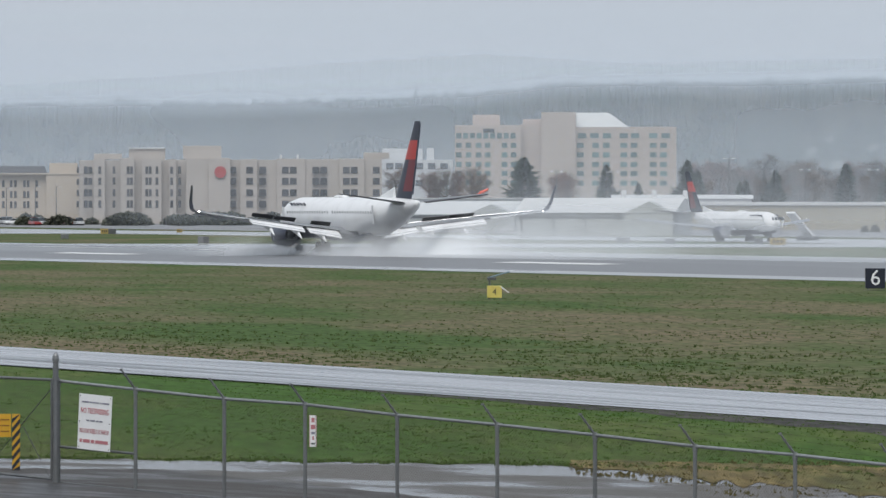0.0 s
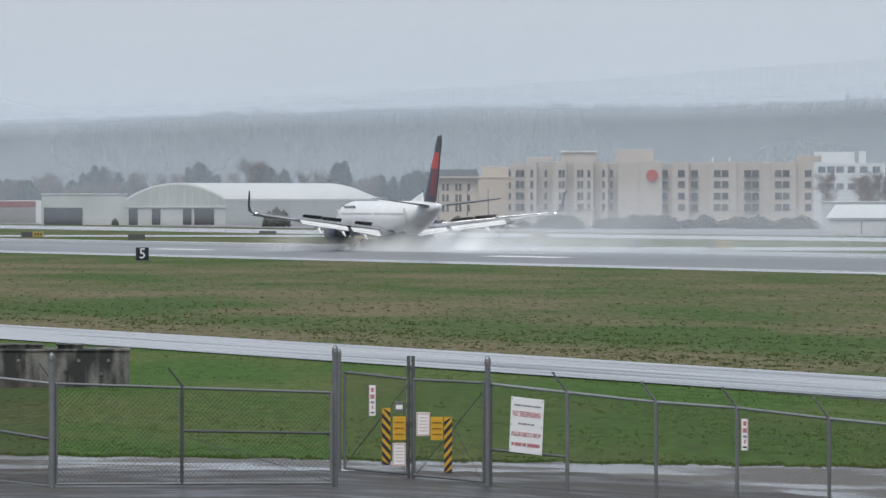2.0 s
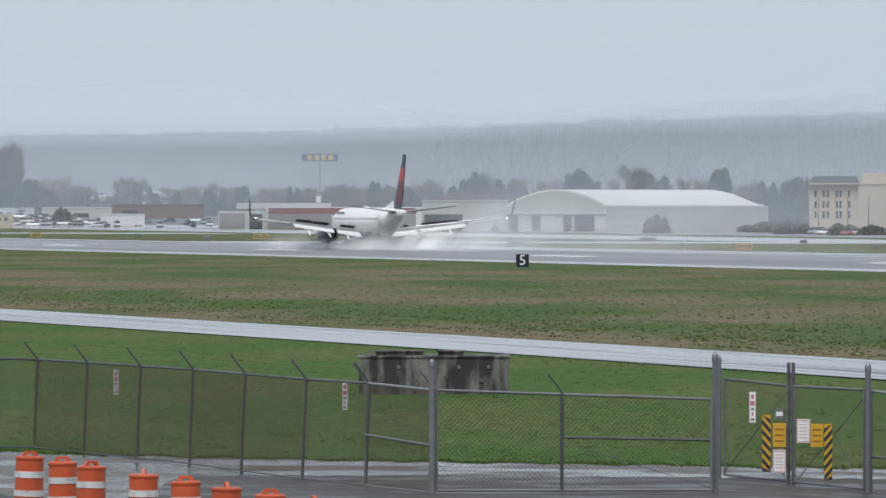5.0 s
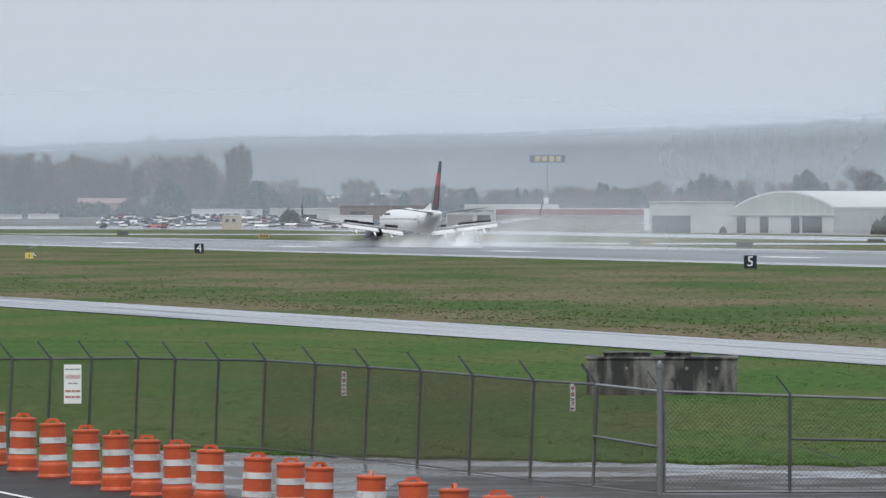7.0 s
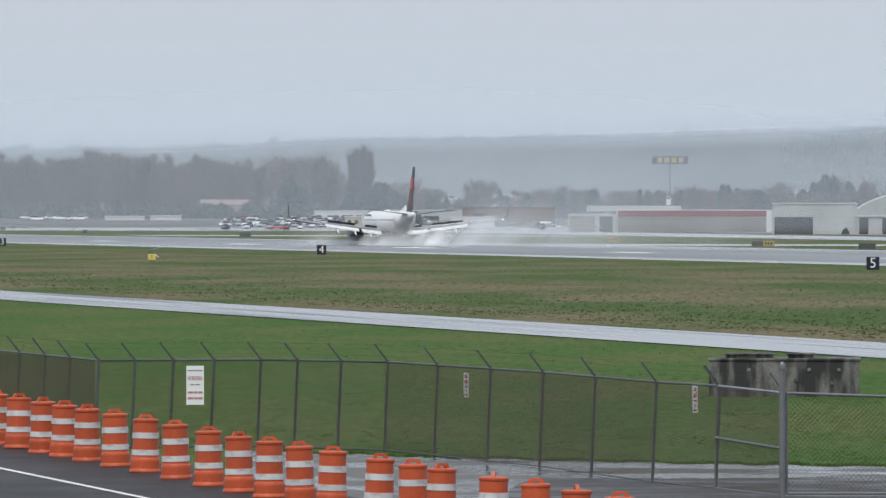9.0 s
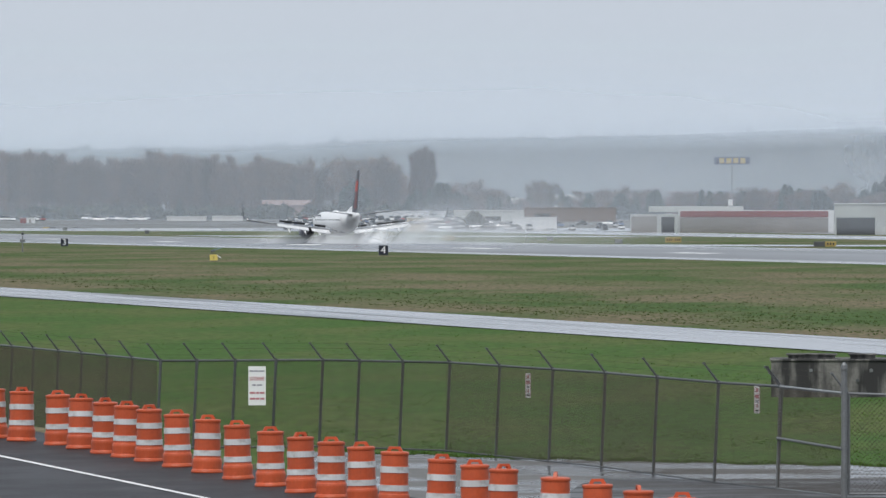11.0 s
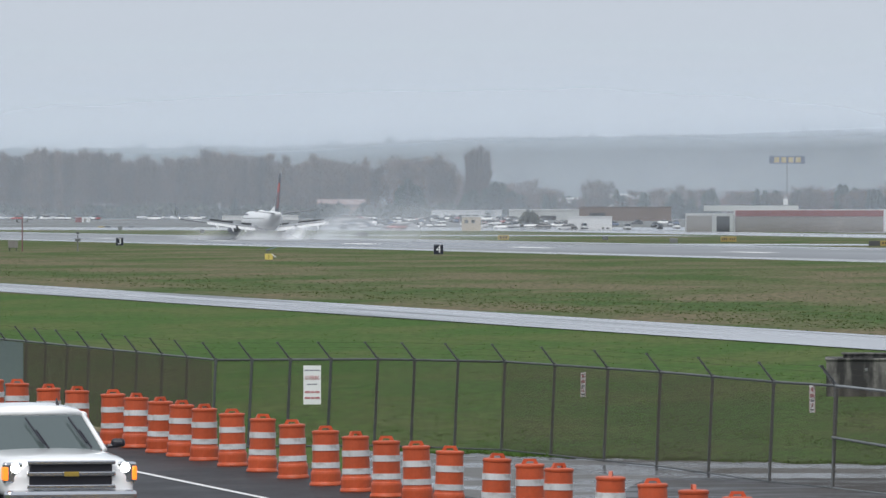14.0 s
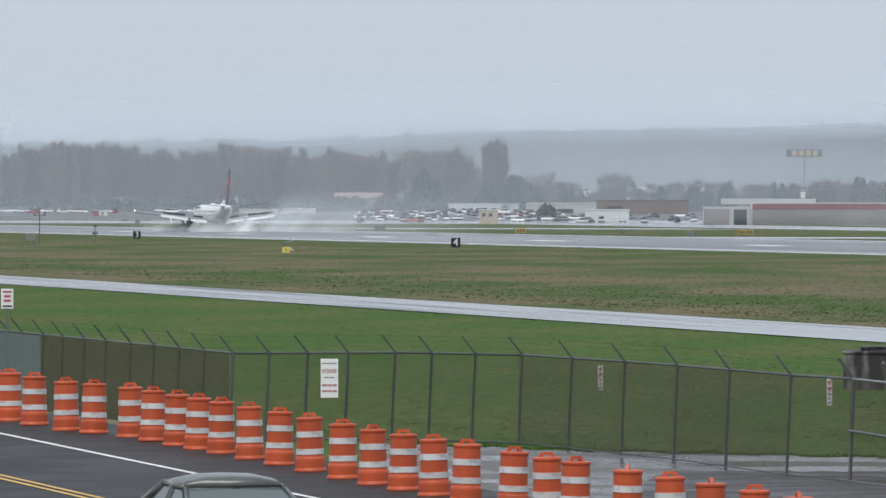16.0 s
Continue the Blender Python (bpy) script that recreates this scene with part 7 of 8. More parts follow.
def bare_tree(seed, h, spread, label, mat, column=False, dense=13):
    r = random.Random(seed)
    t = thing("bare_tree", pose(0, 0, 0), label, "tree", "winter trees")
    bm = bmesh.new()
    tube(bm, (0, 0, -0.2), (0, 0, h * 0.45), h * 0.022, h * 0.015, seg=7, caps=False)
    tube(bm, (0, 0, h * 0.45), (r.uniform(-0.3, 0.3), 0, h * 0.97), h * 0.015, h * 0.003, seg=6, caps=False)
    tips = []
    for i in range(26):
        z = h * (0.12 + 0.8 * i / 26) if column else h * (0.28 + 0.62 * i / 26)
        a = r.uniform(0, 6.28)
        if column:
            ln = spread * (0.9 if z < h * 0.75 else 0.5) * r.uniform(0.6, 1.0)
            d = Vector((math.cos(a) * 0.33, math.sin(a) * 0.33, 1)).normalized()
            ln *= 2.2
        else:
            ln = spread * r.uniform(0.6, 1.1) * math.sin(math.pi * min(1, max(0.18, (z / h - 0.12) / 0.95)))
            d = Vector((math.cos(a), math.sin(a), r.uniform(0.5, 1.3))).normalized()
        a0 = Vector((0, 0, z))
        b0 = a0 + d * ln
        tube(bm, a0, b0, h * 0.009, h * 0.003, seg=4, caps=False)
        tips += [a0.lerp(b0, f) for f in (0.35, 0.55, 0.75, 0.9, 1.0)]
    part("trunk", bm, M_BARK, t)
    bm = bmesh.new()
    for tip in tips:
        for k in range(dense):
            d = Vector((r.gauss(0, 1), r.gauss(0, 1), r.gauss(0.9 if not column else 2.2, 0.8))).normalized()
            off = Vector((r.gauss(0, 0.5), r.gauss(0, 0.5), r.gauss(0, 0.5))) * (0.5 if column else 0.9)
            blade(bm, tip + off, d, r.uniform(0.8, 2.2), r.uniform(0.025, 0.06), Vector((r.gauss(0, 1), r.gauss(0, 1), r.gauss(0, 1))))
    part("crown", bm, mat, t, "bare brown winter twigs")
    return t


def conifer(seed, h, w, label):
    r = random.Random(seed)
    t = thing("conifer", pose(0, 0, 0), label, "tree", "conifers")
    bm = bmesh.new()
    tube(bm, (0, 0, -0.2), (0, 0, h * 0.97), h * 0.016, 0.02, seg=6, caps=False)
    part("trunk", bm, M_BARK, t)
    bm = bmesh.new()
    for i in range(900):
        f = r.random() ** 0.8
        z = h * (0.03 + 0.95 * f)
        a = r.uniform(0, 6.28)
        lump = noise.noise(Vector((math.cos(a) * 1.3, math.sin(a) * 1.3 + seed, f * 5.0)))
        rad = w * (1 - f) ** 0.55 * (0.72 + 0.75 * lump) * r.uniform(0.5, 1.15) + 0.15
        d = Vector((math.cos(a), math.sin(a), r.uniform(-0.35, 0.15)))
        blade(bm, Vector((math.cos(a) * rad * 0.35, math.sin(a) * rad * 0.35, z)), d, rad * 0.75, 0.22 + 0.35 * (1 - f), Vector((0, 0, 1)) + Vector((r.gauss(0, 0.5), r.gauss(0, 0.5), 0)))
        blade(bm, Vector((math.cos(a) * rad * 0.5, math.sin(a) * rad * 0.5, z)), Vector((d.x, d.y, r.uniform(0.1, 0.8))), rad * 0.5, 0.2, Vector((-d.y, d.x, 0)))
    part("crown", bm, M_NEEDLE, t, "dark green needles")
    return t


def shrub(seed, h, w):
    r = random.Random(seed)
    t = thing("shrub", pose(0, 0, 0), "dark rounded evergreen shrub", "shrub", "shrubs")
    bm = bmesh.new()
    for k in range(4):
        tube(bm, (0, 0, -0.1), (r.uniform(-w, w) * 0.5, r.uniform(-w, w) * 0.4, h * 0.7), 0.08, 0.03, seg=5, caps=False)
    part("stems", bm, M_BARK, t)
    bm = bmesh.new()
    for i in range(520):
        a, b = r.uniform(0, 6.28), r.uniform(0, 1.5)
        q = Vector((math.cos(a) * math.cos(b) * w, math.sin(a) * math.cos(b) * w * 0.7, math.sin(b) * h)) * r.uniform(0.6, 1.05)
        blade(bm, q, Vector((r.gauss(0, 1), r.gauss(0, 1), r.gauss(0.3, 1))).normalized(), 0.6, 0.25, Vector((r.gauss(0, 1), r.gauss(0, 1), r.gauss(0, 1))))
    part("crown", bm, M_BUSH, t)
    return t


bares = [bare_tree(21 + i, 16.0, 4.2 + 0.5 * i, "tall bare winter tree with fine brown twigs", M_TWIG) for i in range(3)]
bares.append(bare_tree(31, 16.0, 4.0, "bare tree with reddish twigs", M_TWIG_R))
poplar = bare_tree(40, 16.0, 2.6, "tall columnar bare poplar", M_TWIG_P, column=True, dense=34)
tagged(poplar, group="poplars")
slim = bare_tree(43, 16.0, 1.7, "slender upright bare winter tree", M_TWIG, column=True)
cons = [conifer(50 + i, 12.0, 2.8 + 0.8 * i, "dark green conifer with ragged outline") for i in range(3)]
bushes = [shrub(60 + i, 2.4, 2.6) for i in range(2)]
placed = set()


def plant(proto, u, d, v, base=16.0, wide=1.0, turn=0.0):
    """A tree whose top reaches the sight line v."""
    d = d * stretch(u)
    h = rise(v, d)
    k = h / base
    p = at(u, d)
    m = Matrix.Translation((p.x, p.y, 0)) @ pose(0, 0, 0, 0, 0, turn)
    o = proto
    if proto in placed:
        o = copy_thing(proto, m)
    else:
        placed.add(proto)
        proto.matrix_basis = m
    o.scale = (k * wide, k * wide, k)
    return o


rt = random.Random(77)
u = -2460.0
while u < -1590:      # the bare wood
    top = 254 + 6 * math.sin(u * 0.021) + rt.uniform(-8, 12) + (8 if -1990 < u < -1960 else 0) + max(0, (u + 1720) * 0.16)
    plant(rt.choice(bares[:2] + [slim] * 5), u, rt.uniform(2300, 2420), top, 16, rt.uniform(0.8, 1.2), rt.uniform(0, 360))
    plant(rt.choice(bares), u + 5, rt.uniform(2430, 2560), top + rt.uniform(2, 25), 16, rt.uniform(0.9, 1.3), rt.uniform(0, 360))
    u += rt.uniform(9, 17)
for u in (-1575, -1555, -1535, -1515, -1500, -1490, -1545, -1480, -1462, -1450, -1441, -1470, -1430, -1380, -1360, -1340, -1320):
    plant(rt.choice(bares[:3]), u, rt.uniform(2350, 2450), rt.uniform(250, 268) + max(0, min(40, u + 1490)), 16, 1.1, rt.uniform(0, 360))
for du in (-14, 0, 13):
    plant(poplar, -1417 + du, 2350 + 4 * du, 253 - (5 if du == 0 else 0) + abs(du) * 0.2, 16, 0.85, du * 30)
plant(cons[2], -1541, 2290, 294, 12, 1.25, 10)
plant(cons[2], -1527, 2300, 305, 12, 1.2, 70)
plant(cons[1], -1556, 2305, 308, 12, 1.2, 140)
for u, v in ((-1400, 306), (-1385, 297), (-1370, 296), (-1358, 305), (-1345, 312), (-1330, 318), (-1440, 318), (-1425, 312), (-2137, 338), (-2085, 338), (-2050, 338), (-1990, 340), (-1760, 345), (-1700, 345), (-1850, 328), (-1960, 340), (-1655, 340)):
    plant(rt.choice(cons), u + rt.uniform(-5, 5), rt.uniform(2250, 2300), v + rt.uniform(-2, 10), 12, rt.uniform(1.1, 1.6), rt.uniform(0, 360))
# conifers and bare trees behind the hangars and stores
for u, v, k in ((-1295, 314, 0), (-1280, 316, 0), (-1262, 316, 0), (-1250, 318, 0), (-1305, 318, 0), (-1176, 303, 2), (-1125, 318, 0), (-1115, 322, 0), (-1010, 312, 1), (-1000, 316, 1), (-1020, 318, 1), (-925, 313, 0), (-910, 310, 0), (-895, 316, 0),
                (-780, 291, 1), (-765, 293, 0), (-750, 297, 1), (-712, 310, 1), (-640, 300, 1), (-620, 296, 1), (-595, 282, 2), (-580, 290, 2), (-655, 308, 1), (-550, 300, 1), (-535, 302, 0), (-505, 310, 1), (-415, 280, 1), (-404, 281, 1),
                (-395, 284, 1), (-380, 290, 2), (-425, 290, 1), (-296, 282, 1), (-260, 292, 1), (-165, 278, 1), (-152, 278, 1), (-70, 300, 1), (-40, 296, 1), (-22, 292, 1), (-8, 298, 0), (-55, 304, 0), (-90, 306, 1)):
    plant(cons[(k + rt.choice((0, 0, 1))) % 3], u + rt.uniform(-6, 6), rt.uniform(2250, 2450), v + rt.uniform(-4, 13), 12, rt.uniform(0.9, 1.5), rt.uniform(0, 360))
for u, v in ((-1215, 298), (-1200, 301), (-1188, 304), (-1225, 304), (-1100, 312), (-1060, 306), (-670, 300), (-690, 304), (-320, 276), (-305, 282), (-520, 298), (-570, 296), (-480, 306), (-450, 302), (-350, 300), (-230, 300), (-200, 302),
             (-110, 308), (-830, 308), (-815, 310), (-850, 312), (700, 300), (760, 305), (790, 303), (810, 306), (835, 300), (770, 308), (850, 308), (1000, 305), (985, 310), (1005, 312), (1230, 330), (1490, 320), (1250, 320), (1340, 315), (1380, 310),
             (1440, 305), (1475, 318), (1530, 310), (1560, 300), (1590, 300), (1620, 305), (-1090, 330), (-1150, 330), (-1170, 332), (-1205, 333), (-1235, 334)):
    plant(rt.choice(bares), u, rt.uniform(2230, 2400) if u < 600 else rt.uniform(1800, 2300), v, 16, rt.uniform(0.9, 1.3), rt.uniform(0, 360))
for u, v, d, w in ((928, 277, 1900, 1.5), (1073, 290, 1850, 1.0), (1129, 322, 1850, 0.9), (1216, 282, 1900, 1.1), (1234, 300, 1950, 1.0), (1372, 300, 1900, 1.1), (1352, 312, 1950, 1.0), (1496, 288, 1900, 1.2), (1566, 316, 1900, 1.1), (1320, 318, 1900, 1.0), (1310, 322, 1900, 0.9)):
    plant(cons[1], u, d, v, 12, w, u)
# low belt of mixed bare trees behind the sheds and stores
for i in range(110):
    u = rt.uniform(-1400, -60)
    if i % 3:
        plant(rt.choice(bares), u, rt.uniform(2380, 2480), rt.uniform(312, 334), 16, rt.uniform(1.3, 2.2), rt.uniform(0, 360))
    else:
        plant(rt.choice(cons), u, rt.uniform(2380, 2480), rt.uniform(312, 338), 12, rt.uniform(1.1, 1.8), rt.uniform(0, 360))
# bare woods at the foot of the hill, and mixed trees among the stores
for i in range(40):
    plant(rt.choice(bares), rt.uniform(1210, 1680), rt.uniform(2450, 2600), rt.uniform(280, 320), 16, rt.uniform(1.1, 1.7), rt.uniform(0, 360))
for i in range(70):
    u = rt.uniform(-1390, -480)
    if i % 2:
        plant(rt.choice(bares), u, rt.uniform(2230, 2330), rt.uniform(312, 332), 16, rt.uniform(1.3, 2.0), rt.uniform(0, 360))
    else:
        plant(rt.choice(cons), u, rt.uniform(2230, 2330), rt.uniform(308, 334), 12, rt.uniform(0.9, 1.5), rt.uniform(0, 360))
# shrubs along the far side of the field
for i in range(70):
    u = rt.uniform(0, 660) if i < 44 else rt.uniform(-330, 0)
    plant(rt.choice(bushes), u, rt.uniform(1840, 1960), 381 + rt.uniform(-4, 6), 2.4, rt.uniform(0.9, 1.7), rt.uniform(0, 360))
for i in range(120):
    plant(rt.choice(bushes), rt.uniform(-2400, -1300), rt.uniform(2262, 2300), 350 + rt.uniform(-8, 8), 2.4, rt.uniform(0.6, 1.1), rt.uniform(0, 360))
for u, v, w in ((-275, 366, 1.1), (-262, 370, 1.2), (-288, 372, 1.2), (-560, 382, 1.2), (1530, 400, 1.5), (1548, 398, 1.5), (-1330, 355, 1.2), (-1320, 356, 1.2)):
    plant(bushes[0], u, 1600 if abs(u) < 900 and u < 0 else 1480 if u > 0 else 2000, v, 2.4, w * 0.5, u)


def tone(name, a, c):
    """Blades whose tone changes from tuft to tuft."""
    m, nt, b = nodes_of(name)
    n, l = nt.nodes, nt.links
    ge = n.new("ShaderNodeNewGeometry")
    mx = n.new("ShaderNodeMix")
    mx.data_type = "RGBA"
    mx.inputs[6].default_value, mx.inputs[7].default_value = (*a, 1), (*c, 1)
    l.new(ge.outputs["Random Per Island"], mx.inputs[0])
    l.new(mx.outputs[2], b.inputs["Base Color"])
    b.inputs["Roughness"].default_value, b.inputs["Specular IOR Level"].default_value = 0.9, 0.08
    thin, both = n.new("ShaderNodeBsdfTranslucent"), n.new("ShaderNodeMixShader")
    both.inputs[0].default_value = 0.45
    l.new(mx.outputs[2], thin.inputs["Color"])
    l.new(b.outputs[0], both.inputs[1])
    l.new(thin.outputs[0], both.inputs[2])
    l.new(both.outputs[0], n["Material Output"].inputs["Surface"])
    return m


# ---- hills and mist ----
M_FOREST = ground_cover("wooded_hillside", (0.018, 0.030, 0.020), (0.075, 0.072, 0.058), (0.012, 0.020, 0.012), 0.95, 0.016, bump=0.0, fine_scale=0.09, dark=0.9)


def ridge(name, d, table, seed, material, label, jag, tree):
    r = random.Random(seed)
    bm = bmesh.new()
    prev = None
    u = table[0][0]
    while u <= table[-1][0]:
        v = lerp(table, u) + jag * (noise.noise(Vector((u * 0.02, seed, 0))) + 0.6 * noise.noise(Vector((u * 0.07, seed, 3))) + 1.2 * noise.noise(Vector((u * 0.13, seed, 5))) + 0.7 * noise.noise(Vector((u * 0.31, seed, 7))))
        top = rise(v, d) + abs(r.gauss(0, 1)) * tree * (1.3 if r.random() < 0.2 else 0.7)
        col = []
        for k in range(7):
            f = k / 6
            p = at(u, d - 340 * (1 - f) ** 1.3)
            z = -2 + (top + 2) * f ** 1.2
            if 0 < k < 6:
                z += noise.noise(Vector((u * 0.03, k * 1.7, seed))) * 5
            col.append(bm.verts.new((p.x, p.y, z)))
        p = at(u, d + 60)
        col.append(bm.verts.new((p.x, p.y, -2)))
        if prev:
            for a, b, c, e in zip(prev, col, col[1:], prev[1:]):
                bm.faces.new((a, b, c, e))
        prev = col
        u += 4
    ob = part(name, bm, material, None, label)
    return tagged(ob, category="hill", kind="structure")


RIDGE = ((-2700, 250), (-2300, 247), (-1700, 238), (-1440, 225), (-1000, 219), (-600, 208), (-365, 199), (0, 187), (500, 184), (850, 168), (1000, 150), (1300, 148), (1568, 141), (2000, 138))
ridge("hill", 3900, RIDGE, 4, M_FOREST, "long wooded ridge fading into low cloud", 6.0, 1.3)
FAR = ((-900, 235), (-400, 190), (0, 152), (300, 135), (600, 112), (850, 96), (1100, 112), (1500, 105), (2000, 100))
# the far hill's haze is put in as pale blue-grey emission
mb, ntb, bb = nodes_of("distant_hill_haze_glow")
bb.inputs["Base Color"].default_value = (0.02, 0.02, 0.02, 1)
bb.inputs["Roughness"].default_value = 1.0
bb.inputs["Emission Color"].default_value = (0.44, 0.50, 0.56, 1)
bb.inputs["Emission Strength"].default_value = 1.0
ridge("backdrop", 4700, FAR, 9, mb, "faint far hill whose haze is a pale glow", 1.6, 0.0)


def hill_wood(name, d, table, count, seed, colours, label):
    """Pointed crowns all over a wooded slope, too many to count."""
    r = np.random.RandomState(seed)
    verts, faces = [], []
    for i in range(count):
        u = r.uniform(table[0][0], table[-1][0])
        f = r.uniform(0.08, 1.0) ** 0.7
        p = at(u, d - 340 * (1 - f) ** 1.3)
        z = -2 + (rise(lerp(table, u), d) + 2) * f ** 1.2 - 2.5
        h = r.uniform(3.0, 7.5) * (1.0 if r.rand() < 0.85 else 1.4) * (1.0 if f < 0.85 else 0.62)
        w = h * r.uniform(0.16, 0.42)
        n = len(verts)
        a = r.uniform(0, 6.28)
        for k in range(5):
            c, w1 = a + k * 1.2566, w * r.uniform(0.7, 1.2)
            verts.append((p.x + w1 * math.cos(c), p.y + w1 * math.sin(c), z + h * r.uniform(0.15, 0.45)))
        verts += [(p.x + r.normal(0, w * 0.2), p.y, z + h), (p.x, p.y, z - 1.0)]
        for k in range(5):
            faces += [(n + k, n + (k + 1) % 5, n + 5), (n + (k + 1) % 5, n + k, n + 6)]
    me = bpy.data.meshes.new(name)
    me.from_pydata(verts, [], faces)
    me.materials.append(tone("hill_trees", *colours))
    return tagged(new(name, me), label, "trees", kind="stuff")


def hill_house(u, f, d, table, wide, mat):
    """A small house set into the wooded slope."""
    p = at(u, d - 340 * (1 - f) ** 1.3)
    z = -2 + (rise(lerp(table, u), d) + 2) * f ** 1.2
    t = thing("house", pose(p.x, p.y, z - 2.5, 0, 0, -20), "small pale house among trees on the misty hill", "house", "houses on the hill")
    block(t, -wide / 2, wide / 2, 0, 5, 0, 5.2, mat, "wall")
    bm = bmesh.new()
    gable(bm, -wide / 2, wide / 2, 0, 5, 5.2, 6.0)
    part("roof", bm, M_LOWGREY, t, "grey wet roof")
    for x in (-wide * 0.25, wide * 0.25):
        block(t, x - 0.4, x + 0.4, -0.1, 0.05, 4.0, 4.8, M_WIN, "window", 0)


for u, f, w in ((1306, 0.93, 3.2), (1338, 0.55, 3.0), (1436, 0.50, 4.0), (1468, 0.58, 3.4), (1482, 0.40, 4.4), (1545, 0.52, 3.6), (1410, 0.36, 3.8)):
    hill_house(u, f, 3900, RIDGE, w, M_SIDING)


def mist(u0, u1, d, height, alpha, fade, top, label, wisps=0.16):
    """A leaning veil of rain at one distance, thinning out towards its ends."""
    bm = bmesh.new()
    uv = bm.loops.layers.uv.new("UVMap")
    n = 40
    prev = None
    for i in range(n + 1):
        u = u0 + (u1 - u0) * i / n
        p, q2 = at(u, d), at(u, d + height)
        a, b = bm.verts.new((p.x, p.y, 0)), bm.verts.new((q2.x, q2.y, height))
        if prev:
            f = bm.faces.new((prev[0], a, b, prev[1]))
            for loop, q in zip(f.loops, (((i - 1) / n, 0), (i / n, 0), (i / n, 1), ((i - 1) / n, 1))):
                loop[uv].uv = q
        prev = (a, b)
    m = veil("rain_mist", alpha, fade / (u1 - u0), top, 0.05, MIST, wisps=wisps, wisp_scale=0.004)
    ob = part("mist", bm, m, None, label, smooth=True)
    return tagged(ob, category="mist", kind="stuff")


def cloud_base(d, table, below, above, alpha):
    """The ragged foot of the cloud that hides the top of a ridge."""
    bm = bmesh.new()
    uv = bm.loops.layers.uv.new("UVMap")
    n = 60
    prev = None
    for i in range(n + 1):
        u = table[0][0] + (table[-1][0] - table[0][0]) * i / n
        v = lerp(table, u)
        p, q2 = at(u, d), at(u, d + 60)
        a, b = bm.verts.new((p.x, p.y, rise(v + below, d))), bm.verts.new((q2.x, q2.y, rise(v - above, d + 60)))
        if prev:
            f = bm.faces.new((prev[0], a, b, prev[1]))
            for loop, q in zip(f.loops, (((i - 1) / n, 0), (i / n, 0), (i / n, 1), ((i - 1) / n, 1))):
                loop[uv].uv = q
        prev = (a, b)
    ob = part("cloud", bm, veil("cloud_foot", alpha, 0, 0.45, 0.55, MIST, wisps=0.25, wisp_scale=0.006), None, "soft foot of low cloud over the ridge", smooth=True)
    return tagged(ob, category="cloud", kind="stuff")


MIST = (0.497, 0.560, 0.632)
cloud_base(3500, RIDGE, 34, 40, 0.45)
hill_wood("hillside_trees", 3900, RIDGE, 11000, 6, ((0.006, 0.012, 0.008), (0.120, 0.122, 0.098)), "dark misty wood covering the ridge")
for u0, u1, d, k in ((-2900, -640, 2420, 0.12), (-860, 320, 1880, 0.20), (100, 2300, 1370, 0.17)):
    mist(u0, u1, d, 70, k, 220, 0.7, "thin veil of rain mist before the buildings")
for u0, u1, d, k in ((-2900, -120, 2960, 0.22), (-420, 2300, 2300, 0.20)):
    mist(u0, u1, d, 80, k, 300, 0.75, "veil of rain mist before the bare woods")
mist(-3100, 500, 3490, 105, 0.40, 900, 0.6, "thick bank of rain mist before the hills")
mist(-500, 2500, 3485, 105, 0.38, 900, 0.6, "bank of rain mist before the higher hill")
mist(-3100, -250, 1480, 60, 0.08, 700, 0.8, "thin veil of rain over the far end of the runway")


# ---- grass tufts, too many to count ----
def tufts(name, count, place, heights, material, label, seed, clump=0.0):
    """Tufts of three blades; with clump they gather where a slow noise is high."""
    r = np.random.RandomState(seed)
    spots = []
    while len(spots) < count:
        x, y = place(r)
        if clump and noise.noise(Vector((x * 0.35, y * 0.05, seed))) + 0.5 * noise.noise(Vector((x * 1.3, y * 0.25, seed))) < clump * r.uniform(-1, 1):
            continue
        spots.append((x, y, ground_z(x, y) - 0.02))
    base = np.repeat(np.array(spots), 3, axis=0)
    n = len(base)
    h = np.repeat(r.uniform(heights[0], heights[1], count), 3)
    base[:, 0] += r.normal(0, 0.5, n) * h
    base[:, 1] += r.normal(0, 0.5, n) * h
    a, w = r.uniform(0, 3.14, n), h * r.uniform(0.35, 0.9, n)
    side = np.stack([w * np.cos(a), w * np.sin(a), np.zeros(n)], 1)
    tip = np.stack([r.normal(0, 0.35, n) * h, r.normal(0, 0.25, n) * h, h * r.uniform(0.6, 1.0, n)], 1)
    verts = np.stack([base - side, base + side, base + tip], 1).reshape(-1, 3)
    me = bpy.data.meshes.new(name)
    me.from_pydata(verts.tolist(), [], np.arange(3 * n).reshape(-1, 3).tolist())
    me.materials.append(material)
    return tagged(new(name, me), label, "grass", kind="stuff")


M_TUFT_G = tone("green_blades", (0.062, 0.118, 0.027), (0.110, 0.170, 0.043))
M_TUFT_B = tone("straw_blades", (0.064, 0.108, 0.031), (0.125, 0.142, 0.060))
M_TUFT_O = tone("ochre_blades", (0.110, 0.105, 0.040), (0.200, 0.165, 0.075))


def on_lawn(r):
    u = r.uniform(-2450, 1750)
    a, b = lawn_near(u), strip_near(u)
    e0, e1 = 1.0 / a, 1.0 / b
    p = at(u, 1.0 / r.uniform(e1, e0))
    return p.x, p.y


def on_field(r):
    x = r.uniform(93, 219)
    b = bearing(r.uniform(-2450, 1750))
    return x, x / math.tan(b)


def lawn_rim(r):
    u = r.uniform(-1560, 1750)
    p = at(u, lane_edge(u) + abs(r.normal(0, 0.7)))
    return p.x, p.y


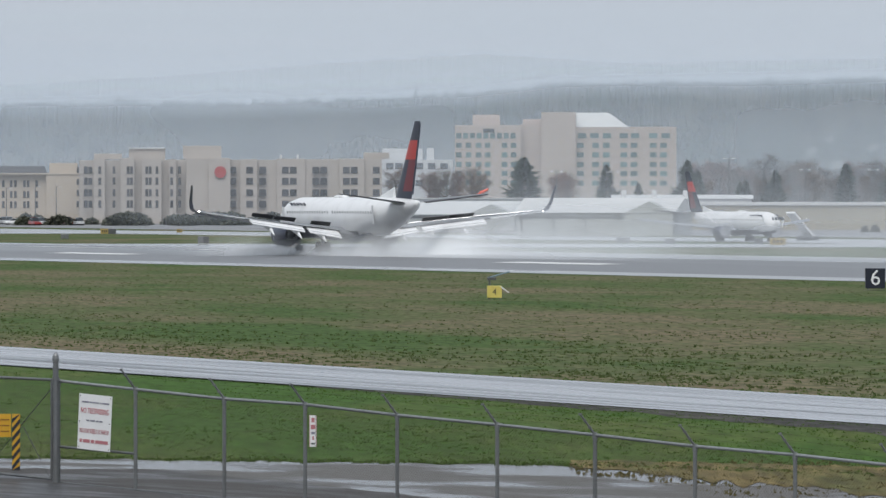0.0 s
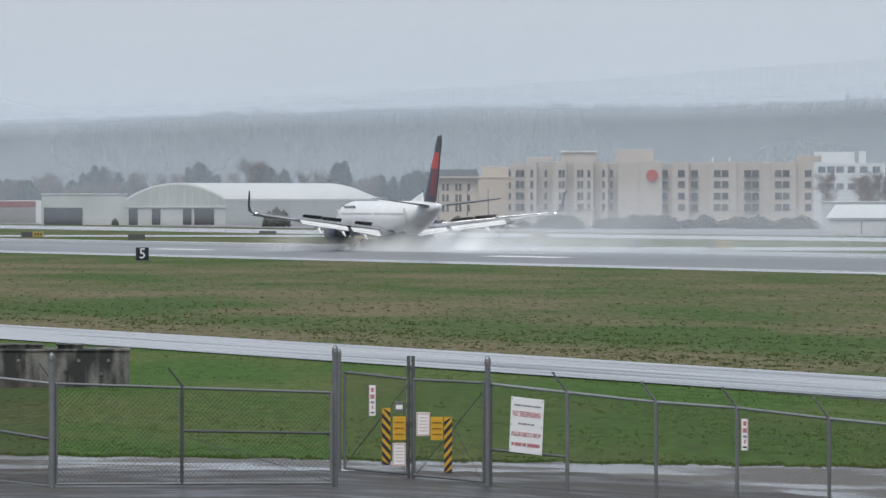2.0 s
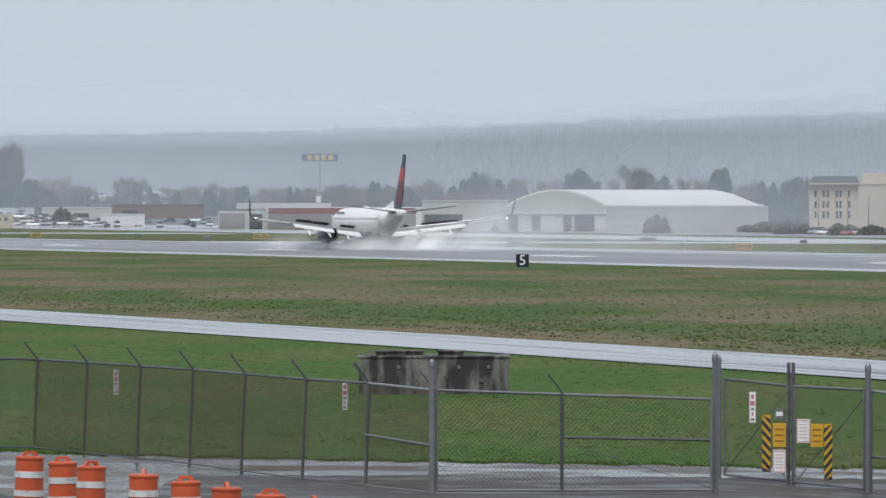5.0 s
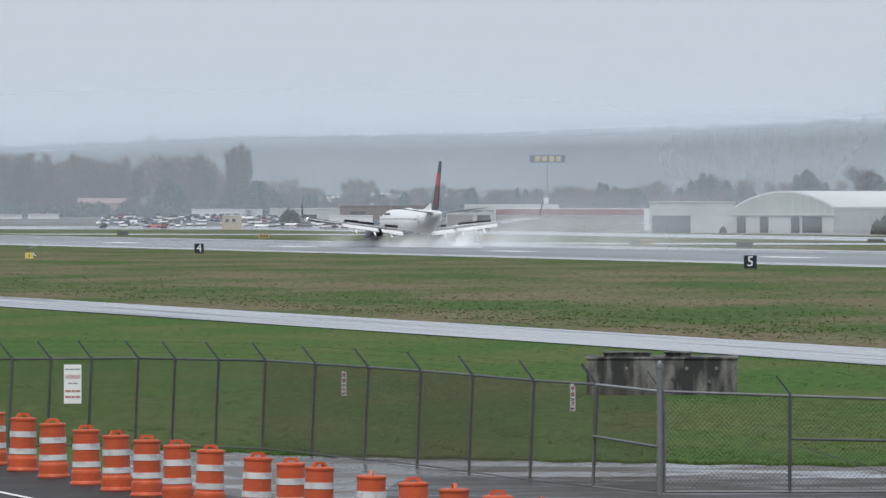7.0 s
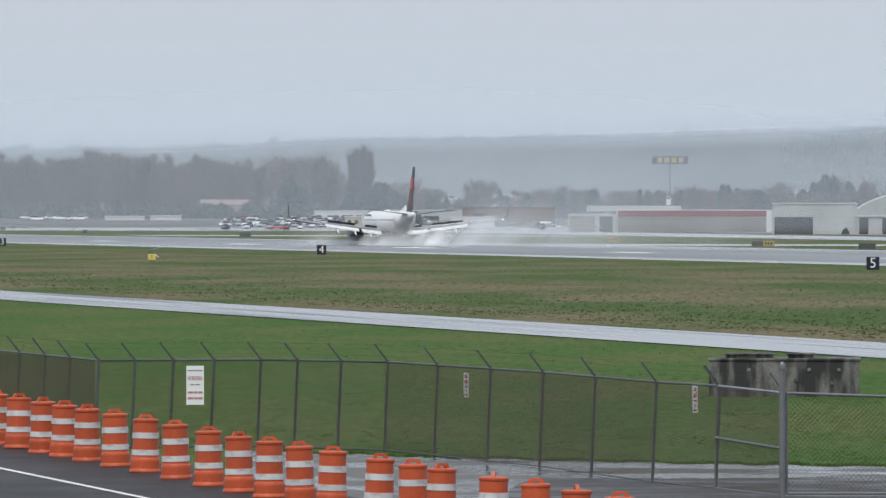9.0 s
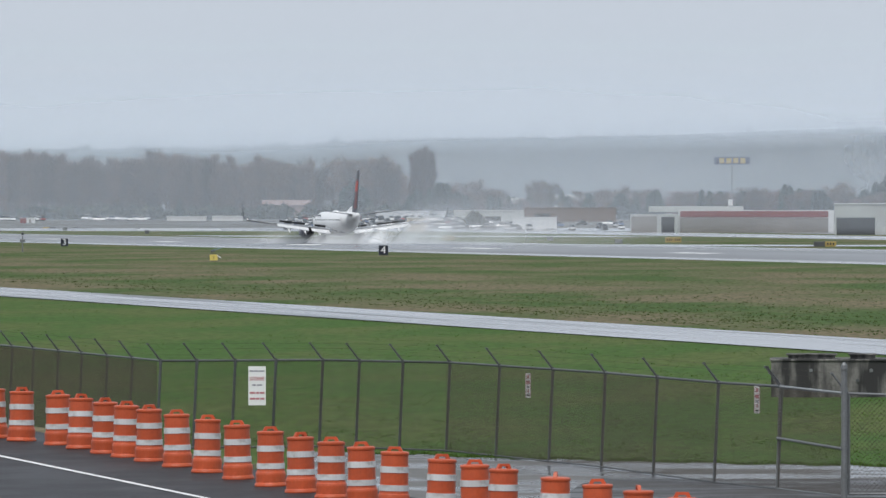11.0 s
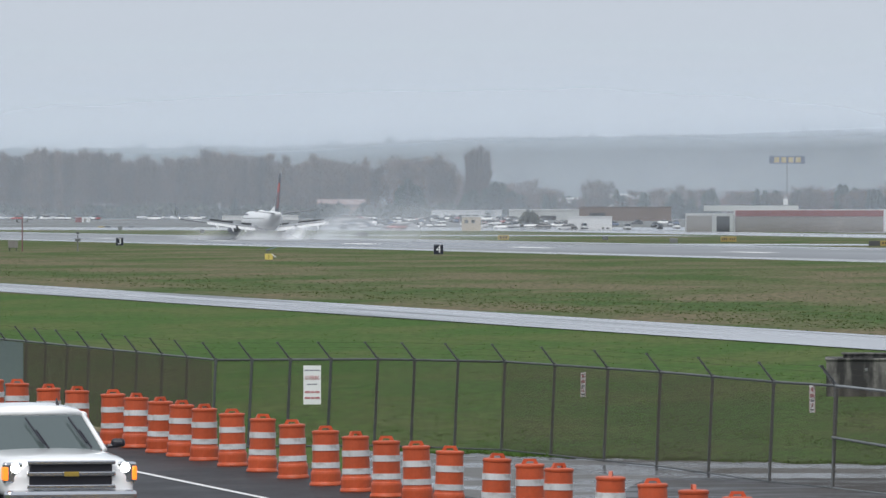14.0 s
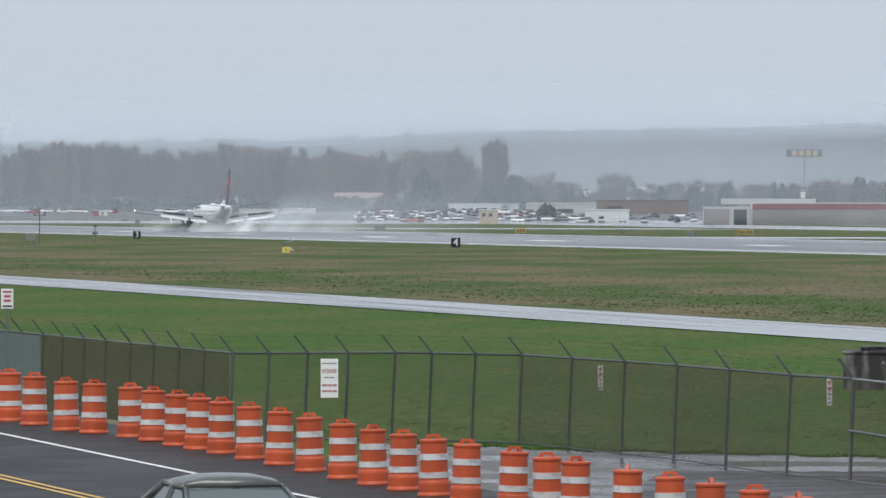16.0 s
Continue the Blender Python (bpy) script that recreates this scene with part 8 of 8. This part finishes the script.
def strip_rim(r):
    u = r.uniform(-2450, 1750)
    b = bearing(u)
    d = strip_near(u) if r.rand() < 0.5 else 91.4 / math.sin(b)
    p = at(u, d)
    p.x += -abs(r.normal(0, 0.5)) if d < 91 / math.sin(b) else bend(p.y) + abs(r.normal(0, 0.6))
    return p.x, p.y


def near_belt(r):
    x = 93 + abs(r.normal(0, 13))
    b = bearing(r.uniform(-2450, 1750))
    return x, x / math.tan(b)


def verge(r):
    u = r.uniform(1010, 1750)
    p = at(u, lane_edge(u) + r.uniform(-9, 4) * min(1.0, (u - 900) / 450.0))
    return p.x, p.y


tufts("grass_tufts", 45000, on_lawn, (0.03, 0.09), M_TUFT_G, "short green grass tufts on the lawn", 1, 0.35)
tufts("grass_tufts", 22000, on_field, (0.03, 0.10), M_TUFT_B, "straw and green grass tufts on the airfield", 2, 0.35)
tufts("grass_tufts", 8500, near_belt, (0.04, 0.12), M_TUFT_B, "rough clumps of grass beside the service road", 5, 0.25)
tufts("grass_tufts", 5000, lawn_rim, (0.03, 0.12), M_TUFT_G, "ragged grass along the paving", 3)
tufts("grass_tufts", 3000, strip_rim, (0.03, 0.10), M_TUFT_G, "ragged grass along the service road", 4)
tufts("grass_tufts", 1100, verge, (0.04, 0.14), M_TUFT_O, "ochre weeds on the gravel verge", 7)


def motions():
    ts = [0.5 * i for i in range(33)]
    rows = [(t, pose(RUNWAY_X, roll_y(t) + 20.0, 0.74)) for t in ts]
    walk(jet, rows)
    walk(spray, rows)
    fine = [0.0] + [11.5 + 0.25 * i for i in range(19)]
    walk(pickup, [(t, on_lane(117.9 - 17.2 * (t - 14.2), 16.38)) for t in fine])
    walk(sedan, [(t, on_lane(117.3 - 16.8 * (t - 15.4), 15.68)) for t in fine])
    sweep = ((0.0, 4), (12.9, 4), (13.2, 40), (13.5, 80), (13.8, 95), (14.0, 72), (14.1, 48), (14.2, 30), (14.3, 13), (14.4, 4), (16.0, 4))
    for wiper, x in zip([o for o in pickup.children if o.name.startswith("wiper")], (-0.66, 0.0)):
        walk(wiper, [(t, wiper_pose(x, a)) for t, a in sweep])


motions()
